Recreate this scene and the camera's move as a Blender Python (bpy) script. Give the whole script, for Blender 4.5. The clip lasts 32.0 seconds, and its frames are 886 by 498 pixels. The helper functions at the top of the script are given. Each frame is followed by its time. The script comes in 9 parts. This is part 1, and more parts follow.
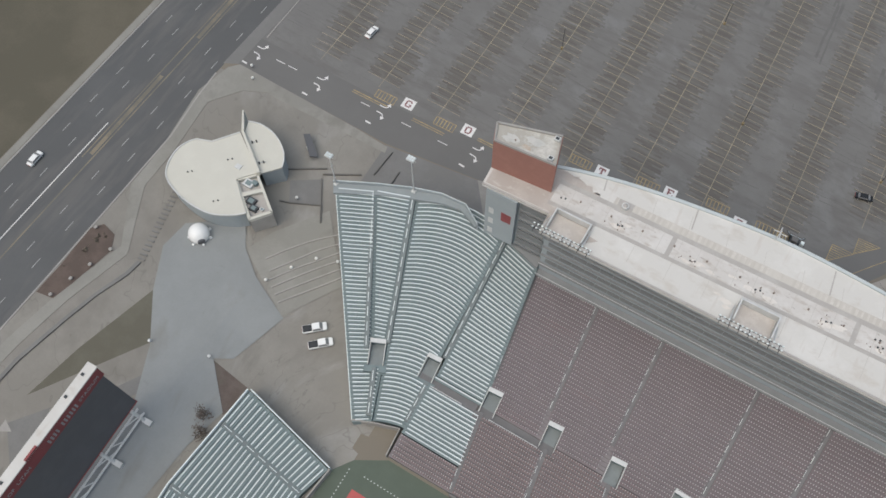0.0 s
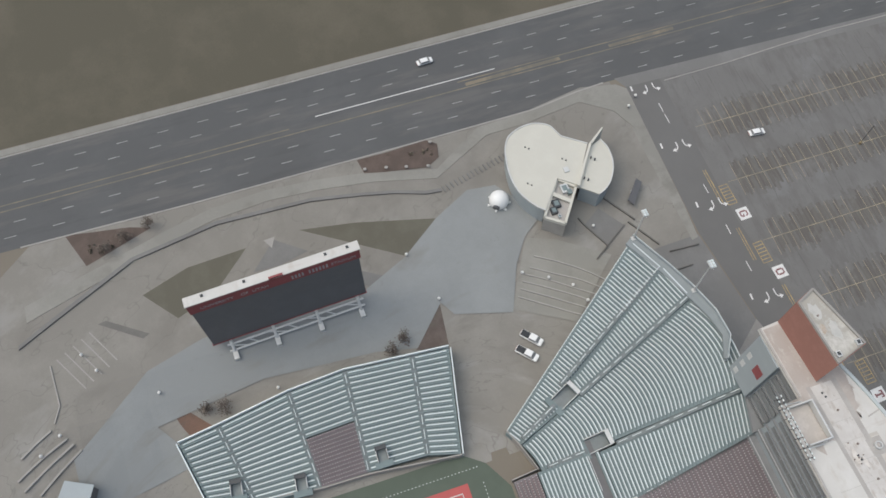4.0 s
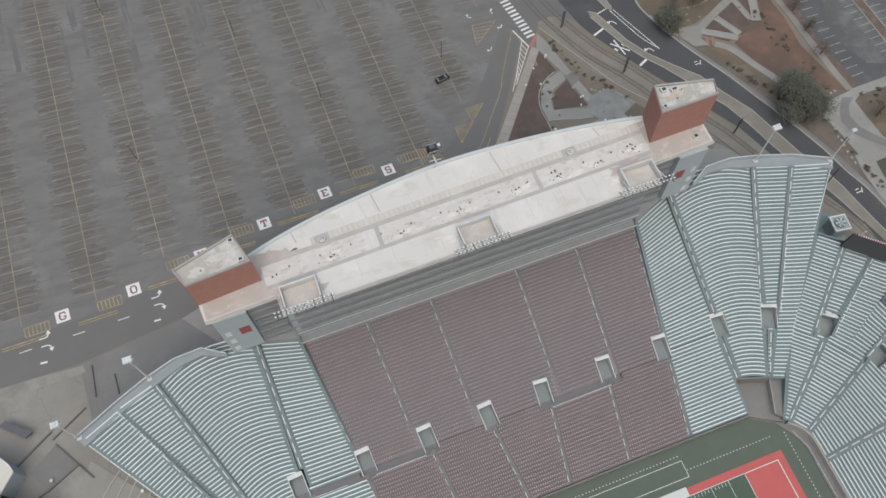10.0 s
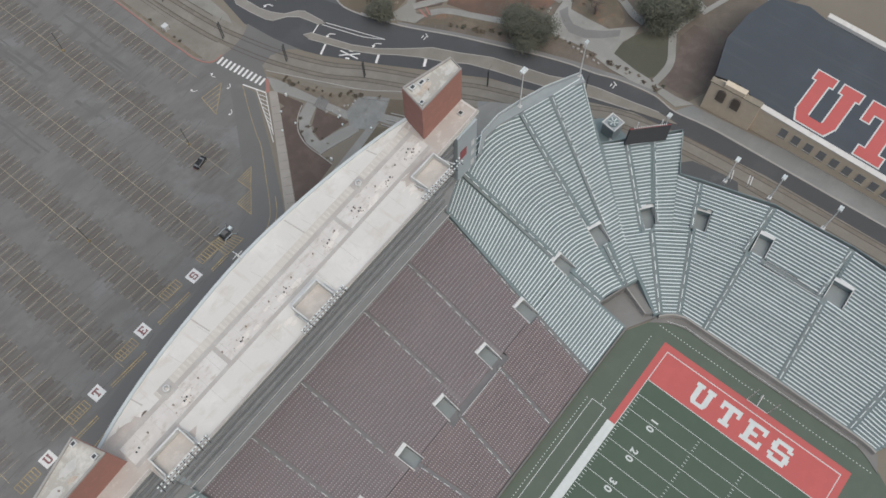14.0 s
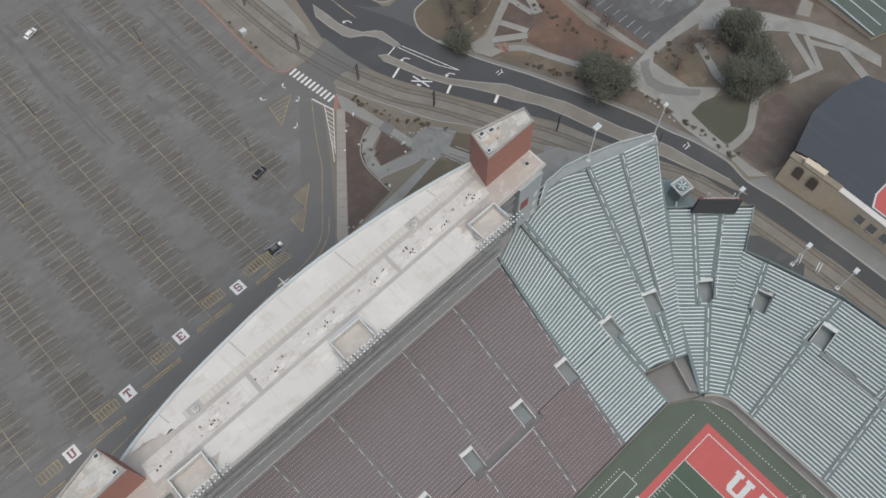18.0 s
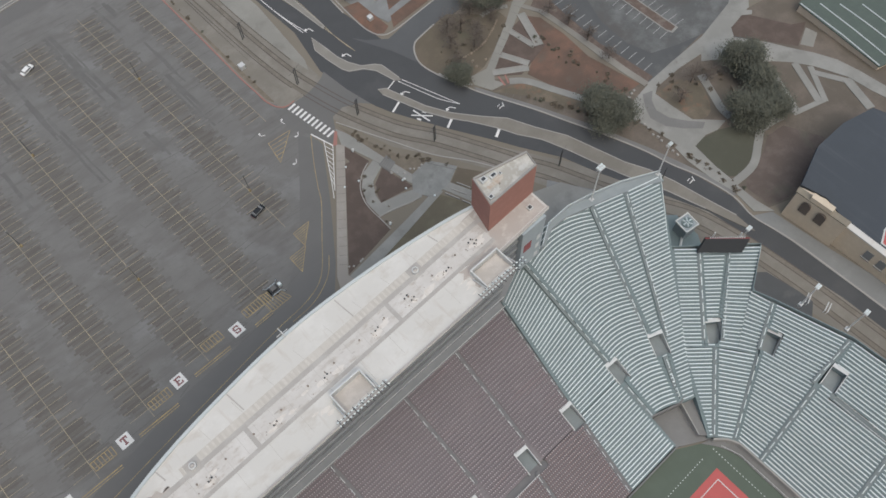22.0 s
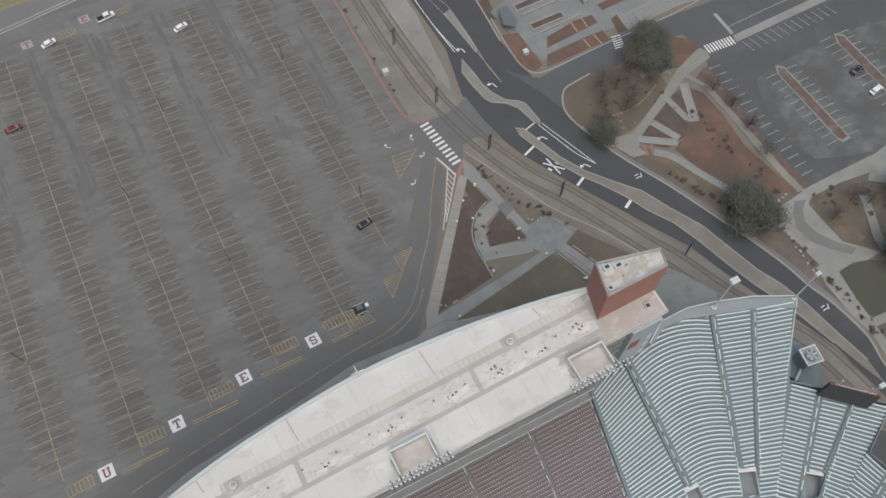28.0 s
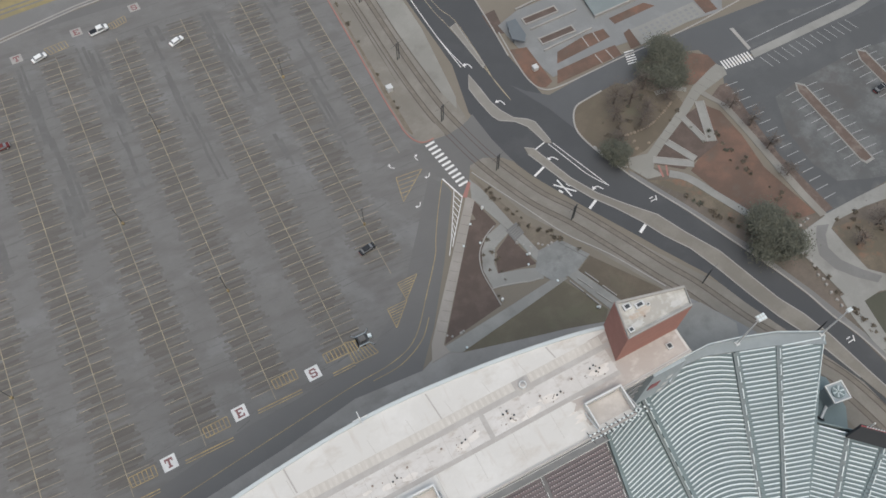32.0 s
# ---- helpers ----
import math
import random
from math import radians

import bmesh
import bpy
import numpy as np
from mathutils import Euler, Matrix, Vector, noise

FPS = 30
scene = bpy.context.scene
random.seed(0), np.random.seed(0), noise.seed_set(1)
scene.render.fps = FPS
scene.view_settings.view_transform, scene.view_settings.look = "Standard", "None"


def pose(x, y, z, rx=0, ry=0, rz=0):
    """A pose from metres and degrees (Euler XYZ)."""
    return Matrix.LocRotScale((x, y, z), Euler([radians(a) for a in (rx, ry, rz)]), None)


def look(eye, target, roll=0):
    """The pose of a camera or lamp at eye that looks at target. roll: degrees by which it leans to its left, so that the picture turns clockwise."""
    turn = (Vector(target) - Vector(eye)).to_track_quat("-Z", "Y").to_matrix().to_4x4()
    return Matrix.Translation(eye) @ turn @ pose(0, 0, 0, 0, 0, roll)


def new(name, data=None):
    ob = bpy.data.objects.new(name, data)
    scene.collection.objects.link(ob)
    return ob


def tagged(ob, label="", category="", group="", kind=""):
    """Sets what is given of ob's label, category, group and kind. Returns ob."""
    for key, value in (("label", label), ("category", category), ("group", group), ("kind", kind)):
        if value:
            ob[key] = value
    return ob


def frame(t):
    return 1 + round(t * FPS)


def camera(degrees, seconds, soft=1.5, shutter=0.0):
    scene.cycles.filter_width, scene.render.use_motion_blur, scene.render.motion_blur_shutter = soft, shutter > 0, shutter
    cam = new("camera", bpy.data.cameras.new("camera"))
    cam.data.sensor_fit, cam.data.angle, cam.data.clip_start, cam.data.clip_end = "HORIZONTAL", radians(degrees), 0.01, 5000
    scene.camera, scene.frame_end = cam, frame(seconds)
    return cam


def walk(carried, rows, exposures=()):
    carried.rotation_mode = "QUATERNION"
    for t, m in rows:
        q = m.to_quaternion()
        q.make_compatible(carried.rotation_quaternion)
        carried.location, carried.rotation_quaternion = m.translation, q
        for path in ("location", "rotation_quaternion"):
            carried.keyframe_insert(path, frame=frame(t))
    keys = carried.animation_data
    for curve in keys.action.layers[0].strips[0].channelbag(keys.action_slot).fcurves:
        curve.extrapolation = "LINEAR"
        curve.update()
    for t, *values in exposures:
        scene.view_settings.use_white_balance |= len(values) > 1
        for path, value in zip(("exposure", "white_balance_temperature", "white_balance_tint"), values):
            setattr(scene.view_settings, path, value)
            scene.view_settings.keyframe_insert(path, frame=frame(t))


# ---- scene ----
cam = camera(57.46, 32.0, soft=1.6)
PATH = [
    (0, (-20.44, 10.36, 188.67), (-55.88, 66.61, 53.90), -1.64),
    (0.5, (-20.23, 10.69, 189.37), (-56.96, 66.05, 54.57), -1.93),
    (1, (-20.08, 10.87, 189.80), (-60.05, 64.14, 55.16), -1.90),
    (1.5, (-18.87, 11.70, 189.69), (-79.49, 42.71, 56.48), -0.94),
    (2, (-19.58, 11.09, 191.31), (-83.49, 33.67, 58.27), 0.06),
    (2.5, (-19.23, 10.69, 192.32), (-84.02, 32.33, 59.07), 0.30),
    (3.9, (-22.68, 8.51, 195.80), (-87.84, 29.00, 62.55), 0.30),
    (4.5, (-24.03, 7.15, 197.22), (-69.57, 58.07, 63.67), 1.11),
    (5, (-27.28, 7.85, 198.83), (-47.89, 71.73, 64.69), 0.47),
    (5.5, (-29.33, 8.70, 198.49), (-42.14, 74.31, 64.21), 0.63),
    (6, (-30.26, 9.89, 198.79), (-41.04, 75.92, 64.54), 0.45),
    (6.5, (-30.74, 10.09, 198.29), (-40.92, 76.31, 64.08), 0.46),
    (7, (-30.79, 10.56, 198.11), (-37.28, 76.86, 63.71), 0.16),
    (7.5, (-31.31, 10.51, 197.80), (-39.11, 76.73, 63.43), 0.34),
    (8, (-31.21, 10.62, 197.30), (-40.11, 76.36, 62.76), 0.20),
    (8.5, (-31.24, 11.62, 196.94), (-40.95, 77.48, 62.52), 0.03),
    (9, (-31.46, 13.29, 196.67), (-41.75, 79.14, 62.29), -0.23),
    (9.5, (-32.05, 14.89, 197.27), (-35.59, 80.89, 62.61), -0.37),
    (10, (-32.79, 17.99, 199.82), (-11.26, 77.92, 64.01), -0.96),
    (10.5, (-32.37, 19.89, 199.89), (-9.97, 79.19, 63.95), -1.15),
    (11, (-32.29, 21.62, 200.09), (-9.22, 80.61, 64.12), -1.15),
    (11.5, (-31.82, 23.32, 199.86), (-8.35, 82.05, 63.84), -1.24),
    (12, (-30.05, 24.02, 200.82), (4.49, 75.93, 64.40), -2.11),
    (12.5, (-29.29, 24.32, 200.81), (15.24, 67.05, 64.10), -2.51),
    (13, (-28.84, 25.20, 200.78), (16.69, 67.18, 64.16), -2.49),
    (13.5, (-27.71, 26.40, 200.94), (18.16, 67.76, 64.25), -2.51),
    (15.5, (-23.62, 29.67, 200.71), (23.92, 69.75, 64.21), -2.87),
    (16, (-21.83, 30.34, 200.91), (25.63, 70.11, 64.29), -3.21),
    (16.5, (-21.01, 32.12, 200.76), (20.36, 78.92, 64.38), -2.83),
    (17, (-21.16, 33.21, 200.94), (19.97, 80.86, 64.78), -2.33),
    (17.5, (-20.69, 34.47, 200.75), (20.64, 82.23, 64.69), -2.11),
    (18, (-20.06, 35.44, 200.76), (21.48, 83.32, 64.81), -2.00),
    (18.5, (-19.18, 36.25, 200.71), (22.40, 84.38, 64.86), -2.17),
    (19, (-18.54, 37.10, 200.67), (23.25, 85.39, 64.94), -2.18),
    (19.5, (-17.61, 38.02, 200.70), (24.20, 86.45, 65.03), -2.30),
    (20, (-16.95, 38.81, 200.64), (25.03, 87.44, 65.09), -2.40),
    (20.5, (-16.20, 39.37, 200.67), (25.89, 88.30, 65.26), -2.52),
    (21, (-15.46, 40.02, 200.63), (26.76, 89.21, 65.36), -2.63),
    (21.5, (-14.98, 40.84, 200.76), (27.49, 90.15, 65.61), -2.59),
    (22, (-14.32, 41.59, 200.86), (28.30, 91.08, 65.82), -2.63),
    (22.5, (-13.95, 42.65, 200.64), (27.21, 93.93, 65.82), -2.41),
    (23, (-13.20, 44.35, 200.28), (20.12, 101.61, 65.71), -1.76),
    (23.5, (-12.78, 45.52, 200.38), (20.11, 103.12, 65.85), -1.53),
    (24, (-12.03, 46.65, 200.51), (20.60, 104.49, 66.01), -1.53),
    (24.5, (-11.61, 48.05, 200.48), (20.84, 106.03, 66.01), -1.33),
    (25, (-11.24, 49.14, 199.95), (20.54, 107.71, 65.56), -1.23),
    (25.5, (-10.45, 50.38, 199.18), (19.71, 109.71, 64.76), -1.34),
    (27.5, (-8.93, 55.39, 196.45), (20.86, 115.12, 62.12), -0.98),
    (28, (-8.52, 56.41, 195.73), (21.30, 116.27, 61.47), -0.92),
    (28.5, (-8.00, 57.66, 194.92), (21.74, 117.58, 60.66), -0.94),
    (29, (-7.55, 58.87, 193.94), (22.17, 118.91, 59.74), -1.00),
    (29.5, (-7.11, 60.16, 193.46), (22.54, 120.20, 59.23), -0.93),
    (30, (-6.92, 61.57, 192.72), (22.83, 121.58, 58.51), -0.72),
    (30.5, (-6.24, 62.67, 192.07), (23.34, 122.78, 57.86), -0.94),
    (31, (-5.86, 63.95, 190.90), (23.88, 124.14, 56.76), -0.86),
    (31.5, (-5.57, 65.13, 190.22), (24.25, 125.35, 56.12), -0.81),
    (32, (-5.15, 66.27, 189.59), (24.72, 126.55, 55.53), -0.89),
]
walk(cam, [(t, look(eye, target, roll)) for t, eye, target, roll in PATH], [(0, 0.22, 6500, 6.3), (5, 0.26, 6500, 6.3), (11, 0.27, 6500, 6.3), (16, 0.2, 6500, 6.3), (22, 0.19, 6500, 6.3), (25, 0.23, 6500, 6.3), (28, 0.19, 6500, 6.3), (29, 0.19, 6500, 6.3), (31, 0.17, 6500, 6.3), (32, 0.29, 6500, 6.3)])

# ---------------------------------------------------------------- light: a thick overcast
world = bpy.data.worlds.new("overcast")
scene.world = world
world.use_nodes = True
wn = world.node_tree.nodes
sky = wn.new("ShaderNodeTexSky")
sky.sky_type = 'NISHITA'
sky.sun_disc = False
sky.sun_elevation = radians(55)
sky.sun_rotation = radians(200)
sky.air_density = 1.0
sky.dust_density = 4.5
sky.ozone_density = 0.5
wn["Background"].inputs["Strength"].default_value = 0.12
world.node_tree.links.new(sky.outputs[0], wn["Background"].inputs[0])
sun = new("sun", bpy.data.lights.new("sun", 'SUN'))
sun.data.energy = 1.2
sun.data.angle = radians(60)
sun.data.color = (1.0, 0.99, 0.98)
sun.matrix_world = look((0, 0, 400), (-20, 40, 0))


# ---------------------------------------------------------------- materials
def material(name, base, rough=0.85, metal=0.0, dark=None, scale=0.25, fine=6.0, amount=0.35, bump=0.15, stretch=(1, 1, 1), random_tone=0.0, streak=None, island_tone=0.0, crack=None):
    """A procedural surface: a base colour broken by wide blotches, by fine grain and, where asked, by streaks, by cracks and a tone for each piece."""
    m = bpy.data.materials.new(name)
    m.use_nodes = True
    n, k = m.node_tree.nodes, m.node_tree.links
    b = n["Principled BSDF"]
    b.inputs["Roughness"].default_value = rough
    b.inputs["Metallic"].default_value = metal
    b.inputs["Specular IOR Level"].default_value = 0.3
    geo = n.new("ShaderNodeNewGeometry")
    mp = n.new("ShaderNodeMapping")
    mp.inputs["Scale"].default_value = stretch
    k.new(geo.outputs["Position"], mp.inputs[0])
    dark = dark or tuple(c * 0.62 for c in base)
    wide = n.new("ShaderNodeTexNoise")
    wide.inputs["Scale"].default_value = scale
    wide.inputs["Detail"].default_value = 6
    wide.inputs["Roughness"].default_value = 0.62
    k.new(mp.outputs[0], wide.inputs["Vector"])
    ramp = n.new("ShaderNodeValToRGB")
    ramp.color_ramp.elements[0].position, ramp.color_ramp.elements[1].position = 0.36, 0.64
    k.new(wide.outputs["Fac"], ramp.inputs[0])
    grain = n.new("ShaderNodeTexNoise")
    grain.inputs["Scale"].default_value = fine
    grain.inputs["Detail"].default_value = 4
    k.new(mp.outputs[0], grain.inputs["Vector"])
    add = n.new("ShaderNodeMath")
    add.operation = 'MULTIPLY_ADD'
    add.use_clamp = True
    k.new(grain.outputs["Fac"], add.inputs[0])
    add.inputs[1].default_value = 0.7
    k.new(ramp.outputs[0], add.inputs[2])
    sub = n.new("ShaderNodeMath")
    sub.operation = 'MULTIPLY'
    k.new(add.outputs[0], sub.inputs[0])
    sub.inputs[1].default_value = amount
    mix = n.new("ShaderNodeMix")
    mix.data_type = 'RGBA'
    k.new(sub.outputs[0], mix.inputs["Factor"])
    mix.inputs["A"].default_value = (*base, 1)
    mix.inputs["B"].default_value = (*dark, 1)
    out = mix.outputs["Result"]
    for colour, sx, sy, level, strength in (streak if isinstance(streak, list) else [streak] if streak else []):
        mp2 = n.new("ShaderNodeMapping")
        mp2.inputs["Scale"].default_value = (sx, sy, 1)
        k.new(geo.outputs["Position"], mp2.inputs[0])
        st = n.new("ShaderNodeTexNoise")
        st.inputs["Scale"].default_value = 1.0
        st.inputs["Detail"].default_value = 5
        st.inputs["Roughness"].default_value = 0.6
        k.new(mp2.outputs[0], st.inputs["Vector"])
        r2 = n.new("ShaderNodeValToRGB")
        r2.color_ramp.elements[0].position, r2.color_ramp.elements[1].position = level, level + 0.14
        r2.color_ramp.elements[1].color = (strength, strength, strength, 1)
        k.new(st.outputs["Fac"], r2.inputs[0])
        m2 = n.new("ShaderNodeMix")
        m2.data_type = 'RGBA'
        k.new(r2.outputs[0], m2.inputs["Factor"])
        k.new(out, m2.inputs["A"])
        m2.inputs["B"].default_value = (*colour, 1)
        out = m2.outputs["Result"]
    for colour, sx, sy, width, strength in crack or []:
        mp4 = n.new("ShaderNodeMapping")
        mp4.inputs["Scale"].default_value = (sx, sy, 1)
        k.new(geo.outputs["Position"], mp4.inputs[0])
        cn = n.new("ShaderNodeTexNoise")
        cn.inputs["Scale"].default_value = 1.0
        cn.inputs["Detail"].default_value = 3
        cn.inputs["Roughness"].default_value = 0.55
        k.new(mp4.outputs[0], cn.inputs["Vector"])
        off = n.new("ShaderNodeMath")
        off.operation = 'SUBTRACT'
        off.inputs[1].default_value = 0.5
        k.new(cn.outputs["Fac"], off.inputs[0])
        mag = n.new("ShaderNodeMath")
        mag.operation = 'ABSOLUTE'
        k.new(off.outputs[0], mag.inputs[0])
        near = n.new("ShaderNodeMapRange")
        near.inputs["From Max"].default_value = width
        near.inputs["To Min"].default_value = strength
        near.inputs["To Max"].default_value = 0
        k.new(mag.outputs[0], near.inputs["Value"])
        m4 = n.new("ShaderNodeMix")
        m4.data_type = 'RGBA'
        k.new(near.outputs[0], m4.inputs["Factor"])
        k.new(out, m4.inputs["A"])
        m4.inputs["B"].default_value = (*colour, 1)
        out = m4.outputs["Result"]
    if random_tone or island_tone:
        info = n.new("ShaderNodeObjectInfo") if random_tone else geo
        random_tone = random_tone or island_tone
        rng = n.new("ShaderNodeMapRange")
        rng.inputs["To Min"].default_value = 1 - random_tone
        rng.inputs["To Max"].default_value = 1 + random_tone
        k.new(info.outputs["Random Per Island" if island_tone else "Random"], rng.inputs["Value"])
        m3 = n.new("ShaderNodeMix")
        m3.data_type, m3.blend_type = 'RGBA', 'MULTIPLY'
        m3.inputs["Factor"].default_value = 1
        k.new(out, m3.inputs["A"])
        k.new(rng.outputs[0], m3.inputs["B"])
        out = m3.outputs["Result"]
    k.new(out, b.inputs["Base Color"])
    if bump:
        bp = n.new("ShaderNodeBump")
        bp.inputs["Strength"].default_value = bump
        bp.inputs["Distance"].default_value = 0.05
        k.new(grain.outputs["Fac"], bp.inputs["Height"])
        k.new(bp.outputs[0], b.inputs["Normal"])
    return m


M_EARTH = material("earth", (0.19, 0.17, 0.14), dark=(0.14, 0.125, 0.1), scale=0.05, fine=2)
M_LOT = material("lot_asphalt", (0.17, 0.168, 0.163), dark=(0.145, 0.142, 0.137), scale=0.12, fine=1.6, amount=0.7, streak=[((0.13, 0.125, 0.12), 0.03, 0.25, 0.49, 0.7), ((0.205, 0.208, 0.209), 0.05, 0.075, 0.57, 0.5), ((0.095, 0.092, 0.088), 0.05, 1.3, 0.6, 0.5)], crack=[((0.11, 0.108, 0.105), 0.03, 0.3, 0.008, 0.35)])
M_LANE = material("lane_asphalt", (0.148, 0.146, 0.142), dark=(0.122, 0.12, 0.117), scale=0.05, fine=3, amount=0.5, streak=((0.15, 0.145, 0.14), 0.03, 0.3, 0.56, 0.4))
M_ROAD = material("road_asphalt", (0.074, 0.077, 0.08), dark=(0.061, 0.063, 0.066), scale=0.08, fine=3, amount=0.6, streak=((0.092, 0.093, 0.094), 0.06, 0.06, 0.55, 0.5))
M_STREET = material("street_asphalt", (0.108, 0.111, 0.113), dark=(0.086, 0.088, 0.089), scale=0.06, fine=3, amount=0.6, streak=[((0.135, 0.131, 0.127), 0.25, 0.012, 0.52, 0.6), ((0.08, 0.082, 0.083), 0.3, 0.01, 0.56, 0.6)])
M_STREETYELLOW = material("worn_street_yellow", (0.25, 0.21, 0.15), dark=(0.15, 0.138, 0.115), scale=0.15, fine=3, amount=1.0, bump=0)
M_TANLINE = material("worn_tan_paint", (0.43, 0.37, 0.245), dark=(0.22, 0.198, 0.155), scale=0.25, fine=4, amount=0.9, bump=0)
M_CONCRETE = material("concrete", (0.288, 0.288, 0.27), dark=(0.215, 0.214, 0.2), scale=0.1, fine=2.5, amount=0.8, streak=((0.18, 0.178, 0.165), 0.16, 0.16, 0.57, 0.6))
M_PLAZA = material("plaza_concrete", (0.252, 0.266, 0.266), dark=(0.205, 0.216, 0.216), scale=0.05, fine=2, amount=0.7, streak=[((0.2, 0.2, 0.19), 0.06, 0.05, 0.55, 0.7), ((0.16, 0.16, 0.155), 0.35, 0.3, 0.66, 0.6)])
M_APRON = material("apron_concrete", (0.25, 0.24, 0.217), dark=(0.196, 0.187, 0.168), scale=0.06, fine=2, amount=0.8, streak=[((0.175, 0.165, 0.148), 0.05, 0.07, 0.54, 0.65), ((0.28, 0.277, 0.262), 0.04, 0.05, 0.56, 0.6)], crack=[((0.15, 0.143, 0.128), 0.05, 0.05, 0.006, 0.6)])
M_TRACKBED = material("trackbed_concrete", (0.238, 0.224, 0.196), dark=(0.178, 0.166, 0.144), scale=0.12, fine=2, amount=0.9, streak=((0.165, 0.152, 0.13), 0.12, 0.09, 0.53, 0.6))
M_KERB = material("kerb_concrete", (0.34, 0.33, 0.31), scale=0.3, fine=4)
M_YELLOW = material("yellow_paint", (0.47, 0.36, 0.16), dark=(0.25, 0.2, 0.125), scale=0.4, fine=5, amount=0.9, bump=0)
M_WHITE = material("white_paint", (0.72, 0.72, 0.7), dark=(0.5, 0.5, 0.49), scale=0.5, fine=5, amount=0.5, bump=0)
M_REDPAINT = material("red_paint", (0.44, 0.11, 0.105), dark=(0.375, 0.095, 0.09), scale=0.3, fine=5, amount=0.5, bump=0)
M_TURF = material("turf", (0.1, 0.122, 0.098), dark=(0.085, 0.105, 0.083), scale=0.2, fine=12, amount=0.6, bump=0.3)
M_LAWN = material("winter_lawn", (0.156, 0.127, 0.096), dark=(0.112, 0.096, 0.073), scale=0.15, fine=4, amount=0.9, bump=0.4, streak=((0.125, 0.122, 0.085), 0.12, 0.12, 0.54, 0.6))
M_MULCH = material("mulch", (0.13, 0.1, 0.085), dark=(0.09, 0.07, 0.06), scale=0.25, fine=5, amount=0.9, bump=0.4)
M_REDEARTH = material("red_planting_bed", (0.188, 0.112, 0.083), dark=(0.115, 0.08, 0.063), scale=0.1, fine=4, amount=1.0, bump=0.4, streak=[((0.215, 0.118, 0.08), 0.09, 0.09, 0.55, 0.6), ((0.12, 0.098, 0.08), 0.16, 0.2, 0.56, 0.7)])
M_DECK = material("stand_deck", (0.188, 0.236, 0.241), dark=(0.157, 0.198, 0.203), scale=0.2, fine=3, amount=0.6, streak=((0.145, 0.176, 0.178), 0.3, 0.25, 0.58, 0.5))
M_BENCH = material("bench_aluminium", (0.645, 0.702, 0.705), rough=0.5, metal=0.1, dark=(0.55, 0.607, 0.61), scale=0.6, fine=5, amount=0.5, random_tone=0.08)
M_SEAT = material("maroon_seat", (0.224, 0.185, 0.196), rough=0.6, dark=(0.192, 0.163, 0.173), scale=0.2, fine=3, amount=0.6, streak=[((0.226, 0.156, 0.16), 0.04, 0.06, 0.56, 0.6), ((0.12, 0.09, 0.092), 0.25, 1.1, 0.62, 0.75)])
M_SEATLOW = material("worn_maroon_seat", (0.222, 0.165, 0.163), rough=0.6, dark=(0.18, 0.136, 0.135), scale=0.2, fine=3, amount=0.6, streak=[((0.11, 0.086, 0.083), 0.22, 1.0, 0.55, 0.85), ((0.23, 0.15, 0.14), 0.06, 0.06, 0.55, 0.5)])
# pale colour of the blocks added between chairs to imitate bright highlights
M_SPECKLE = material("seat_bracket", (0.58, 0.555, 0.56), rough=0.5, scale=0.5, fine=4, amount=0.5, bump=0)
M_RIM = material("rim_concrete", (0.262, 0.292, 0.3), dark=(0.22, 0.245, 0.25), scale=0.3, fine=3, amount=0.7)
M_REDDECK = material("seat_deck", (0.225, 0.207, 0.214), dark=(0.185, 0.17, 0.176), scale=0.15, fine=3, amount=0.6)
M_ROOF = material("roof_membrane", (0.585, 0.578, 0.555), dark=(0.5, 0.49, 0.463), scale=0.12, fine=1.5, amount=0.7, bump=0.05, streak=[((0.45, 0.42, 0.38), 0.16, 0.3, 0.54, 0.7), ((0.43, 0.385, 0.345), 0.5, 0.07, 0.59, 0.6)])
M_ROOFGREY = material("roof_walkway", (0.43, 0.415, 0.395), dark=(0.345, 0.33, 0.31), scale=0.3, fine=2, amount=0.8, bump=0.05)
M_ROOFTAN = material("roof_tan", (0.46, 0.425, 0.395), dark=(0.37, 0.335, 0.305), scale=0.2, fine=2, amount=0.8, bump=0.05, streak=((0.56, 0.54, 0.51), 0.3, 0.5, 0.55, 0.7))
M_BRICK = material("brick", (0.33, 0.172, 0.142), dark=(0.268, 0.138, 0.113), scale=0.5, fine=8, amount=0.6)
M_TANBRICK = material("tan_brick", (0.57, 0.495, 0.39), dark=(0.48, 0.41, 0.32), scale=0.5, fine=8, amount=0.6)
M_STEEL = material("painted_steel", (0.6, 0.61, 0.6), rough=0.5, metal=0.2, scale=0.6, fine=5)
M_DARKSTEEL = material("dark_steel", (0.07, 0.075, 0.08), rough=0.5, metal=0.3, scale=0.6, fine=5)
M_PANEL = material("wall_panel", (0.32, 0.36, 0.375), rough=0.6, dark=(0.27, 0.3, 0.315), scale=0.3, fine=4)
M_GLASS = material("window_glass", (0.205, 0.213, 0.217), rough=0.3, scale=0.3, fine=4, bump=0)
M_BOARD = material("matt_black_board", (0.045, 0.047, 0.05), rough=0.7, dark=(0.035, 0.037, 0.04), scale=0.4, fine=6)
M_SCREEN = material("dark_screen", (0.115, 0.118, 0.125), rough=0.4, scale=0.3, fine=8)


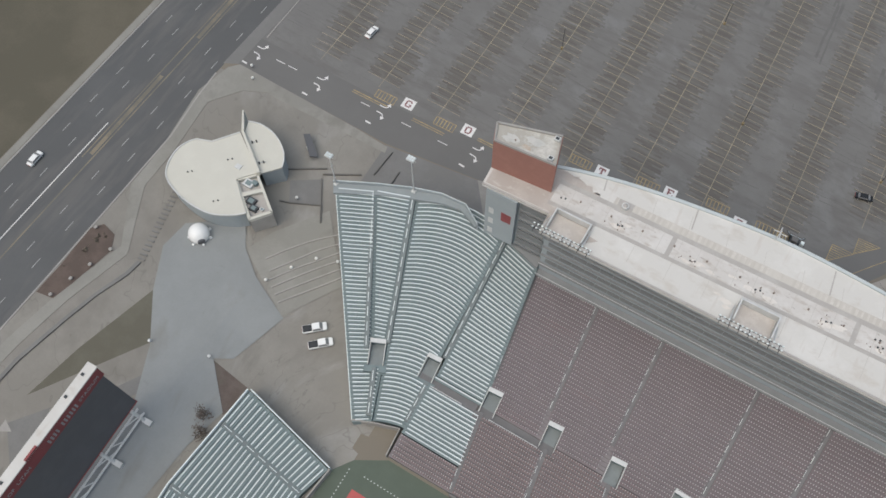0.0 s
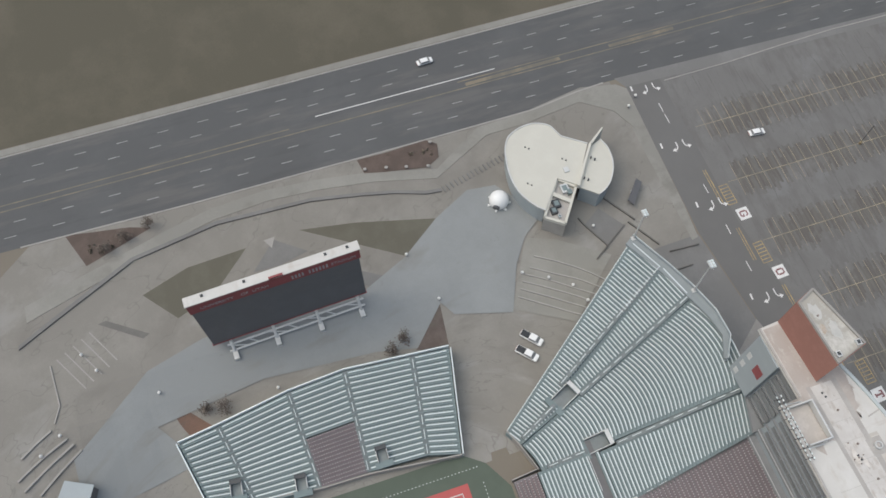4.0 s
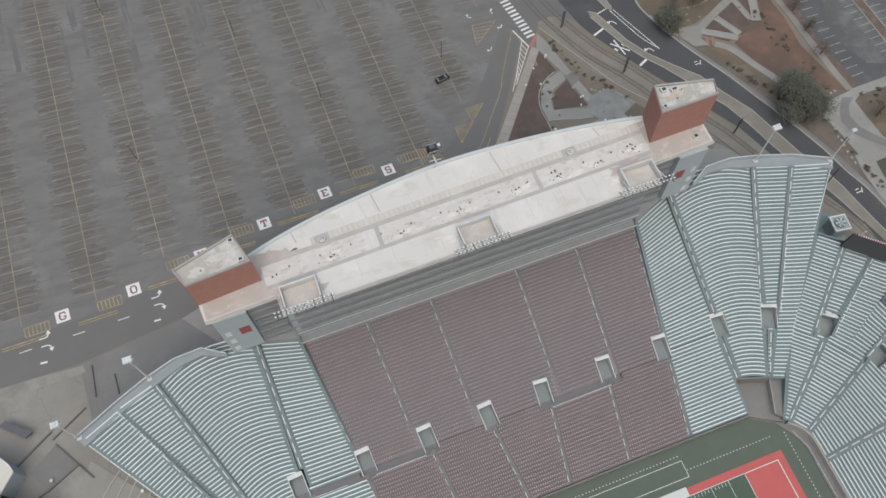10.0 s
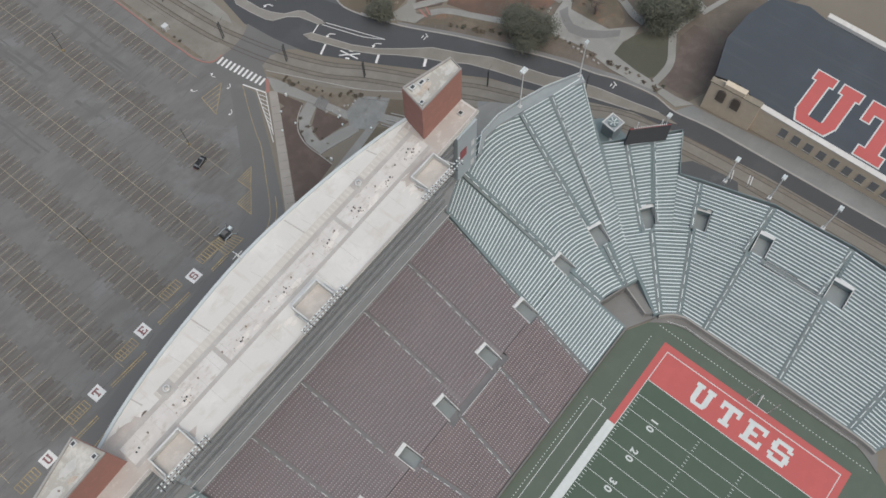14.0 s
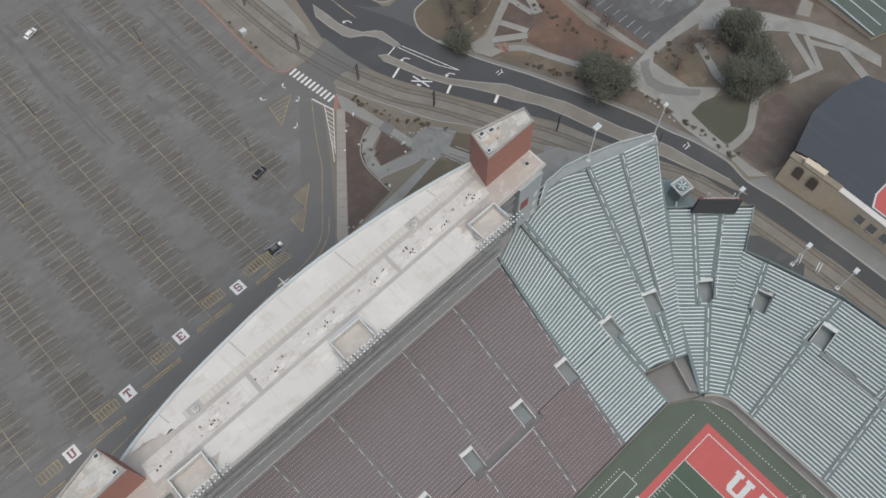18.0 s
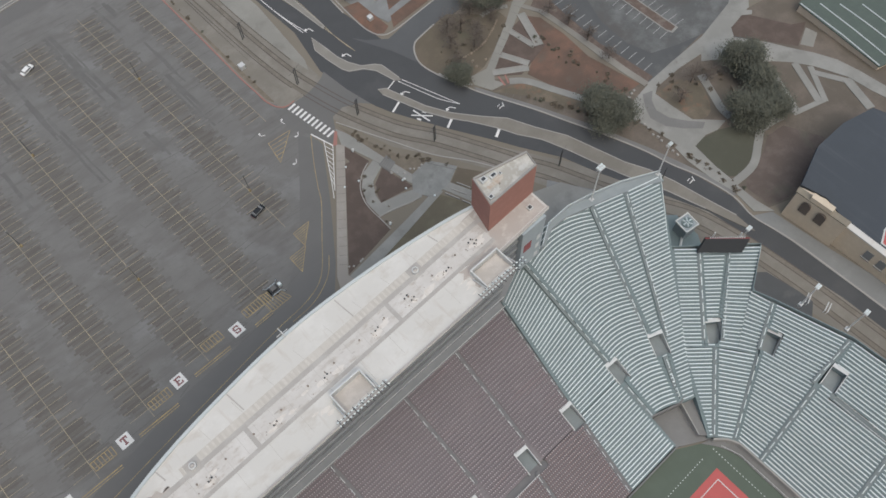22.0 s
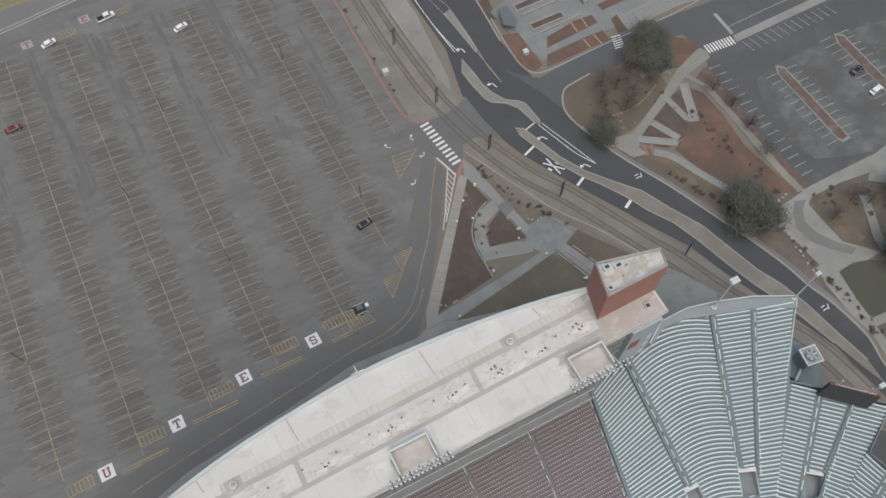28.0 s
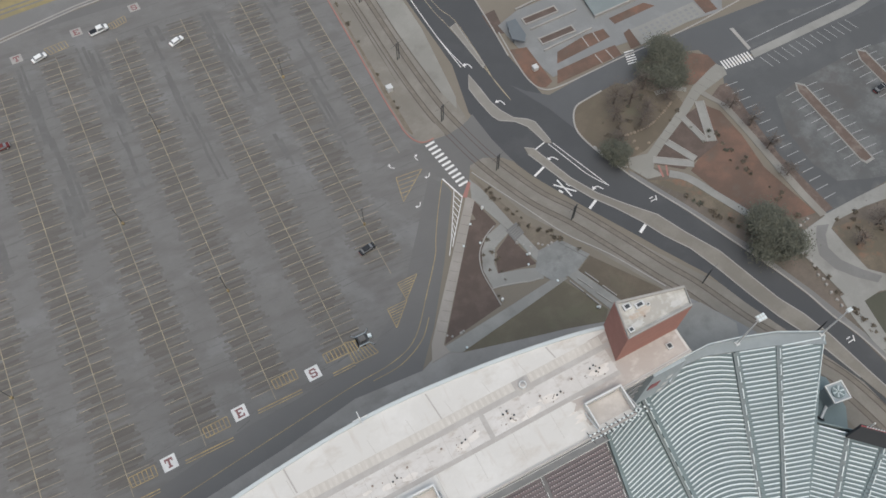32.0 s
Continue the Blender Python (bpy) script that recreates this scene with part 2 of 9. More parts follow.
M_STALL = material("stall_asphalt", (0.144, 0.137, 0.125), dark=(0.113, 0.106, 0.097), scale=0.3, fine=1.6, amount=0.85, stretch=(0.35, 1.0, 1), streak=[((0.168, 0.165, 0.161), 0.05, 0.07, 0.55, 0.8), ((0.106, 0.098, 0.091), 0.1, 0.9, 0.53, 0.6), ((0.088, 0.083, 0.078), 0.07, 1.5, 0.58, 0.5)], island_tone=0.1, crack=[((0.11, 0.108, 0.105), 0.03, 0.3, 0.008, 0.35)])
M_STALLEDGE = material("stall_edge_asphalt", (0.158, 0.153, 0.147), dark=(0.13, 0.125, 0.119), scale=0.3, fine=1.6, amount=0.8, stretch=(0.35, 1.0, 1), streak=[((0.172, 0.17, 0.167), 0.05, 0.07, 0.55, 0.8), ((0.125, 0.119, 0.113), 0.06, 0.6, 0.53, 0.6)], island_tone=0.06, crack=[((0.11, 0.108, 0.105), 0.03, 0.3, 0.008, 0.35)])
M_SEAMTAR = material("asphalt_seam", (0.105, 0.103, 0.099), dark=(0.14, 0.138, 0.134), scale=0.5, fine=4, amount=0.8, bump=0)
M_PAVE = material("pale_pavement", (0.29, 0.283, 0.266), dark=(0.225, 0.218, 0.204), scale=0.1, fine=2, amount=0.8, streak=((0.19, 0.182, 0.168), 0.08, 0.2, 0.55, 0.6))
M_REDDARK = material("dark_red_paint", (0.23, 0.115, 0.115), dark=(0.18, 0.1, 0.1), scale=1, fine=5, bump=0)
M_REDKERB = material("red_kerb_paint", (0.33, 0.155, 0.135), dark=(0.25, 0.165, 0.145), scale=0.5, fine=5, bump=0)
M_TRACKDARK = material("track_slab", (0.205, 0.187, 0.16), dark=(0.155, 0.14, 0.118), scale=0.3, fine=2, amount=0.9)
M_AISLE = material("aisle_concrete", (0.19, 0.217, 0.22), dark=(0.155, 0.18, 0.182), scale=0.5, fine=3, amount=0.6)
M_REDAISLE = material("grey_aisle", (0.165, 0.163, 0.166), dark=(0.138, 0.136, 0.138), scale=0.5, fine=3, amount=0.6)
M_ISLAND = material("island_concrete", (0.255, 0.245, 0.22), dark=(0.2, 0.19, 0.17), scale=0.15, fine=2, amount=0.8)
M_WORNPAINT = material("worn_white_paint", (0.42, 0.42, 0.415), dark=(0.27, 0.27, 0.27), scale=0.4, fine=4, amount=0.9, bump=0)
M_GRAVEL = material("gravel_bed", (0.2, 0.175, 0.14), dark=(0.14, 0.12, 0.095), scale=0.3, fine=5, amount=0.9, bump=0.4)
M_WORN = material("worn_concrete", (0.2, 0.2, 0.195), dark=(0.155, 0.153, 0.148), scale=0.1, fine=2, amount=0.8)
M_LOTB = material("campus_lot_asphalt", (0.108, 0.112, 0.114), dark=(0.08, 0.083, 0.085), scale=0.06, fine=3, amount=0.8, streak=((0.15, 0.152, 0.15), 0.09, 0.09, 0.58, 0.6))
M_ROADB = material("side_road_asphalt", (0.104, 0.108, 0.112), dark=(0.085, 0.088, 0.091), scale=0.07, fine=3, amount=0.6)
M_SIDEWALK = material("sidewalk_concrete", (0.272, 0.268, 0.245), dark=(0.21, 0.206, 0.186), scale=0.07, fine=2, amount=0.8, streak=((0.17, 0.162, 0.145), 0.12, 0.1, 0.56, 0.6))
M_WALL = material("dark_wall", (0.16, 0.155, 0.145), scale=0.3, fine=3)
M_VERGE = material("winter_verge", (0.172, 0.143, 0.122), dark=(0.118, 0.102, 0.084), scale=0.12, fine=3, amount=1.0, bump=0.4)
M_TURFB = material("pitch_turf", (0.076, 0.106, 0.08), dark=(0.065, 0.093, 0.068), scale=0.2, fine=12, amount=0.6, bump=0.3)
M_CHALK = material("field_paint", (0.55, 0.58, 0.57), dark=(0.45, 0.48, 0.47), scale=0.6, fine=5, amount=0.6, bump=0)
M_NAVY = material("navy_turf", (0.068, 0.078, 0.09), dark=(0.055, 0.063, 0.074), scale=0.1, fine=6, amount=0.7, streak=((0.088, 0.097, 0.107), 0.3, 0.02, 0.56, 0.5))
M_FOLIAGE = material("dark_foliage", (0.118, 0.122, 0.096), dark=(0.102, 0.106, 0.083), scale=0.5, fine=3, amount=1.0, bump=0)
M_TWIG = material("bare_twigs", (0.15, 0.13, 0.115), dark=(0.11, 0.093, 0.08), scale=0.5, fine=3, amount=1.0, bump=0)
M_BARK = material("bark", (0.1, 0.08, 0.065), scale=1.0, fine=6)
M_SHRUB = material("dry_shrub", (0.165, 0.142, 0.115), dark=(0.125, 0.108, 0.085), scale=0.8, fine=4, amount=1.0, bump=0)
M_CARWHITE = material("car_paint_white", (0.74, 0.75, 0.74), rough=0.25, scale=0.6, fine=2, amount=0.15, bump=0)
M_CARDARK = material("car_paint_black", (0.03, 0.032, 0.035), rough=0.25, scale=0.6, fine=2, amount=0.2, bump=0)
M_CARRED = material("car_paint_red", (0.15, 0.045, 0.042), rough=0.25, scale=0.6, fine=2, amount=0.2, bump=0)
M_TYRE = material("tyre", (0.03, 0.03, 0.03), scale=1, fine=6)
M_CREAM = material("cream_roof", (0.53, 0.525, 0.47), dark=(0.47, 0.46, 0.41), scale=0.15, fine=2, amount=0.5, bump=0.04)
M_RIB = material("ribbed_roof", (0.52, 0.5, 0.462), dark=(0.44, 0.415, 0.378), scale=0.5, fine=1.2, amount=0.9, bump=0.05, stretch=(1.2, 0.15, 1))
M_REDPANEL = material("red_panel", (0.26, 0.065, 0.068), rough=0.5, scale=0.4, fine=4)
M_BEDMIX = material("mixed_bed", (0.185, 0.15, 0.115), dark=(0.12, 0.105, 0.08), scale=0.2, fine=3, amount=1.0, bump=0.4, streak=((0.2, 0.115, 0.08), 0.2, 0.2, 0.52, 0.7))
M_LOTPALE = material("pale_lot_asphalt", (0.162, 0.166, 0.166), dark=(0.1, 0.103, 0.102), scale=0.12, fine=2, amount=1.0, streak=[((0.095, 0.092, 0.089), 0.12, 0.12, 0.48, 0.9), ((0.2, 0.205, 0.205), 0.1, 0.1, 0.58, 0.6)])
M_ROOFSTAIN = material("ponding_roof", (0.57, 0.56, 0.54), dark=(0.47, 0.45, 0.425), scale=0.25, fine=1.5, amount=0.7, bump=0.05, streak=[((0.38, 0.34, 0.3), 0.3, 0.6, 0.53, 0.75), ((0.22, 0.195, 0.17), 0.5, 1.0, 0.61, 0.8)])
M_FARGRASS = material("far_winter_grass", (0.125, 0.112, 0.085), dark=(0.09, 0.083, 0.062), scale=0.04, fine=2, amount=0.9, bump=0.3)
M_WORNPLAZA = material("campus_plaza_concrete", (0.235, 0.242, 0.24), dark=(0.18, 0.185, 0.184), scale=0.12, fine=2, amount=0.8)
M_GREENLAWN = material("forecourt_lawn", (0.132, 0.126, 0.1), dark=(0.108, 0.102, 0.08), scale=0.15, fine=4, amount=0.9, bump=0.4)
M_PARKLAWN = material("park_lawn", (0.153, 0.137, 0.099), dark=(0.118, 0.104, 0.077), scale=0.15, fine=4, amount=0.9, bump=0.4, streak=((0.13, 0.124, 0.085), 0.12, 0.12, 0.54, 0.6))
M_BOULDER = material("tan_boulder", (0.27, 0.225, 0.18), dark=(0.2, 0.165, 0.13), scale=0.6, fine=4, amount=0.9)
M_BROWNBED = material("brown_leaf_bed", (0.15, 0.122, 0.108), dark=(0.105, 0.085, 0.075), scale=0.2, fine=3, amount=1.0, bump=0.4, streak=((0.118, 0.112, 0.088), 0.12, 0.12, 0.54, 0.6))
M_TWIGBED = material("twig_litter", (0.165, 0.128, 0.108), dark=(0.115, 0.088, 0.074), scale=0.4, fine=4, amount=1.0, bump=0.5, streak=((0.19, 0.165, 0.145), 0.3, 0.3, 0.55, 0.6))
M_OLIVE = material("olive_lawn", (0.092, 0.093, 0.071), dark=(0.074, 0.075, 0.057), scale=0.12, fine=4, amount=0.9, bump=0.4)
# tan brick darkened to brown: the wall's shade put into the colour
M_GABLESHADE = material("gable_shade_brown", (0.24, 0.215, 0.17), dark=(0.19, 0.17, 0.135), scale=0.5, fine=6, amount=0.7)
M_GREENROOF = material("green_roof_sheet", (0.1, 0.125, 0.11), dark=(0.08, 0.1, 0.09), scale=0.3, fine=2, amount=0.7, bump=0.1)
M_BROWNGLASS = material("brown_window_glass", (0.13, 0.11, 0.095), rough=0.3, scale=0.3, fine=4, bump=0)
M_SHELTER = material("slate_roof", (0.13, 0.145, 0.155), rough=0.5, dark=(0.105, 0.118, 0.127), scale=0.4, fine=4)
M_TEALROOF = material("teal_metal_roof", (0.2, 0.23, 0.23), rough=0.5, dark=(0.165, 0.19, 0.19), scale=0.2, fine=3, amount=0.7)
M_RAILGREY = material("galvanised_rail", (0.62, 0.65, 0.65), rough=0.5, metal=0.1, scale=0.6, fine=5)
M_WARMPATH = material("warm_concrete", (0.335, 0.312, 0.282), dark=(0.265, 0.245, 0.22), scale=0.12, fine=2, amount=0.8)
M_PARKPLAZA = material("stained_plaza_concrete", (0.262, 0.268, 0.258), dark=(0.19, 0.194, 0.186), scale=0.18, fine=2, amount=0.9, streak=((0.14, 0.142, 0.136), 0.2, 0.25, 0.55, 0.7))
M_RAIL = material("steel_rail", (0.13, 0.11, 0.095), rough=0.5, metal=0.5, scale=0.6, fine=5)


# ---------------------------------------------------------------- shaping
def mesh(name, verts, faces):
    me = bpy.data.meshes.new(name)
    me.from_pydata([tuple(v) for v in verts], [], [tuple(f) for f in faces])
    me.update()
    return me


def part(name, data, mat, parent=None, label=""):
    """Links a bmesh or a mesh as one object, under a thing or a part where one is given."""
    if isinstance(data, bmesh.types.BMesh):
        me = bpy.data.meshes.new(name)
        data.normal_update()
        data.to_mesh(me)
        data.free()
    else:
        me = data
    if mat and not me.materials:
        me.materials.append(mat)
    ob = new(name, me)
    if parent:
        ob.parent = parent
        ob.matrix_parent_inverse = parent.matrix_basis.inverted()
    if label:
        ob["label"] = label
    return ob


def thing(name, at, label, category, group="", kind="", turn=0):
    ob = new(name)
    ob.matrix_basis = pose(*at, 0, 0, turn)
    return tagged(ob, label, category, group, kind)


def smooth(a, b, x):
    t = min(max((x - a) / (b - a), 0.0), 1.0)
    return t * t * (3 - 2 * t)


def land(x, y):
    """Height of the ground: level in the bowl, then the slope of the site."""
    x, y = min(max(x, -320), 320), min(max(y, -200), 420)
    plane = -4.19 - 0.0675 * x - 0.0378 * (y - 150) + 0.058 * max(x - 50, 0)
    d = math.hypot(max(abs(x) - 62, 0), max(abs(y) - 32, 0))
    return plane * smooth(0, 45, d)


STEP = 8.0


def draped(name, poly, mat, lift, label="", category="", kind="structure", thick=0.0, parent=None):
    """A flat shape, given by its outline, laid over the ground, with a side wall down to it where it is thick."""
    bm = bmesh.new()
    f = bm.faces.new([bm.verts.new((x, y, 0)) for x, y in poly])
    xs, ys = [p[0] for p in poly], [p[1] for p in poly]
    for lo, hi, axis in ((min(xs), max(xs), 0), (min(ys), max(ys), 1)):
        c = math.ceil(lo / STEP) * STEP
        while c < hi:
            co, no = [0, 0, 0], [0, 0, 0]
            co[axis], no[axis] = c, 1
            bmesh.ops.bisect_plane(bm, geom=bm.verts[:] + bm.edges[:] + bm.faces[:], plane_co=co, plane_no=no, dist=1e-4)
            c += STEP
    bmesh.ops.triangulate(bm, faces=bm.faces[:])
    for v in bm.verts:
        v.co.z = land(v.co.x, v.co.y) + lift
    for g in bm.faces:
        g.normal_update()
        if g.normal.z < 0:
            g.normal_flip()
    if thick:
        rim = [e for e in bm.edges if len(e.link_faces) == 1]
        got = bmesh.ops.extrude_edge_only(bm, edges=rim)
        for v in got["geom"]:
            if isinstance(v, bmesh.types.BMVert):
                v.co.z -= thick
    ob = part(name, bm, mat, parent)
    if not parent:
        tagged(ob, label, category, "", kind)
    return ob


def band(points, width, side=0.0):
    """Outline of a strip of that width along a line of points; side shifts it to the left of the line."""
    left, right = [], []
    for i, p in enumerate(points):
        a, b = points[max(i - 1, 0)], points[min(i + 1, len(points) - 1)]
        dx, dy = b[0] - a[0], b[1] - a[1]
        l = math.hypot(dx, dy) or 1
        nx, ny = -dy / l, dx / l
        left.append((p[0] + nx * (side + width / 2), p[1] + ny * (side + width / 2)))
        right.append((p[0] + nx * (side - width / 2), p[1] + ny * (side - width / 2)))
    return left + right[::-1]


def offset_line(pts, d):
    out = []
    for i, p in enumerate(pts):
        a, b = pts[max(i - 1, 0)], pts[min(i + 1, len(pts) - 1)]
        l = math.dist(a, b)
        out.append((p[0] - (b[1] - a[1]) / l * d, p[1] + (b[0] - a[0]) / l * d))
    return out


def curve(points, n=6):
    """A smooth line through the points."""
    out = []
    for i in range(len(points) - 1):
        p0, p1, p2, p3 = points[max(i - 1, 0)], points[i], points[i + 1], points[min(i + 2, len(points) - 1)]
        for j in range(n):
            t = j / n
            out.append(tuple(0.5 * (2 * b + (c - a) * t + (2 * a - 5 * b + 4 * c - d) * t * t + (3 * b - a - 3 * c + d) * t ** 3) for a, b, c, d in zip(p0, p1, p2, p3)))
    return out + [tuple(points[-1])]


def drape_rects(name, quads, mat, lift, label, category, kind="structure", parent=None):
    """Painted strips, each given by its four corners, laid on the ground as one marking."""
    v, f = [], []
    for q in quads:
        k = len(v)
        v += [(x, y, land(x, y) + lift) for x, y in q]
        f.append((k, k + 1, k + 2, k + 3))
    ob = part(name, mesh(name, v, f), mat, parent)
    return tagged(ob, label, category, "", kind)


def stripe(a, b, w):
    return band([a, b], w)


def prism(poly, z0, z1, bm=None):
    """An upright block over an outline, from z0 to z1."""
    bm = bm or bmesh.new()
    area = sum(a[0] * b[1] - b[0] * a[1] for a, b in zip(poly, poly[1:] + poly[:1]))
    if area < 0:
        poly = poly[::-1]
    lo = [bm.verts.new((x, y, z0)) for x, y in poly]
    hi = [bm.verts.new((x, y, z1)) for x, y in poly]
    bm.faces.new(hi)
    bm.faces.new(lo[::-1])
    for i in range(len(poly)):
        j = (i + 1) % len(poly)
        bm.faces.new((lo[i], lo[j], hi[j], hi[i]))
    return bm


def box(x0, x1, y0, y1, z0, z1, bm=None):
    return prism([(x0, y0), (x1, y0), (x1, y1), (x0, y1)], z0, z1, bm)


def beam(a, b, r, bm=None, sides=6, r2=None):
    """A round bar from a to b."""
    bm = bm or bmesh.new()
    a, b = Vector(a), Vector(b)
    q = (b - a).to_track_quat("Z", "Y")
    rings = []
    for p, rad in ((a, r), (b, r if r2 is None else r2)):
        rings.append([bm.verts.new(p + q @ Vector((rad * math.cos(t * math.tau / sides), rad * math.sin(t * math.tau / sides), 0))) for t in range(sides)])
    for i in range(sides):
        j = (i + 1) % sides
        bm.faces.new((rings[0][i], rings[0][j], rings[1][j], rings[1][i]))
    bm.faces.new(rings[0][::-1])
    bm.faces.new(rings[1])
    return bm


def lerp(a, b, s):
    return tuple(p + (q - p) * s for p, q in zip(a, b))


# ---------------------------------------------------------------- ground
def ground():
    lines = sorted(set([-2500, -1500, -900, -600, -440] + [i * STEP for i in range(-44, 56)] + [600, 900, 1500, 2500]))
    n = len(lines)
    verts = [(x, y, land(x, y) - 0.02) for y in lines for x in lines]
    faces = [(j * n + i, j * n + i + 1, (j + 1) * n + i + 1, (j + 1) * n + i) for j in range(n - 1) for i in range(n - 1)]
    tagged(part("ground", mesh("ground", verts, faces), M_EARTH), "bare brown-grey winter earth of the sloping campus site", "ground", kind="structure")


ground()
LOT_KERB = [(-148, 107), (-98.8, 107), (-70, 111), (-46, 119), (-20, 122.6), (0, 126.4), (18, 125.6), (26, 135), (37, 150.7), (50, 171)]
draped("parking_lot", LOT_KERB + [(49.5, 190), (49.5, 282), (-148, 282)], M_LOT, 0.02, "weathered grey asphalt car park with dark patched streaks", "car park")
draped("lane", LOT_KERB[:10] + [(46, 178), (35, 163), (22, 146), (10, 137), (-7, 133), (-26, 131.5), (-45, 127.5), (-64, 123.5), (-100, 119), (-148, 118)], M_LANE, 0.035, "darker resurfaced asphalt drive lane along the stadium", "lane")
draped("street", [(-165.9, -260), (-143, -260), (-145.4, -61), (-145.7, -20), (-146.4, 10), (-146.7, 28), (-147.6, 60), (-148.2, 78), (-150.4, 92), (-151.2, 101), (-151, 300), (-186.6, 300)], M_STREET, 0.03, "wide dark asphalt street with worn lane dashes", "street")
draped("forecourt", [(-151, 103), (-153, 60), (-153, 20), (-146, -60), (-120, -90), (-60, -70), (-60, 36), (-60, 90), (-62, 100), (-71.8, 110.4), (-79.5, 109.2), (-91, 106.4), (-98, 106)], M_APRON, 0.02, "stained tan concrete forecourt between street and stadium", "pavement")
draped("track_corridor", [(48.4, 282), (47.2, 230), (46.6, 205), (46.9, 195), (50, 189.4), (54, 183), (58, 174.4), (64.2, 154), (74.2, 137.6), (84.0, 119), (90.6, 104), (93.6, 95), (103.6, 72), (109.5, 30), (112, -80), (119, -80), (118.6, 31), (116.2, 56), (114.7, 73), (111.2, 92.8), (98.8, 112), (88.7, 129), (79.5, 146), (71.7, 160.7), (66, 176), (65.5, 190), (66, 282)], M_TRACKBED, 0.03, "tan concrete tram track bed with set rails", "tramway")
draped("campus_road", [(70, 282), (71.2, 212), (67, 193), (68.3, 180), (70.6, 169.5), (72.7, 163.7), (80.8, 147.2), (88, 134), (91.4, 127.2), (98.1, 115.2), (101.5, 104.5), (105.0, 95.6), (110, 84), (114.2, 73), (116.1, 56), (118.5, 31), (118.9, -80), (124.2, -80), (123.4, 27.2), (123.1, 50.8), (121.6, 63.2), (123.0, 71.5), (121.5, 82.6), (119.0, 90.6), (117.4, 98.4), (114.7, 107.1), (111.6, 115.7), (108.4, 124), (104.6, 134), (97, 151.3), (93.3, 165), (90.6, 183), (88.5, 207), (90.6, 233), (92, 282)], M_ROAD, 0.035, "dark asphalt campus road curving past the stadium", "road")
draped("roadside_grass", [(-172.6, -150), (-189.2, 300), (-420, 300), (-420, -150)], M_FARGRASS, 0.03, "dull brown winter grass beyond the street", "grass")
draped("planting_bed", [(53.6, 164.6), (55.6, 155.2), (50.0, 151.9), (47.3, 148.6), (45.2, 143.1), (44.6, 132.7), (26.3, 129.4)], M_MULCH, 0.05, "dark brown mulched planting bed between the park paths", "planting bed")
draped("planting_bed", [(56.8, 150.6), (59.1, 139.2), (48.5, 141.4), (50.5, 147.0)], M_MULCH, 0.05, "small mulched bed inside the curved park path", "planting bed")
draped("planting_bed", [(57.0, 172.0), (62.5, 152.8), (68.2, 142.5), (73.6, 135.5), (68.7, 134.2), (61.6, 142.6), (59.7, 153.4), (57.4, 167.8)], M_GRAVEL, 0.05, "gravel bed with small shrubs beside the tram tracks", "planting bed")
draped("lawn", [(62.5, 132.3), (68.8, 119.0), (66.4, 116.3), (56.5, 119.2), (33.8, 124.3), (29.2, 125.5)], M_PARKLAWN, 0.05, "faded olive winter lawn in the triangular park", "lawn")
draped("lawn", [(73.1, 134.7), (84.9, 117.1), (73.1, 119.0), (68.0, 132.2)], M_LAWN, 0.05, "faded winter lawn behind the brick tower", "lawn")
draped("footpath", [(52.2, 166.9), (54.0, 165.0), (26.0, 129.5), (26.5, 127.0), (21.1, 126.3), (23.3, 131.0)], M_WARMPATH, 0.16, "straight pale concrete footpath along the drive lane", "footpath", thick=0.16)
draped("footpath", [(55.8, 171.6), (57.3, 167.5), (59.6, 153.2), (61.7, 142.3), (60.6, 138.2), (59.1, 140.9), (57.4, 152.0), (53.4, 165.8)], M_CONCRETE, 0.17, "pale concrete footpath leading to a small plaza", "footpath", thick=0.16)
draped("plaza", [(61.5, 142.4), (68.4, 142.8), (73.3, 135.1), (67.6, 132.4), (63.9, 132.1), (60.0, 133.1), (57.7, 137.6)], M_PARKPLAZA, 0.18, "small grey concrete plaza where park paths meet", "plaza", thick=0.16)
draped("footpath", [(56.8, 154.6), (51.7, 153.2), (47.8, 149.5), (45.3, 144.1), (45.1, 138.0), (51.9, 136.2), (58.5, 134.4), (60.1, 137.4), (54.9, 139.6), (48.4, 141.3), (49.0, 144.5), (51.6, 148.7), (57.3, 151.2)], M_CONCRETE, 0.15, "curved pale concrete footpath round a planting bed", "footpath", thick=0.16)
draped("footpath", [(62.1, 133.5), (64.3, 131.6), (29.2, 125.5), (26.5, 127.0), (26.1, 128.9)], M_CONCRETE, 0.16, "diagonal concrete footpath between lawn and bed", "footpath", thick=0.16)
draped("footpath", [(64.6, 132.2), (67.8, 132.5), (73.5, 118.8), (69.4, 118.7)], M_CONCRETE, 0.16, "concrete footpath running towards the brick tower", "footpath", thick=0.16)
draped("pavement", [(21.5, 127.1), (26.5, 127.0), (29.2, 125.5), (56.5, 119.2), (66.4, 116.3), (73.1, 115.9), (91.3, 109.5), (75.4, 87.4), (30, 100), (19, 125.6)], M_PAVE, 0.06, "worn grey concrete pavement under the roof edge", "pavement")
draped("pavement", [(66.4, 116.3), (73.1, 115.9), (84.5, 112.2), (91.3, 109.5), (96, 100.5), (92, 92), (80, 90), (62, 101)], M_CONCRETE, 0.09, "pale concrete pavement behind the brick tower", "pavement")
draped("traffic_island", [(77.9, 226.0), (80.2, 227.0), (80.1, 207.1), (79.2, 206.2)], M_ISLAND, 0.2, "narrow concrete traffic island with a pale kerb", "traffic island", thick=0.2)
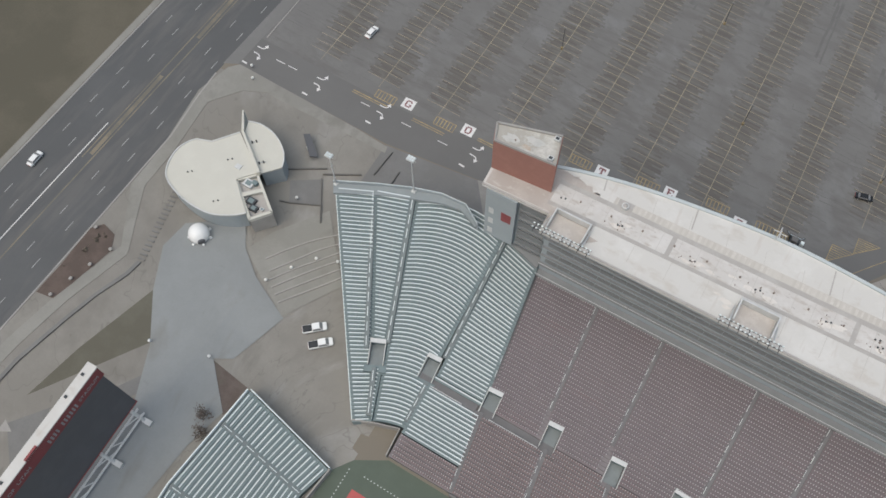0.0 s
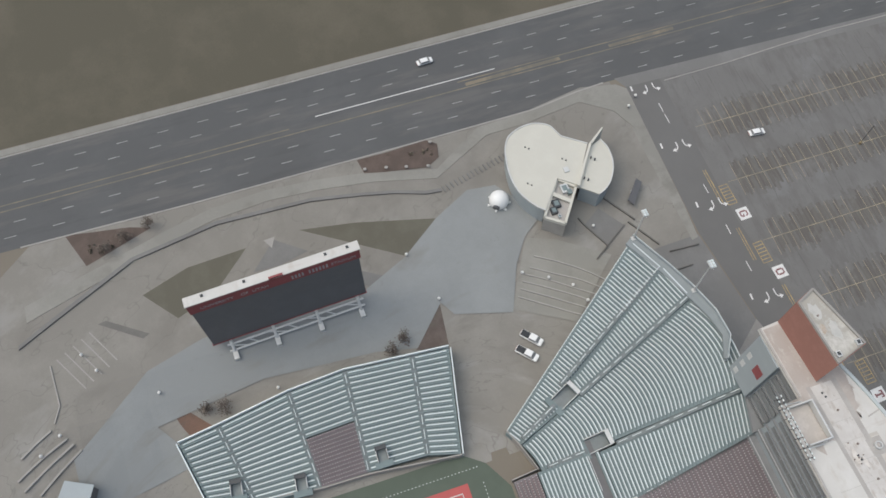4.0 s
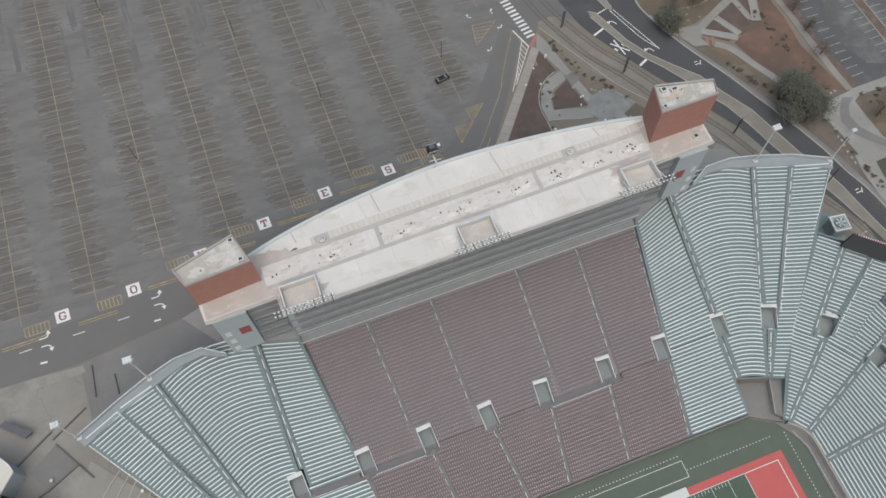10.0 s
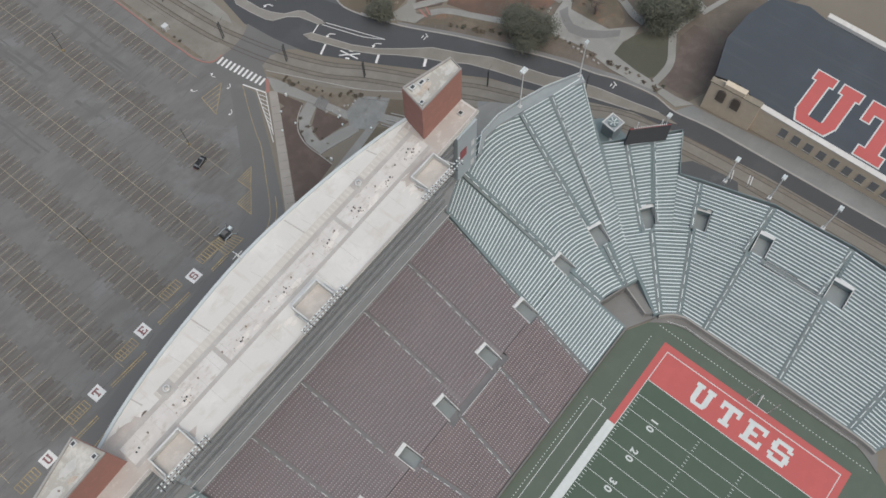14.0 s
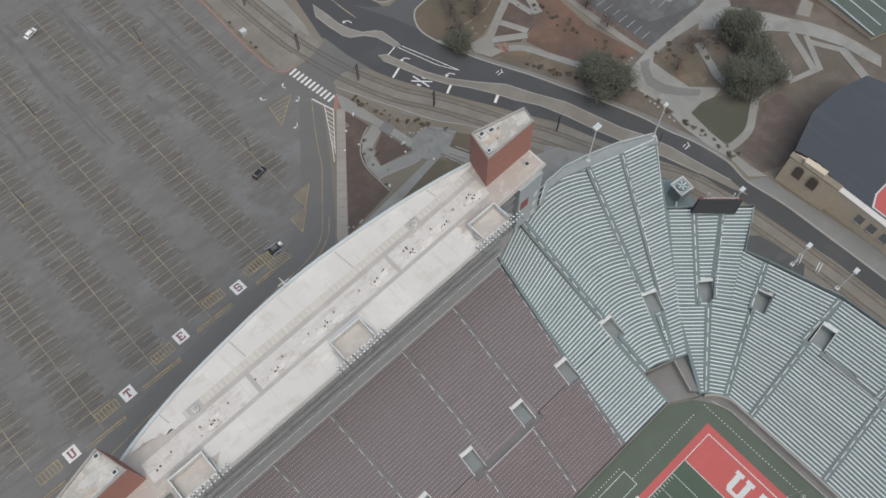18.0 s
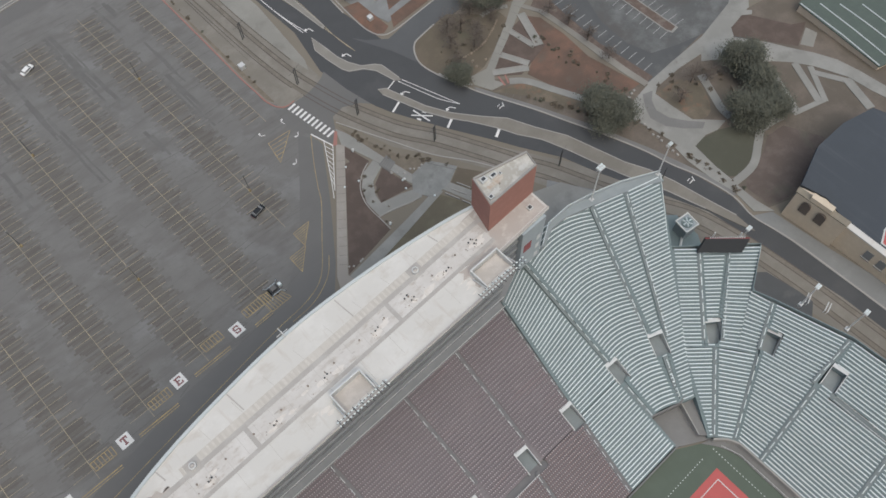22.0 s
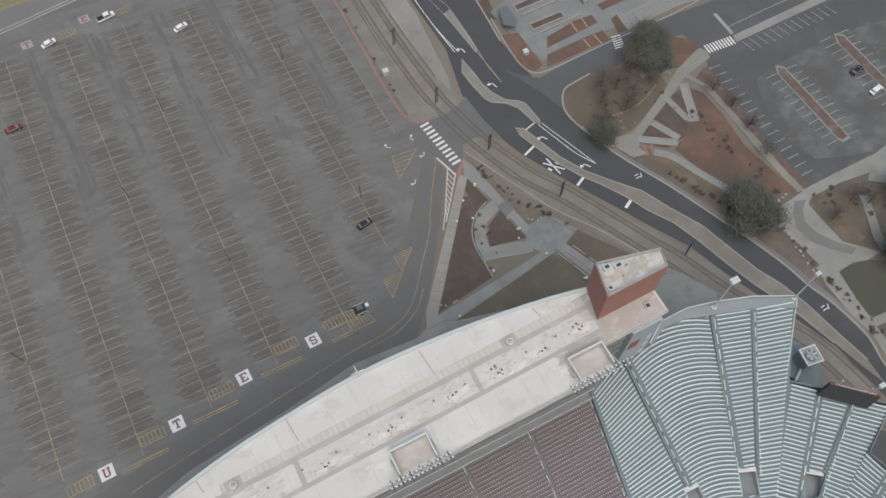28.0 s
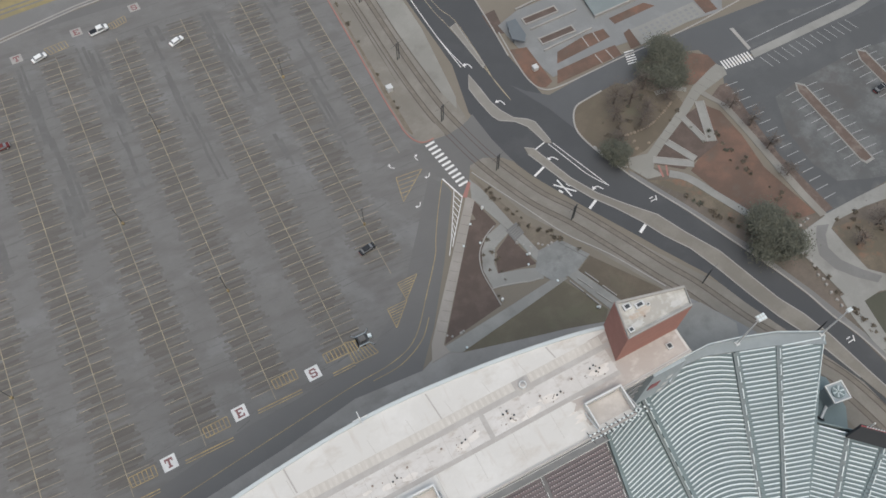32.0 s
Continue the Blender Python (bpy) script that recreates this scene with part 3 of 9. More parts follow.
draped("traffic_island", [(71.3, 201.0), (71.6, 195.2), (72.5, 188.5), (73.6, 186.1), (77.6, 183.5), (80.0, 180.1), (81.6, 172.7), (83.2, 171.6), (83.4, 172.8), (82.8, 180.6), (81.4, 182.5), (77.9, 185.0), (75.8, 189.2), (74.7, 193.5), (74.4, 199.4), (73.8, 206)], M_ISLAND, 0.2, "winding concrete traffic island in the campus road", "traffic island", thick=0.2)
draped("traffic_island", [(75.3, 173.9), (77.5, 172.4), (81.8, 158.4), (85.7, 150.7), (90.8, 143.9), (96.6, 137.0), (100.2, 128.7), (104.9, 119.6), (107.5, 110.1), (110.0, 101.0), (113.0, 94.4), (115.2, 86.5), (117.1, 75.5), (118.8, 66.9), (118.4, 60), (116.8, 64.6), (114.3, 74.3), (111.4, 85), (109.3, 91.0), (106.8, 96.9), (104.0, 105.6), (101.5, 114.9), (98.4, 124.0), (94.4, 130.6), (91.8, 136.6), (87.4, 144.4), (83.4, 150.2), (80.0, 157.0), (77.9, 163.1), (75.1, 171.4)], M_TRACKBED, 0.21, "long tan concrete median beside the turning lane", "traffic island", thick=0.2)
for outline in ([(71.3, 201.0), (71.6, 195.2), (72.5, 188.5), (73.6, 186.1), (77.6, 183.5), (80.0, 180.1), (81.6, 172.7)], [(83.4, 172.8), (82.8, 180.6), (81.4, 182.5), (77.9, 185.0), (75.8, 189.2), (74.7, 193.5), (74.4, 199.4), (73.8, 206), (71.3, 201.0)], [(75.3, 173.9), (77.5, 172.4), (81.8, 158.4), (85.7, 150.7), (90.8, 143.9), (96.6, 137.0), (100.2, 128.7), (104.9, 119.6), (107.5, 110.1), (110.0, 101.0), (113.0, 94.4), (115.2, 86.5), (117.1, 75.5), (118.8, 66.9)], [(75.1, 171.4), (77.9, 163.1), (80.0, 157.0), (83.4, 150.2), (87.4, 144.4), (91.8, 136.6), (94.4, 130.6), (98.4, 124.0), (101.5, 114.9), (104.0, 105.6), (106.8, 96.9), (109.3, 91.0), (111.4, 85), (114.3, 74.3)], [(77.9, 226.0), (80.2, 227.0), (80.1, 207.1), (79.2, 206.2), (77.9, 226.0)]):
    draped("island_kerb", band(outline, 0.3), M_KERB, 0.235, "pale kerb edging a traffic island", "kerb", thick=0.2)
draped("kerb_tip", [(48.1, 191.1), (50.4, 189.4), (53.6, 189.5), (57.0, 189.2), (56.2, 194), (54.4, 194.5), (53.0, 197.5), (52.6, 202), (50.4, 202), (50.2, 195)], M_TRACKBED, 0.16, "rounded concrete tip beside the tram crossing", "pavement", thick=0.16)
draped("tram_crossing", [(46.5, 190.9), (48.6, 189.2), (53.5, 188.9), (57.7, 188.6), (62.4, 189.5), (65.4, 190.6), (67.6, 192), (68.4, 181), (70.2, 171), (68.0, 173.8), (62.8, 176.5), (58.3, 175.8), (55.7, 171.5), (51.8, 168.0), (50.2, 170.4), (49.1, 175.4), (45.5, 181.2), (45.8, 185.6)], M_LANE, 0.055, "dark asphalt road crossing the tram tracks", "road")
draped("kerb_ramp", [(51.3, 167.2), (52.3, 166.5), (55.6, 170.4), (55.1, 171.2)], M_REDKERB, 0.19, "faded red tactile kerb ramp at the crossing", "pavement", thick=0.1)
draped("lawn", [(100.7, 180.8), (96.6, 179.9), (93.6, 176.4), (92.1, 171.4), (93.2, 164.3), (95.6, 157.4), (98.7, 155.0), (101.7, 156.5), (105.9, 156.7), (116.9, 160.7), (125.8, 165.3), (125.8, 170.5), (121.0, 173.0), (117.1, 177.7), (112.6, 181.9), (106.7, 181.5)], M_LAWN, 0.05, "rounded brown winter lawn under bare trees", "lawn")
draped("planting_bed", [(133.8, 158.5), (131.0, 162.5), (126.3, 149.2), (117.9, 147.2), (113.5, 144.8), (116.1, 134.2), (119.9, 124.8), (121, 119), (135.8, 117.2), (132.7, 136.2), (134.1, 148.3)], M_REDEARTH, 0.05, "rust-red groundcover bed between campus paths", "planting bed")
draped("planting_bed", [(138.0, 182.9), (143.6, 178.1), (143.9, 172.4), (138.4, 170.8), (132.3, 170.5), (126.4, 174.5), (127, 181)], M_REDEARTH, 0.05, "rust-red bed round a dark conifer", "planting bed")
draped("planting_bed", [(105, 152), (113, 157), (123, 162), (130, 163), (126.3, 149.2), (117.9, 147.2), (112, 146)], M_MULCH, 0.04, "brown bed inside the zigzag ramps", "planting bed")
draped("planting_bed", [(100.6, 147.7), (110.4, 143.3), (114.8, 134.2), (118.6, 124.7), (122.7, 116.1), (118.6, 112.6), (112.4, 127.3), (107.3, 138.9)], M_BEDMIX, 0.05, "mixed brown shrub bed along the campus road", "planting bed")
draped("planting_bed", [(139.7, 166.6), (142.1, 166.2), (140.4, 149.9), (139.3, 137.4), (140.6, 121.0), (140.9, 116.1), (137.6, 116.1), (137.2, 125.5), (137.0, 135.8), (136.9, 147.6), (136.8, 159.1), (135.1, 164.3)], M_TWIGBED, 0.05, "narrow brown bed beside the campus car park", "planting bed")
draped("footpath", [(140.8, 173.2), (131.9, 169.9), (124.3, 165.2), (113.2, 159.4), (105.8, 155.5), (99.8, 156.8), (98.4, 153.6), (100.9, 148.1), (105.6, 147.1), (104.4, 150.4), (106.8, 153.1), (113.0, 156.5), (123.5, 161.6), (132.5, 166.4), (140.9, 168.3), (144.1, 169.0), (145.0, 171.8), (143.6, 174.0)], M_SIDEWALK, 0.16, "broad pale concrete campus path", "footpath", thick=0.16)
for line_, wide in (([(130.4, 164.4), (124.9, 150.5)], 2.6), ([(122.4, 161.6), (123.4, 151.2)], 1.8), ([(113.1, 156.4), (116.9, 147.5)], 2.0), ([(115.6, 146.3), (106.0, 152.9)], 2.2)):
    draped("ramp_path", band(line_, wide), M_CONCRETE, 0.15 + 0.01 * wide, "straight concrete stroke of a zigzag ramp", "footpath", thick=0.15)
    for side_ in (1, -1):
        draped("ramp_kerb", band(offset_line(line_, side_ * wide * 0.5), 0.22), M_KERB, 0.32, "pale kerb of a zigzag ramp", "kerb", thick=0.3)
drape_rects("red_marking", [stripe((106.2, 150.6), (105.2, 146.6), 0.6), stripe((108.2, 149.6), (106.6, 146.4), 0.5)], M_REDKERB, 0.24, "faded red bars across the path", "marking")
draped("footpath", band(curve([(107.4, 146.8), (111.4, 142.8), (115.0, 134.5), (119.3, 124.8)], 4), 2.4), M_CONCRETE, 0.15, "narrow concrete path below the ramps", "footpath", thick=0.15)
draped("footpath", [(131.2, 168.4), (135.0, 160.6), (135.4, 149.7), (135.2, 135.2), (135.3, 124.5), (136.0, 115.6), (138.2, 115.6), (137.7, 124.3), (137.6, 135.5), (137.4, 147.2), (137.2, 159.2), (133.0, 169.2)], M_ISLAND, 0.14, "long straight concrete path beside the campus car park", "footpath", thick=0.15)
draped("footpath", band([(129.6, 169.8), (126.3, 172.3), (120.4, 173.0)], 1.6), M_CONCRETE, 0.14, "short concrete spur path", "footpath", thick=0.14)
draped("lawn_kerb", band(curve([(106.7, 181.5), (100.7, 180.8), (96.6, 179.9), (93.6, 176.4), (92.1, 171.4), (93.2, 164.3), (95.6, 157.4), (98.2, 154.2)], 3), 0.5), M_KERB, 0.17, "curved pale kerb round the lawn corner", "kerb", thick=0.17)
draped("pale_asphalt", [(151.6, 155.0), (160.2, 156.6), (186.0, 158.2), (203.3, 155.6), (218.2, 151.4), (184.3, 115.3), (167.7, 115.8), (155.8, 119.4), (148.0, 122.7), (145.6, 131.0), (146.7, 143.3)], M_LOTPALE, 0.05, "older paler asphalt of the campus car park", "car park")
for poly in ([(160.4, 156.8), (162.5, 154.8), (162.4, 123.7), (159.3, 123.4), (158.5, 125.0), (158.8, 153.8)], [(185.5, 158.5), (187.9, 156.8), (187.4, 130.0), (184.1, 129.8), (183.8, 131.9), (183.8, 154.8)]):
    draped("island", poly, M_CONCRETE, 0.2, "pale kerbed island between parking rows", "traffic island", thick=0.18)
    cx, cy = sum(p[0] for p in poly) / 6, sum(p[1] for p in poly) / 6
    draped("island_bed", [(cx + (x - cx) * 0.78, cy + (y - cy) * 0.95) for x, y in poly], M_TWIGBED, 0.24, "brown leaf-strewn strip in a parking island", "planting bed")
draped("footpath", [(156.2, 173.2), (193.1, 174.2), (203.2, 174.7), (204.0, 172.7), (195.5, 171.3), (155.6, 170.4)], M_CONCRETE, 0.16, "concrete walkway along a row of stalls", "footpath", thick=0.16)
draped("planting_bed", [(156.5, 183.4), (156.4, 174.0), (190.0, 174.2), (194.5, 175.8), (170.0, 184.9)], M_LOTB, 0.07, "dark asphalt strip above the walkway", "car park")
draped("footpath", [(156.2, 183.9), (157.4, 183.6), (157.2, 174.2), (156.0, 173.8)], M_KERB, 0.18, "pale kerb end of a planting bed", "kerb", thick=0.16)
draped("plaza", [(127.3, 113.9), (138.2, 115.4), (138.6, 112.6), (136.1, 111.2), (136.1, 104.8), (136.5, 96.9), (140.1, 93.2), (143.4, 89.6), (138.9, 89.2), (134.8, 90.5), (127.8, 90.0), (126.4, 89.9), (125.8, 94.9), (125.0, 103.8), (123.5, 110.0)], M_CONCRETE, 0.17, "pale concrete landing where campus paths meet", "plaza", thick=0.16)
draped("footpath", [(137.2, 115.6), (149.6, 115.9), (164.5, 115.8), (182.0, 118.7), (191.9, 123.6), (206.9, 126.8), (200.3, 120.5), (193.4, 119.2), (185.6, 113.0), (175.3, 111.6), (163, 110.9), (148.6, 112.6), (138.6, 112.6)], M_CONCRETE, 0.165, "broad pale walkway below the campus car park", "footpath", thick=0.16)
draped("planting_bed", [(174.7, 112.0), (181.2, 112.5), (183.3, 110.0), (189.1, 98.6), (193.3, 96.1), (183.1, 91.7), (178.1, 99.4), (172.0, 108.6)], M_MULCH, 0.08, "brown bed beside the walkway", "planting bed")
draped("lawn", [(128.4, 90.0), (133.3, 90.4), (139.1, 89.1), (143.6, 86.5), (146.8, 82.3), (145.8, 79.5), (138.0, 75.7), (132, 74.6), (129.3, 75.2), (126.8, 77.4)], M_OLIVE, 0.06, "dull olive winter lawn between pale paths", "lawn")
draped("planting_bed", [(136.4, 111.6), (145.3, 110.0), (150.0, 104.8), (145.6, 97.6), (143, 95), (140.6, 94.5), (137.1, 96.1), (136.0, 99.6)], M_BEDMIX, 0.08, "brown planting bed among campus paths", "planting bed")
draped("campus_lot", [(144.0, 171.2), (159.1, 171.4), (184.3, 172.1), (217.5, 172.2), (240.5, 172.3), (174.4, 102.7), (167.8, 116.8), (141.0, 115.1), (137.7, 115.4), (140.8, 165.8)], M_LOTB, 0.04, "grey asphalt campus car park with pale islands", "car park")
draped("side_road", [(83.2, 196.5), (86.3, 192.2), (91.8, 187.5), (120.9, 190.9), (155.7, 189.3), (187.8, 188.1), (254.2, 186.7), (232.7, 164.0), (215.0, 169.4), (182.7, 170.0), (153.8, 172.4), (144.0, 171.2), (142.3, 181.2), (132.8, 184.5), (116.9, 180.3), (103.6, 179.5), (96.9, 178.8), (92.0, 173.0), (89.1, 182.9)], M_ROADB, 0.045, "dark asphalt side road into the campus car park", "road")
draped("campus_plaza", [(91.8, 219.6), (100.8, 222.7), (123.2, 222.8), (174.1, 212.3), (158.9, 191.5), (119.0, 194.7), (96.5, 193.0), (92.8, 208.6)], M_WORNPLAZA, 0.12, "pale grey concrete plaza with planter frames", "plaza", thick=0.12)
draped("planting_bed", [(90.0, 208.9), (95.3, 207.3), (95.4, 191.6), (92.4, 190.4), (90.0, 192.2), (89.4, 196.9)], M_REDEARTH, 0.16, "rust-brown bed in the campus plaza", "planting bed")
for poly in ([(96.2, 190.0), (111.0, 190.6), (120.0, 190.7), (120.3, 195.1), (112.9, 195.2), (98.9, 194.6)], [(100.3, 197.0), (113.6, 198.1), (120.8, 198.7), (120.8, 202.6), (114.6, 203.1), (102.8, 201.1)], [(125.4, 198.0), (128.1, 198.8), (127.5, 191.3), (123.9, 191.3)], [(124.8, 205.6), (138.4, 206.2), (141.0, 203.3), (125.1, 202.6)]):
    draped("planting_bed", poly, M_REDEARTH, 0.16, "rust-brown bed in the campus plaza", "planting bed")
drape_rects("bed_divider", [stripe(a, b, 0.35) for a, b in (((112.6, 194.6), (112.8, 190.7)), ((116.6, 194.8), (116.9, 190.4)), ((112.9, 202.8), (112.7, 198.3)), ((117.0, 202.9), (116.7, 198.6)))], M_KERB, 0.2, "pale strips dividing the plaza beds", "edging")
draped("verge", [(89.2, 225.9), (94.1, 226.3), (92.4, 215.5), (89.1, 217.2)], M_MULCH, 0.05, "brown verge with low shrubs beside the road", "planting bed")
draped("campus_verge", [(97.2, 150.5), (105, 134), (114.8, 107.0), (121.2, 82.9), (123, 72.9), (147.5, 102.3), (135.2, 112.7), (119.1, 124.2), (108.5, 146.8), (101.6, 153.8)], M_VERGE, 0.03, "patchy brown winter ground between paths and road", "verge")
draped("roadside_path", [(97.7, 153.3), (98.6, 151.7), (106.4, 134), (111.2, 122.3), (113.8, 116.0), (116.6, 107.0), (119.4, 98.4), (121.2, 91.2), (123.4, 82.6), (124.8, 70.7), (123.5, 71.5), (122.0, 82.6), (119.5, 90.6), (117.9, 98.4), (115.2, 107.1), (112.1, 115.7), (108.9, 124), (105.1, 134), (97.4, 151.4)], M_WORN, 0.15, "narrow worn grey concrete footway along the campus road", "footpath", thick=0.15)
draped("plaza", [(-123.2, 40.4), (-128.8, 51.0), (-128.1, 58.9), (-116.2, 68.1), (-111.3, 61.3), (-104.4, 56.3), (-92.5, 51.0), (-96.5, 36.5), (-100.3, 34.1), (-91.1, 25.0), (-93.1, 14.8), (-94.7, -12.9), (-91.0, -39.4), (-80.9, -31.8), (-77.1, -49.0), (-78.3, -57.9), (-88.7, -58.2), (-104.2, -38.7), (-108.4, -24.5), (-109.0, 16.8), (-114.8, 29.1)], M_PLAZA, 0.24, "smooth blue-grey concrete plaza", "plaza")
draped("street_verge", [(-146.1, 25.2), (-146.2, 34.2), (-147.0, 45.2), (-144.9, 47.9), (-140.8, 47.0), (-138.6, 43.1), (-140.4, 31.5), (-141.6, 26.0)], M_MULCH, 0.16, "brown mulched street bed with small posts", "planting bed")
draped("street_verge", [(-145.6, -52.2), (-143.4, -36.4), (-141.7, -31.1), (-135.6, -48.2)], M_MULCH, 0.06, "brown mulched street bed with small trees", "planting bed")
draped("sidewalk", [(-129.0, -64.0), (-135.3, -42.5), (-139.7, -27.8), (-142.7, -15.7), (-144.1, -0.6), (-143.4, 12.9), (-141.5, 27.8), (-137.4, 45.4), (-147.0, 60.5), (-147.8, 74), (-151.4, 93.7), (-149.5, 104.5), (-134.1, 103.8), (-141.2, 100.2), (-146.8, 91.7), (-144.3, 74), (-143.8, 62), (-134.6, 44.5), (-138.4, 27.8), (-140.2, 12.9), (-140.8, -0.6), (-139.3, -15.0), (-136.4, -27.0), (-131.8, -41.5), (-124.6, -64.0)], M_SIDEWALK, 0.14, "long curving concrete street sidewalk", "sidewalk", thick=0.14)
draped("low_wall", [(-119.2, -66.4), (-123.9, -57.9), (-134.5, -37.3), (-138.6, -15.0), (-138.2, 10.3), (-135.9, 23.7), (-134.1, 32.2), (-131.6, 40.4), (-131.2, 44.4), (-130.3, 44.4), (-130.7, 40.2), (-133.3, 32.0), (-135.1, 23.5), (-137.3, 10.0), (-137.6, -15.0), (-133.6, -36.8), (-123.0, -57.5), (-118.2, -66.5)], M_WORN, 0.5, "grey curving low planter wall", "wall", thick=0.5)
for i in range(16):
    a = lerp((-130.9, 45.2), (-135.8, 64.6), i / 15)
    draped("bench_bar", band([(a[0] - 0.9, a[1] - 0.2), (a[0] + 0.9, a[1] + 0.2)], 0.4), M_WORN, 0.3, "short grey bar in a row beside the sidewalk", "barrier", kind="", thick=0.3)["group"] = "sidewalk bars"
draped("lawn", [(-130.2, 5.0), (-128.1, 19.5), (-123.2, 40.4), (-115.0, 29.6)], M_GREENLAWN, 0.06, "triangular grass patch in the forecourt", "lawn")
draped("lawn", [(-123.8, -36.4), (-128.0, -24.5), (-129.1, -9.2), (-119.1, -19.4), (-115.3, -29.2)], M_GREENLAWN, 0.06, "grass wedge beside the scoreboard", "lawn")
draped("planting_bed", [(-101.1, 33.9), (-88.7, 32.6), (-90.8, 24.5)], M_BROWNBED, 0.06, "pointed brown bed at the plaza edge", "planting bed")
draped("planting_bed", [(-97.9, -36.9), (-87.9, -27.4), (-87.1, -34.0)], M_REDEARTH, 0.06, "pointed red-brown bed at the plaza edge", "planting bed")
draped("stepped_terrace", [(-111.0, 61.2), (-108.1, 68.9), (-99.7, 81.5), (-85.1, 65.6), (-93.2, 51.2)], M_SIDEWALK, 0.2, "concrete terrace of low curved seat steps", "terrace")
draped("pavement", [(-72, 110.6), (-46, 119), (-20, 122.6), (0, 126.4), (18, 125.6), (21.5, 127.1), (60, 112), (60, 95), (-60, 95)], M_PAVE, 0.04, "worn grey pavement below the press box", "pavement")
draped("pavement", [(-98.5, 106.6), (-97.5, 84), (-72, 74), (-56, 84), (-42, 119.4), (-70, 110.8)], M_WORN, 0.028, "stained grey pavement between lane and corner stand", "pavement")
draped("pavement", [(-149.5, 104.5), (-147.3, 107.1), (-107.5, 106.8), (-97.8, 106.3), (-97.3, 104.3), (-132.4, 103.0)], M_SIDEWALK, 0.07, "pale concrete pavement along the drive lane", "pavement")


# ---------------------------------------------------------------- playing field
FIELD_EDGE = [(-53, 36), (-60, 32), (-63.6, 27), (-64, -27), (-58, -36), (58, -36), (63.6, -27), (64.4, 0), (64.2, 26), (60, 31.8), (53, 36)]
draped("field_apron", FIELD_EDGE, M_TURF, 0.05, "dark green artificial turf around the pitch", "turf")
draped("pitch", [(-45.7, -24.4), (45.7, -24.4), (45.7, 24.4), (-45.7, 24.4)], M_TURFB, 0.07, "green artificial turf football pitch", "turf")


def flat(rects, z, mat, name, parent=None, label="", category="", kind=""):
    """Painted rectangles (x0, x1, y0, y1) at one height, as one mesh."""
    v, f = [], []
    for x0, x1, y0, y1 in rects:
        k = len(v)
        v += [(x0, y0, z), (x1, y0, z), (x1, y1, z), (x0, y1, z)]
        f.append((k, k + 1, k + 2, k + 3))
    ob = part(name, mesh(name, v, f), mat, parent)
    return tagged(ob, label, category, "", kind)


for sgn in (1, -1):
    zone = draped("end_zone", [(sgn * 45.8, -26.3), (sgn * 56.8, -26.3), (sgn * 56.8, 26.3), (sgn * 45.8, 26.3)], M_REDPAINT, 0.075, "red painted end zone on the turf", "end zone")
    x0, x1 = sorted((sgn * 45.8, sgn * 54.95))
    flat([(min(sgn * 54.76, sgn * 55.0), max(sgn * 54.76, sgn * 55.0), -24.5, 24.5), (x0, min(x1, 1e9) - 0.2 if sgn > 0 else x1, 24.3, 24.5), (x0 if sgn > 0 else x0 + 0.2, x1 - 0.2 if sgn > 0 else x1, -24.5, -24.3)], 0.085, M_CHALK, "end_line", zone, "pale painted end zone border line")
    draped("sideline_border", [(sgn * 31, 24.5), (sgn * 45.8, 24.5), (sgn * 45.8, 26.3), (sgn * 31, 26.3)], M_REDPAINT, 0.075, "red painted sideline border", "sideline")
draped("sideline_border", [(-31, 24.5), (31, 24.5), (31, 26.6), (-31, 26.6)], M_CHALK, 0.075, "broad white painted sideline border", "sideline")
rects = [(x - 0.06, x + 0.06, -24.3, 24.3) for x in [4.572 * i for i in range(-9, 10)]] + [(s * 45.72 - 0.09, s * 45.72 + 0.09, -24.3, 24.3) for s in (1, -1)]
flat(rects, 0.082, M_CHALK, "yard_line", None, "thin white yard lines across the pitch", "marking", "structure")
rects = [(-45.7, 45.7, 24.32, 24.5)]
for i in range(-45, 46):
    x = i * 0.9144
    if abs(x % 4.572) > 0.2:
        rects += [(x - 0.07, x + 0.07, 5.8, 6.4), (x - 0.07, x + 0.07, -6.4, -5.8), (x - 0.07, x + 0.07, 23.4, 24.1)]
flat(rects, 0.083, M_CHALK, "hash_mark", None, "short white hash marks and sideline on the pitch", "marking", "structure")
rects = []
for i in range(-62, 63):
    rects += [(i * 0.9 - 0.16, i * 0.9 + 0.16, 29.9, 30.1)] if abs(i * 0.9) > 33 else [(i * 0.9 - 0.16, i * 0.9 + 0.16, 33.6, 33.8)]
for i in range(-33, 34):
    rects += [(59.7, 59.9, i * 0.9 - 0.16, i * 0.9 + 0.16), (-59.9, -59.7, i * 0.9 - 0.16, i * 0.9 + 0.16)]
rects += [(-33, 33, 28.4, 28.55), (-33, -32.85, 28.55, 32.4), (32.85, 33, 28.55, 32.4), (-33, 33, 32.4, 32.55)]
flat(rects, 0.066, M_CHALK, "limit_line", None, "dotted and solid white limit lines round the pitch", "marking", "structure")


def words(text, size, at, turn, mat, name, label, category):
    c = bpy.data.curves.new(name, 'FONT')
    c.body, c.size, c.align_x, c.align_y, c.offset = text, size, 'CENTER', 'CENTER', 0.03 * size
    tmp = bpy.data.objects.new("tmp", c)
    scene.collection.objects.link(tmp)
    me = bpy.data.meshes.new_from_object(tmp.evaluated_get(bpy.context.evaluated_depsgraph_get()))
    bpy.data.objects.remove(tmp)
    me.materials.clear()
    ob = part(name, me, mat)
    ob.matrix_basis = pose(*at, 0, 0, turn)
    return tagged(ob, label, category)


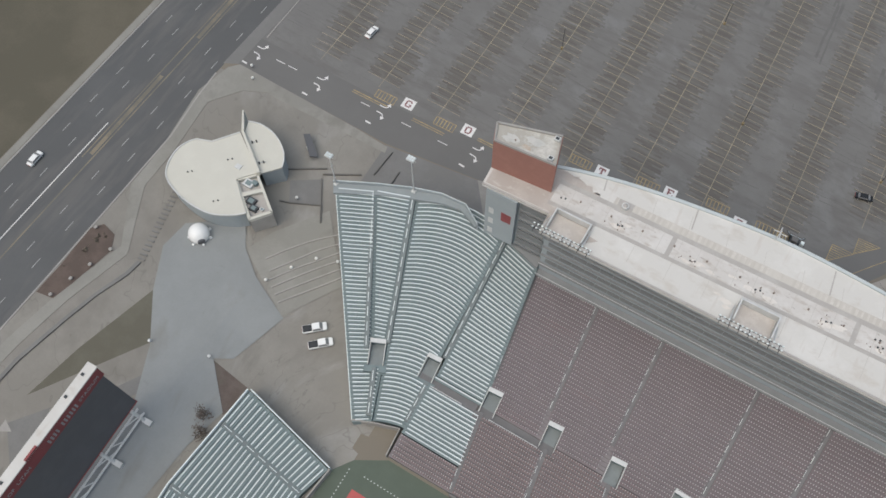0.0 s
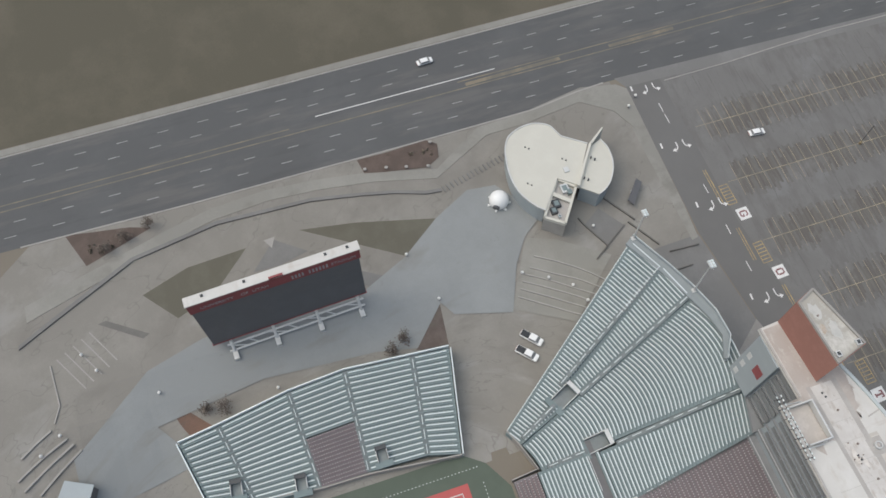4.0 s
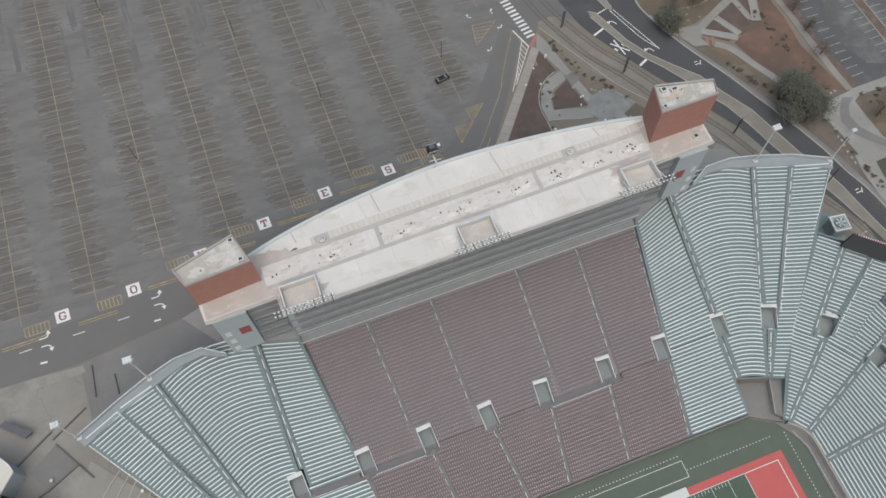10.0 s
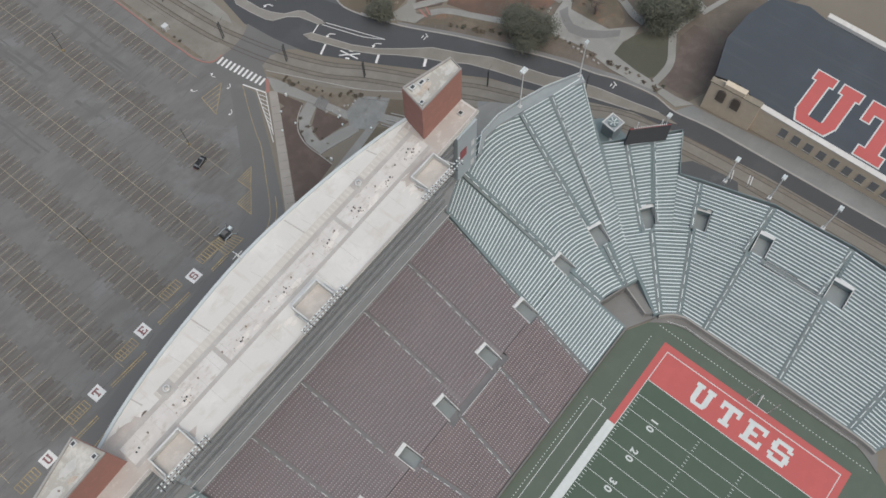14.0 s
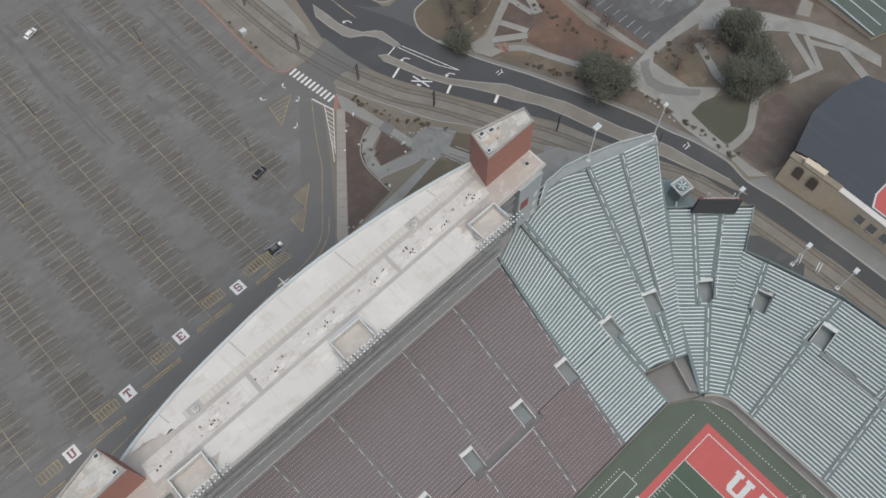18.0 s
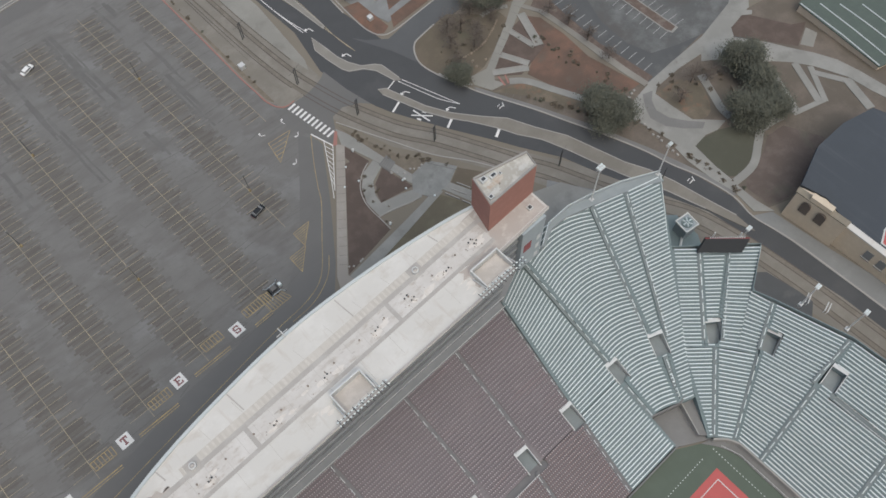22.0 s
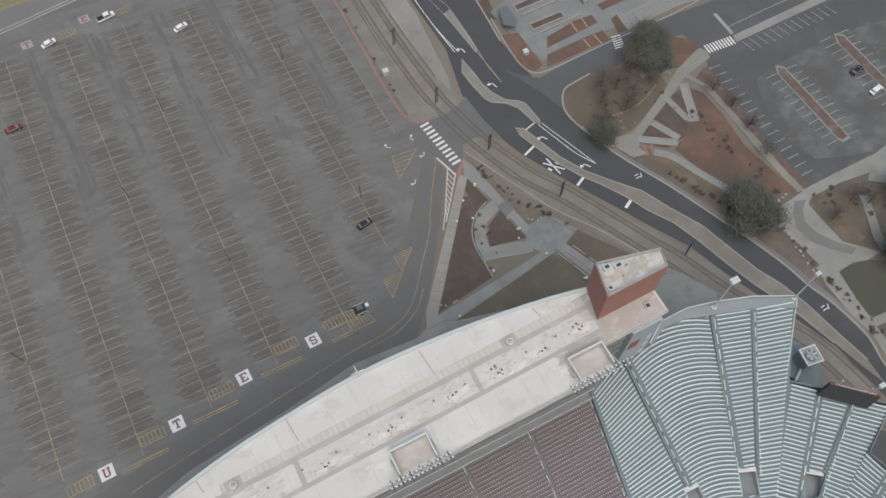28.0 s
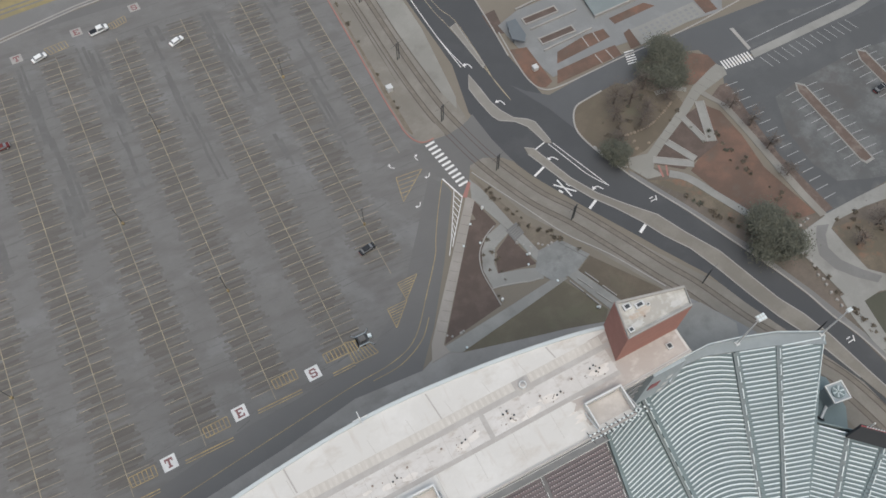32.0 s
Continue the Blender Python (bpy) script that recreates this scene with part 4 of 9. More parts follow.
for i, n in enumerate(("10", "20", "30", "40")):
    for sgn in (1, -1):
        for k, digit in enumerate(n):
            words(digit, 2.6, (sgn * (36.6 - 9.144 * i) + 1.1 - 2.2 * k, 17.2, 0.084), 180, M_CHALK, "yard_number", "pale yard digit painted on the pitch", "marking")["group"] = "yard digits"

GLYPH = {
    "U": [(0, 0.42, 0.82, 1), (0.58, 1, 0.82, 1), (0.08, 0.34, 0.2, 0.82), (0.66, 0.92, 0.2, 0.82), "bowl"],
    "T": [(0, 1, 0.78, 1), (0, 0.16, 0.6, 0.78), (0.84, 1, 0.6, 0.78), (0.37, 0.63, 0.18, 0.78), (0.24, 0.76, 0, 0.18)],
    "E": [(0.1, 0.36, 0.18, 0.82), (0, 1, 0.82, 1), (0, 1, 0, 0.18), (0.36, 0.66, 0.41, 0.59), (0.82, 1, 0.66, 0.82), (0.82, 1, 0.18, 0.34)],
    "S": [(0.1, 0.9, 0.82, 1), (0, 0.28, 0.58, 0.82), (0.06, 0.94, 0.42, 0.58), (0.72, 1, 0.18, 0.42), (0.1, 0.9, 0, 0.18), (0.72, 1, 0.68, 0.82), (0, 0.28, 0.18, 0.32)],
    "G": [(0.12, 0.88, 0.82, 1), (0, 0.26, 0.18, 0.82), (0.12, 0.88, 0, 0.18), (0.74, 1, 0.18, 0.48), (0.54, 0.74, 0.36, 0.48), (0.76, 1, 0.66, 0.82)],
    "O": [(0.14, 0.86, 0.82, 1), (0, 0.26, 0.18, 0.82), (0.74, 1, 0.18, 0.82), (0.14, 0.86, 0, 0.18)],
}


def letter(ch, w, h, grow=0.0):
    """A block letter with slab serifs, w wide and h high, round its own centre; grow fattens every stroke."""
    v, f = [], []
    for n, r in enumerate(GLYPH[ch]):
        k, zl = len(v), 0.004 * n if grow else 0
        if r == "bowl":
            q = [(0.08, 0.2), (0.2, 0), (0.8, 0), (0.92, 0.2), (0.66, 0.2), (0.62, 0.17), (0.38, 0.17), (0.34, 0.2)]
            q = [((x - 0.5) * w + (grow if x > 0.5 else -grow) * (1 if y < 0.19 or x in (0.08, 0.92) else 0), (y - 0.5) * h - (grow if y == 0 else 0), zl) for x, y in q]
            v += q
            f += [(k, k + 1, k + 6, k + 7), (k + 1, k + 2, k + 5, k + 6), (k + 2, k + 3, k + 4, k + 5)]
            continue
        x0, x1, y0, y1 = r
        v += [((x0 - 0.5) * w - grow, (y0 - 0.5) * h - grow, zl), ((x1 - 0.5) * w + grow, (y0 - 0.5) * h - grow, zl), ((x1 - 0.5) * w + grow, (y1 - 0.5) * h + grow, zl), ((x0 - 0.5) * w - grow, (y1 - 0.5) * h + grow, zl)]
        f.append((k, k + 1, k + 2, k + 3))
    return mesh("letter", v, f)


for ch, y in zip("UTES", (11.4, 3.9, -3.4, -10.6)):
    ob = tagged(part("end_zone_letter", letter(ch, 5.4, 5.8), M_CHALK), "pale block letter " + ch + " painted across the end zone", "letter", "end zone lettering")
    ob.matrix_basis = pose(50.4, y, 0.09, 0, 0, -90)
goal = thing("goal_post", (57.6, 0, 0), "white forked football goal post behind the end zone", "goal post")
part("post", beam((59.2, 0, 0.05), (59.2, 0, 2.6), 0.14), M_STEEL, goal)
part("gooseneck", beam((59.2, 0, 2.6), (55.6, 0, 3.1), 0.12), M_STEEL, goal)
part("crossbar", beam((55.6, -2.82, 3.1), (55.6, 2.82, 3.1), 0.1), M_STEEL, goal)
for y in (-2.82, 2.82):
    part("upright", beam((55.6, y, 3.1), (55.6, y, 12.2), 0.07), M_STEEL, goal)

# ---------------------------------------------------------------- grandstands
def inside(p, poly):
    hit = False
    for a, b in zip(poly, poly[1:] + poly[:1]):
        if (a[1] > p[1]) != (b[1] > p[1]) and p[0] < (b[0] - a[0]) * (p[1] - a[1]) / (b[1] - a[1]) + a[0]:
            hit = not hit
    return hit


def rake(y):
    return 1.8 + 0.283 * (y - 36.7)


def pit(c, n, width, length=5.6):
    """Outline of a stair opening: c at the middle of its head wall, n pointing up the stand."""
    l = math.hypot(*n)
    n = (n[0] / l, n[1] / l)
    t = (-n[1], n[0])
    w = width / 2
    return [(c[0] + t[0] * w, c[1] + t[1] * w), (c[0] - t[0] * w, c[1] - t[1] * w), (c[0] - t[0] * w - n[0] * length, c[1] - t[1] * w - n[1] * length), (c[0] + t[0] * w - n[0] * length, c[1] + t[1] * w - n[1] * length)]


# middle of the head wall, direction up the stand, width, deck height there
PITS = []
for x in (-54.9, -38.7, -23.3, -7.9, 6.9, 23.4, 38.7, 54.9):
    PITS.append(((x, 61.0 if x > 0 else 60.4), (0.06 * (1 if x > 0 else -1), 1), 3.5, rake(60.8)))
PITS += [((68.2, 58.4), (0.37, 0.93), 4.0, 9.2), ((-68.4, 57.0), (-0.4, 0.92), 3.6, 9.2), ((81.6, 50.8), (0.61, 0.79), 3.9, 8.8), ((89.9, 38.1), (0.95, 0.3), 3.9, 9.4), ((93.2, 21.4), (0.99, 0.13), 3.9, 10.4), ((93.3, -0.3), (1, 0.06), 5.2, 10.4)]
SPITS = [((-73.6, -25.0), (-1, 0.1), 2.6, 4.6), ((-70.2, -10.5), (-1, 0.1), 2.6, 4.0), ((-70.6, 9.0), (-1, 0.0), 2.6, 4.2)]
HOLES = [pit(*p[:3]) for p in PITS] + [pit(*p[:3], 3.2) for p in SPITS]
HOLES += [[(86.8, 1), (88.2, 1.2), (87.8, 19.5), (86.4, 19.2)]]
HOLES += [[(a, 54.2), (b, 54.2), (b, 56.1), (a, 56.1)] for a, b in ((4.2, 26.4), (-40.6, -21.4), (-56, -40.8))]


def section(fa, ba, fb, bb, zf, zb, label, seat="bench", bulge=(0, 0), pitch=0.9, segs=1, group="seating sections", inset=0.75, joined=()):
    """A raked block of seating between two aisles: a stepped deck and its rows. fa, fb: front corners; ba, bb: back corners."""
    depth = (math.dist(fa, ba) + math.dist(fb, bb)) / 2
    rows = max(2, round(depth / pitch))
    mid = lerp(lerp(fa, fb, 0.5), lerp(ba, bb, 0.5), 0.5)
    root = thing("seating_section", (mid[0], mid[1], 0), label, "seating", group)
    out = Vector((ba[0] + bb[0] - fa[0] - fb[0], ba[1] + bb[1] - fa[1] - fb[1])).normalized()
    holes = [h for h in HOLES if math.dist(h[0], mid) < 45]

    def at(s, u, zz):
        a, b = lerp(fa, ba, s), lerp(fb, bb, s)
        k = (bulge[0] + (bulge[1] - bulge[0]) * s) * 4 * u * (1 - u)
        return (a[0] + (b[0] - a[0]) * u + out.x * k, a[1] + (b[1] - a[1]) * u + out.y * k, zz)

    def free(s, lo, hi, least=0.06):
        """Stretches of a row that no stair opening takes."""
        n = 110
        runs, start = [], None
        for i in range(n + 1):
            u = lo + (hi - lo) * i / n
            ok = not any(inside(at(s, u, 0), h) for h in holes)
            if ok and start is None:
                start = u
            if start is not None and (not ok or i == n):
                if u - start > least:
                    runs.append((start, u))
                start = None
        return runs

    height = (zb - zf) / rows
    dv, df = [], []
    sv, sf = [], []
    bv, bf = [], []
    for i in range(rows):
        z = zf + height * (i + 1)
        length = math.dist(at((i + 0.5) / rows, 0, 0), at((i + 0.5) / rows, 1, 0))
        for lo, hi in free((i + 0.5) / rows, 0, 1, 0.012):
            k0 = max(1, math.ceil(segs * (hi - lo)))
            for j in range(k0):
                ua, ub = lo + (hi - lo) * j / k0, lo + (hi - lo) * (j + 1) / k0
                k = len(dv)
                dv += [at(i / rows, ua, z - height - (zf + 0.3 if i == 0 else 0)), at(i / rows, ub, z - height - (zf + 0.3 if i == 0 else 0)), at(i / rows, ub, z), at(i / rows, ua, z), at((i + 1) / rows, ub, z), at((i + 1) / rows, ua, z)]
                df += [(k, k + 1, k + 2, k + 3), (k + 3, k + 2, k + 4, k + 5)]
        for u in (0, 1):
            if any(inside(at((i + 0.5) / rows, u, 0), h) for h in holes):
                continue
            k = len(dv)
            dv += [at(i / rows, u, zf - 2.6), at((i + 1) / rows, u, zf - 2.6), at((i + 1) / rows, u, z), at(i / rows, u, z)]
            df += [(k, k + 1, k + 2, k + 3)]
        pad = min(0.3, (inset if seat == "bench" else 0.36) / max(length, 1))
        run = depth / rows
        for lo, hi in free((i + 0.6) / rows, 0.002 if 0 in joined else pad, 0.998 if 1 in joined else 1 - pad):
            if seat == "bench":
                k0 = max(1, math.ceil(segs * (hi - lo)))
                v, f = [], []
                for j in range(k0 + 1):
                    u = lo + (hi - lo) * j / k0
                    for q, dz in ((0.42, 0.36), (0.42 + 0.26 / run, 0.36), (0.42 + 0.26 / run, 0.44), (0.42, 0.44)):
                        v.append(at((i + q) / rows, u, z + dz))
                for j in range(k0):
                    for q in range(4):
                        f.append((j * 4 + q, j * 4 + (q + 1) % 4, j * 4 + 4 + (q + 1) % 4, j * 4 + 4 + q))
                f += [(3, 2, 1, 0), tuple(k0 * 4 + q for q in range(4))]
                part("bench", mesh("bench", v, f), M_BENCH, root)
            else:
                # chairs, each with an added pale block imitating a bright speck at its shoulder
                a, b = Vector(at((i + 0.5) / rows, lo, z)), Vector(at((i + 0.5) / rows, hi, z))
                d = (b - a).normalized()
                o = Vector((-d.y, d.x, 0)) if out.dot(Vector((-d.y, d.x))) > 0 else Vector((d.y, -d.x, 0))
                for q in range(int((b - a).length / 0.58)):
                    c = a + d * (0.29 + 0.58 * q)
                    for z0, z1, y0, y1, w in ((0.3, 0.42, -0.3, 0.1, 0.16), (0.3, 0.64, 0.1, 0.2, 0.23), (0.5, 0.68, 0.02, 0.22, 0)):
                        k = len(sv)
                        if not w:
                            k = len(bv)
                            for zz in (z0, z1):
                                for yy in (y0, y1):
                                    for xx in (0.205, 0.375):
                                        bv.append(tuple(c + d * xx + o * yy + Vector((0, 0, zz))))
                            bf += [(k + 4, k + 5, k + 7, k + 6), (k, k + 1, k + 5, k + 4), (k + 2, k + 6, k + 7, k + 3), (k, k + 4, k + 6, k + 2), (k + 1, k + 3, k + 7, k + 5)]
                            continue
                        for zz in (z0, z1):
                            for yy in (y0, y1):
                                for xx in (-w, w):
                                    sv.append(tuple(c + d * xx + o * yy + Vector((0, 0, zz))))
                        sf += [(k + 4, k + 5, k + 7, k + 6), (k, k + 1, k + 5, k + 4), (k + 2, k + 6, k + 7, k + 3), (k, k + 4, k + 6, k + 2), (k + 1, k + 3, k + 7, k + 5)]
    bm = bmesh.new()
    bm.from_mesh(mesh("deck", dv, df))
    bmesh.ops.remove_doubles(bm, verts=bm.verts[:], dist=0.01)
    part("deck", bm, M_DECK if seat == "bench" else M_REDDECK, root)
    if sv:
        tagged(part("seat_bracket", mesh("seat_bracket", bv, bf), M_SPECKLE, root, "small pale blocks added as bright specks between the chairs"), kind="stuff")
        tagged(part("seating", mesh("seating", sv, sf), M_SEATLOW if seat == "worn_chair" else M_SEAT, root, "close rows of maroon tip-up chairs"), kind="stuff")
    return root


GREY = "raked grey deck with rows of pale aluminium benches"
RED = "raked deck with close rows of maroon stadium chairs"
AISLES = []
up_b, up_f = [-43.8, -27.6, -11.2, 11.2, 27.6, 43.8], [-39.7, -25.7, -10.6, 10.6, 25.7, 39.7]
lo_b, lo_f = [-39.4, -23, -7.6, 7.6, 23, 39.4], [-37, -20.8, -5.2, 5.2, 20.8, 37]
for i in range(5):
    section((up_f[i], 56.1), (up_b[i], 88.2), (up_f[i + 1], 56.1), (up_b[i + 1], 88.2), rake(56.1), rake(88.2), RED, "chair", pitch=0.9)
    section((lo_f[i], 36.7), (lo_b[i], 56), (lo_f[i + 1], 36.7), (lo_b[i + 1], 56), rake(36.7), rake(56), RED, "worn_chair", pitch=0.9)
for i in range(6):
    AISLES.append([(up_f[i] * 1.01, 62.5, rake(62.5)), (up_b[i], 88.2, rake(88.2))])
    AISLES.append([(lo_f[i], 36.9, rake(36.9)), (lo_b[i], 55.0, rake(55))])
for m in (1, -1):
    def S(fa, ba, fb, bb, zf, zb, bulge=(0, 0), segs=1, label=GREY, seat="bench", pitch=0.9):
        section((m * fa[0], fa[1]), (m * ba[0], ba[1]), (m * fb[0], fb[1]), (m * bb[0], bb[1]), zf, zb, label, seat, bulge, pitch, segs)
    if m > 0:
        S((37, 36.7), (39.4, 56.9), (53.3, 36.6), (53.4, 56.9), 1.8, 7.55)
        S((54.3, 45.2), (55.0, 93.2), (61.3, 42.7), (77.6, 90.4), 4, 20.4, (0.4, 3.0), 8)
        S((61.5, 42.6), (86.9, 87.2), (65.4, 41.0), (97, 84.3), 4, 21.2)
    else:
        S((37, 42.4), (39.4, 56.9), (53.3, 42.4), (53.4, 56.9), 3.4, 7.55)
        S((37, 36.7), (38, 42.2), (53.3, 36.6), (53.3, 42.2), 1.8, 3.3, label="short front rows of maroon stadium chairs", seat="worn_chair", pitch=0.9)
        S((53.45, 43.6), (54.0, 91.6), (60.6, 41.3), (77.0, 88.8), 3, 20.4, (0.4, 3.0), 8)
        S((60.8, 41.2), (86, 85.6), (64.6, 38.75), (95.2, 81.45), 2.5, 21.2)
    k = 0 if m > 0 else -1.6
    low, high = (54.0, 54.6) if m > 0 else (52.5, 53.5)
    S((39.7, 57), (43.8, 88.4), (low, 57), (high, 93 + k), 7.6, 18.4)
    S((66.3, 57.2), (77.7, 90.3 + k), (69.8, 56.1), (86.8, 87.3 + k), 9.0, 21)
    S((61.35 if m > 0 else 60.65, 42.7 + k), (66.2, 57.1), (61.45 if m > 0 else 60.75, 42.65 + k), (69.7, 56.0), 3.8, 8.9)
    AISLES.append([(m * 53.65, 45.0, 4.1), (m * 53.75, 54.6, 7.0)])
    AISLES.append([(m * (low + 0.35), 61.2, 9.1), (m * (high + 0.2), 92 + k, 19.3)])
    AISLES.append([(m * 62.0, 43.4 + k, 4), (m * 66.0, 52.8 + k, 8.2)])
    AISLES.append([(m * 66.2, 59.2 + k, 9.6), (m * 77.6, 90 + k, 21)])
    AISLES.append([(m * 69.9, 55.6 + k, 9.4), (m * 86.9, 87 + k, 21.2)])
section((60.4, 32.6), (70.8, 51.4), (61.5, 31.6), (77, 45.8), 1.8, 7.6, GREY)
section((70.9, 51.5), (86.3, 69.8), (75.2, 47.5), (91.5, 65.0), 7.6, 14.8, GREY)
section((75.3, 47.4), (91.6, 64.9), (77.5, 45.4), (97, 60.1), 7.6, 14.9, GREY)
section((61.6, 31.5), (77.1, 45.6), (64.5, 27.7), (83, 37.25), 1.8, 7.8, GREY)
section((77.15, 45.7), (97, 60.0), (80.2, 41.6), (103.0, 54.6), 7.8, 15.2, GREY, joined=(1,))
section((80.2, 41.55), (92.9, 48.9), (83.05, 37.3), (94.4, 43.05), 7.8, 12.3, GREY, joined=(0,))
section((64.6, 27.6), (94.4, 43), (64.8, 20.5), (99.8, 24.5), 1.8, 12.6, GREY)
section((64.8, 20.3), (99.9, 24.2), (65.1, -0.9), (101.6, 3.1), 1.8, 12.8, GREY)
section((65.1, -1.1), (101.6, 2.9), (64.9, -20.2), (100, -24), 1.8, 12.8, GREY)
section((64.9, -20.4), (100, -24.3), (64.3, -28), (94.4, -43), 1.8, 12.8, GREY)
AISLES += [[(61.5, 31.7, 1.9), (77.05, 45.75, 7.8)], [(76.3, 48.8, 8.2), (91.4, 64.9, 14.9)], [(79.6, 45.6, 8.4), (97, 59.7, 15)], [(64.6, 27.8, 1.9), (83.2, 37.3, 8.1)], [(83.9, 38.0, 9), (94.6, 43.2, 12.3)], [(64.8, 20.4, 1.9), (86.0, 22.7, 8.6)], [(86.2, 24.0, 9.2), (99.8, 24.3, 12.7)], [(65.1, -1, 1.9), (86.6, 1.3, 8.5)], [(87, 3.2, 9), (101.6, 3, 12.8)], [(65, -20.3, 1.9), (100, -24, 12.8)]]
SOUTH = [(-69.6, -31.8, -84.9, -35.1), (-67.4, -21.9, -86.2, -25.6), (-66.3, -6.8, -89.0, -8.1), (-66.3, 4.9, -89.9, 6.0), (-65.6, 19.3, -88.4, 22.7), (-63.4, 27, -87.6, 32)]
for i, (p, q) in enumerate(zip(SOUTH, SOUTH[1:])):
    fa, ba, fb, bb = (p[0], p[1]), (p[2], p[3]), (q[0], q[1]), (q[2], q[3])
    if i == 2:
        section(fa, lerp(fa, ba, 0.5), fb, lerp(fb, bb, 0.5), 2, 5, "front block of maroon chairs in the end stand", "chair", pitch=0.9)
        section(lerp(fa, ba, 0.51), ba, lerp(fb, bb, 0.51), bb, 5.1, 8, GREY, pitch=1.25)
    else:
        section(fa, ba, fb, bb, 2, 8, GREY, pitch=1.25)
    if i:
        AISLES.append([(p[0], p[1], 2.1), (p[2], p[3], 8.1)])

for a, b in ((4.2, 26.4), (-40.6, -21.4), (-56, -40.8)):
    cross = thing("cross_aisle", (a, 55, rake(55)), "grey concrete landing between two stair openings", "walkway", "cross aisles")
    part("slab", box(a, b, 54.2, 56.15, rake(52), rake(54.6)), M_REDAISLE, cross)
    for x in (a + 3.6, (a + b) / 2, b - 3.6):
        part("post", beam((x, 54.15, rake(54)), (x, 54.15, rake(54) + 1.05), 0.04, None, 6), M_STEEL, cross)
    part("rail", box(a + 3.4, b - 3.4, 54.08, 54.22, rake(54) + 1, rake(54) + 1.08), M_STEEL, cross)
cross = thing("cross_aisle", (87, 10, 8), "grey concrete cross aisle in the end stand", "walkway", "cross aisles")
part("slab", prism([(86.7, 0.9), (88.3, 1.1), (87.9, 19.6), (86.3, 19.3)], 7, 8.8), M_AISLE, cross)
for x in (86.75, 88.0):
    part("rail", beam((x, 2.5, 9.5), (x - 0.4, 18, 9.5), 0.06, None, 6), M_STEEL, cross)
    for y in (2.6, 7.7, 12.8, 17.9):
        part("post", beam((x - 0.026 * (y - 2.5), y, 8.45), (x - 0.026 * (y - 2.5), y, 9.5), 0.04, None, 6), M_STEEL, cross)
walkway = thing("pitchside_walkway", (65, 0, 0), "grey concrete walkway curving round the end of the pitch", "walkway")
part("slab", prism(curve([(58.6, 32.6), (61.2, 28.9), (62.9, 24.3), (62.9, 18), (63.1, 0), (63.3, -18), (63.2, -25), (60.5, -31)], 4) + [(64.6, -29), (65.3, -20), (65.4, 0), (65.1, 20.2), (64.7, 27.4), (61.6, 31.6)], -0.3, 0.3), M_WORN, walkway)
for a, b in (((61.35, 29.1), (63.0, 24.4)), ((63.0, 24.4), (63.05, 10)), ((63.05, 10), (63.2, -10)), ((63.2, -10), (63.3, -24))):
    part("rail", beam((*a, 1.3), (*b, 1.3), 0.05, None, 6), M_STEEL, walkway)
    n = max(2, round(math.dist(a, b) / 3))
    for i in range(n):
        p = lerp(a, b, (i + 0.5) / n)
        part("post", beam((*p, 0.28), (*p, 1.3), 0.035, None, 5), M_STEEL, walkway)

portal = thing("tunnel_ramp", (59, 39, 1), "worn concrete ramp opening between the corner stands", "ramp")
part("slab", prism([(53.2, 36.3), (53.4, 46.5), (61.4, 44), (73, 54), (75, 46), (61, 31.8)], -0.5, 0.55), M_WORN, portal)
part("side_ramp", prism([(59.2, 34.4), (62.3, 42.9), (66.2, 43.2), (60.6, 33)], 0.4, 2.0), M_WORN, portal)
part("divider", prism([(59.0, 34.5), (62.1, 42.7), (62.35, 42.6), (59.25, 34.4)], 0.4, 2.6), M_KERB, portal)
part("wall", prism([(53.6, 45.0), (61.4, 42.4), (66, 43.0), (66, 43.4), (61.4, 42.8), (53.6, 45.4)], 0.5, 4.4), M_WORN, portal)

for number, line in enumerate(AISLES):
    red = number < 12
    root = thing("aisle_stair", line[0], "grey concrete aisle stair with a dashed white handrail", "aisle stair", "aisle stairs")
    for a, b in zip(line, line[1:]):
        a, b = Vector(a), Vector(b)
        n = max(1, round((b - a).length / 3.4))
        step = (b - a) / n
        side = Vector((-step.y, step.x, 0)).normalized() * (0.055 if red else 0.075)
        wide = 9.5 if red else 7.5
        bm = bmesh.new()
        v = [bm.verts.new(w + side * o + Vector((0, 0, h))) for h in (-0.7, 0.34 if red else 0.16) for w, o in ((a, -wide), (a, wide), (b, wide), (b, -wide))]
        for f in ((4, 5, 6, 7), (3, 2, 1, 0), (0, 1, 5, 4), (1, 2, 6, 5), (2, 3, 7, 6), (3, 0, 4, 7)):
            bm.faces.new([v[j] for j in f])
        bmesh.ops.recalc_face_normals(bm, faces=bm.faces[:])
        part("stair", bm, M_REDAISLE if red else M_AISLE, root, "concrete aisle stair")
        for i in range(n):
            aside = Vector((-0.4, 0, 0)) if red else Vector((0, 0, 0))
            p, q = a + step * (i + 0.1) + aside, a + step * (i + (0.62 if red else 0.74)) + aside
            bm = bmesh.new()
            v = [bm.verts.new(w + o + Vector((0, 0, h))) for h in (0.82, 0.9) for w, o in ((p, -side), (p, side), (q, side), (q, -side))]
            for f in ((4, 5, 6, 7), (3, 2, 1, 0), (0, 1, 5, 4), (1, 2, 6, 5), (2, 3, 7, 6), (3, 0, 4, 7)):
                bm.faces.new([v[j] for j in f])
            for w in (p.lerp(q, 0.08), p.lerp(q, 0.92)):
                beam(w + Vector((0, 0, -0.35)), w + Vector((0, 0, 0.82)), 0.03, bm, 4)
            part("rail", bm, M_RAILGREY if red else M_BENCH, root)


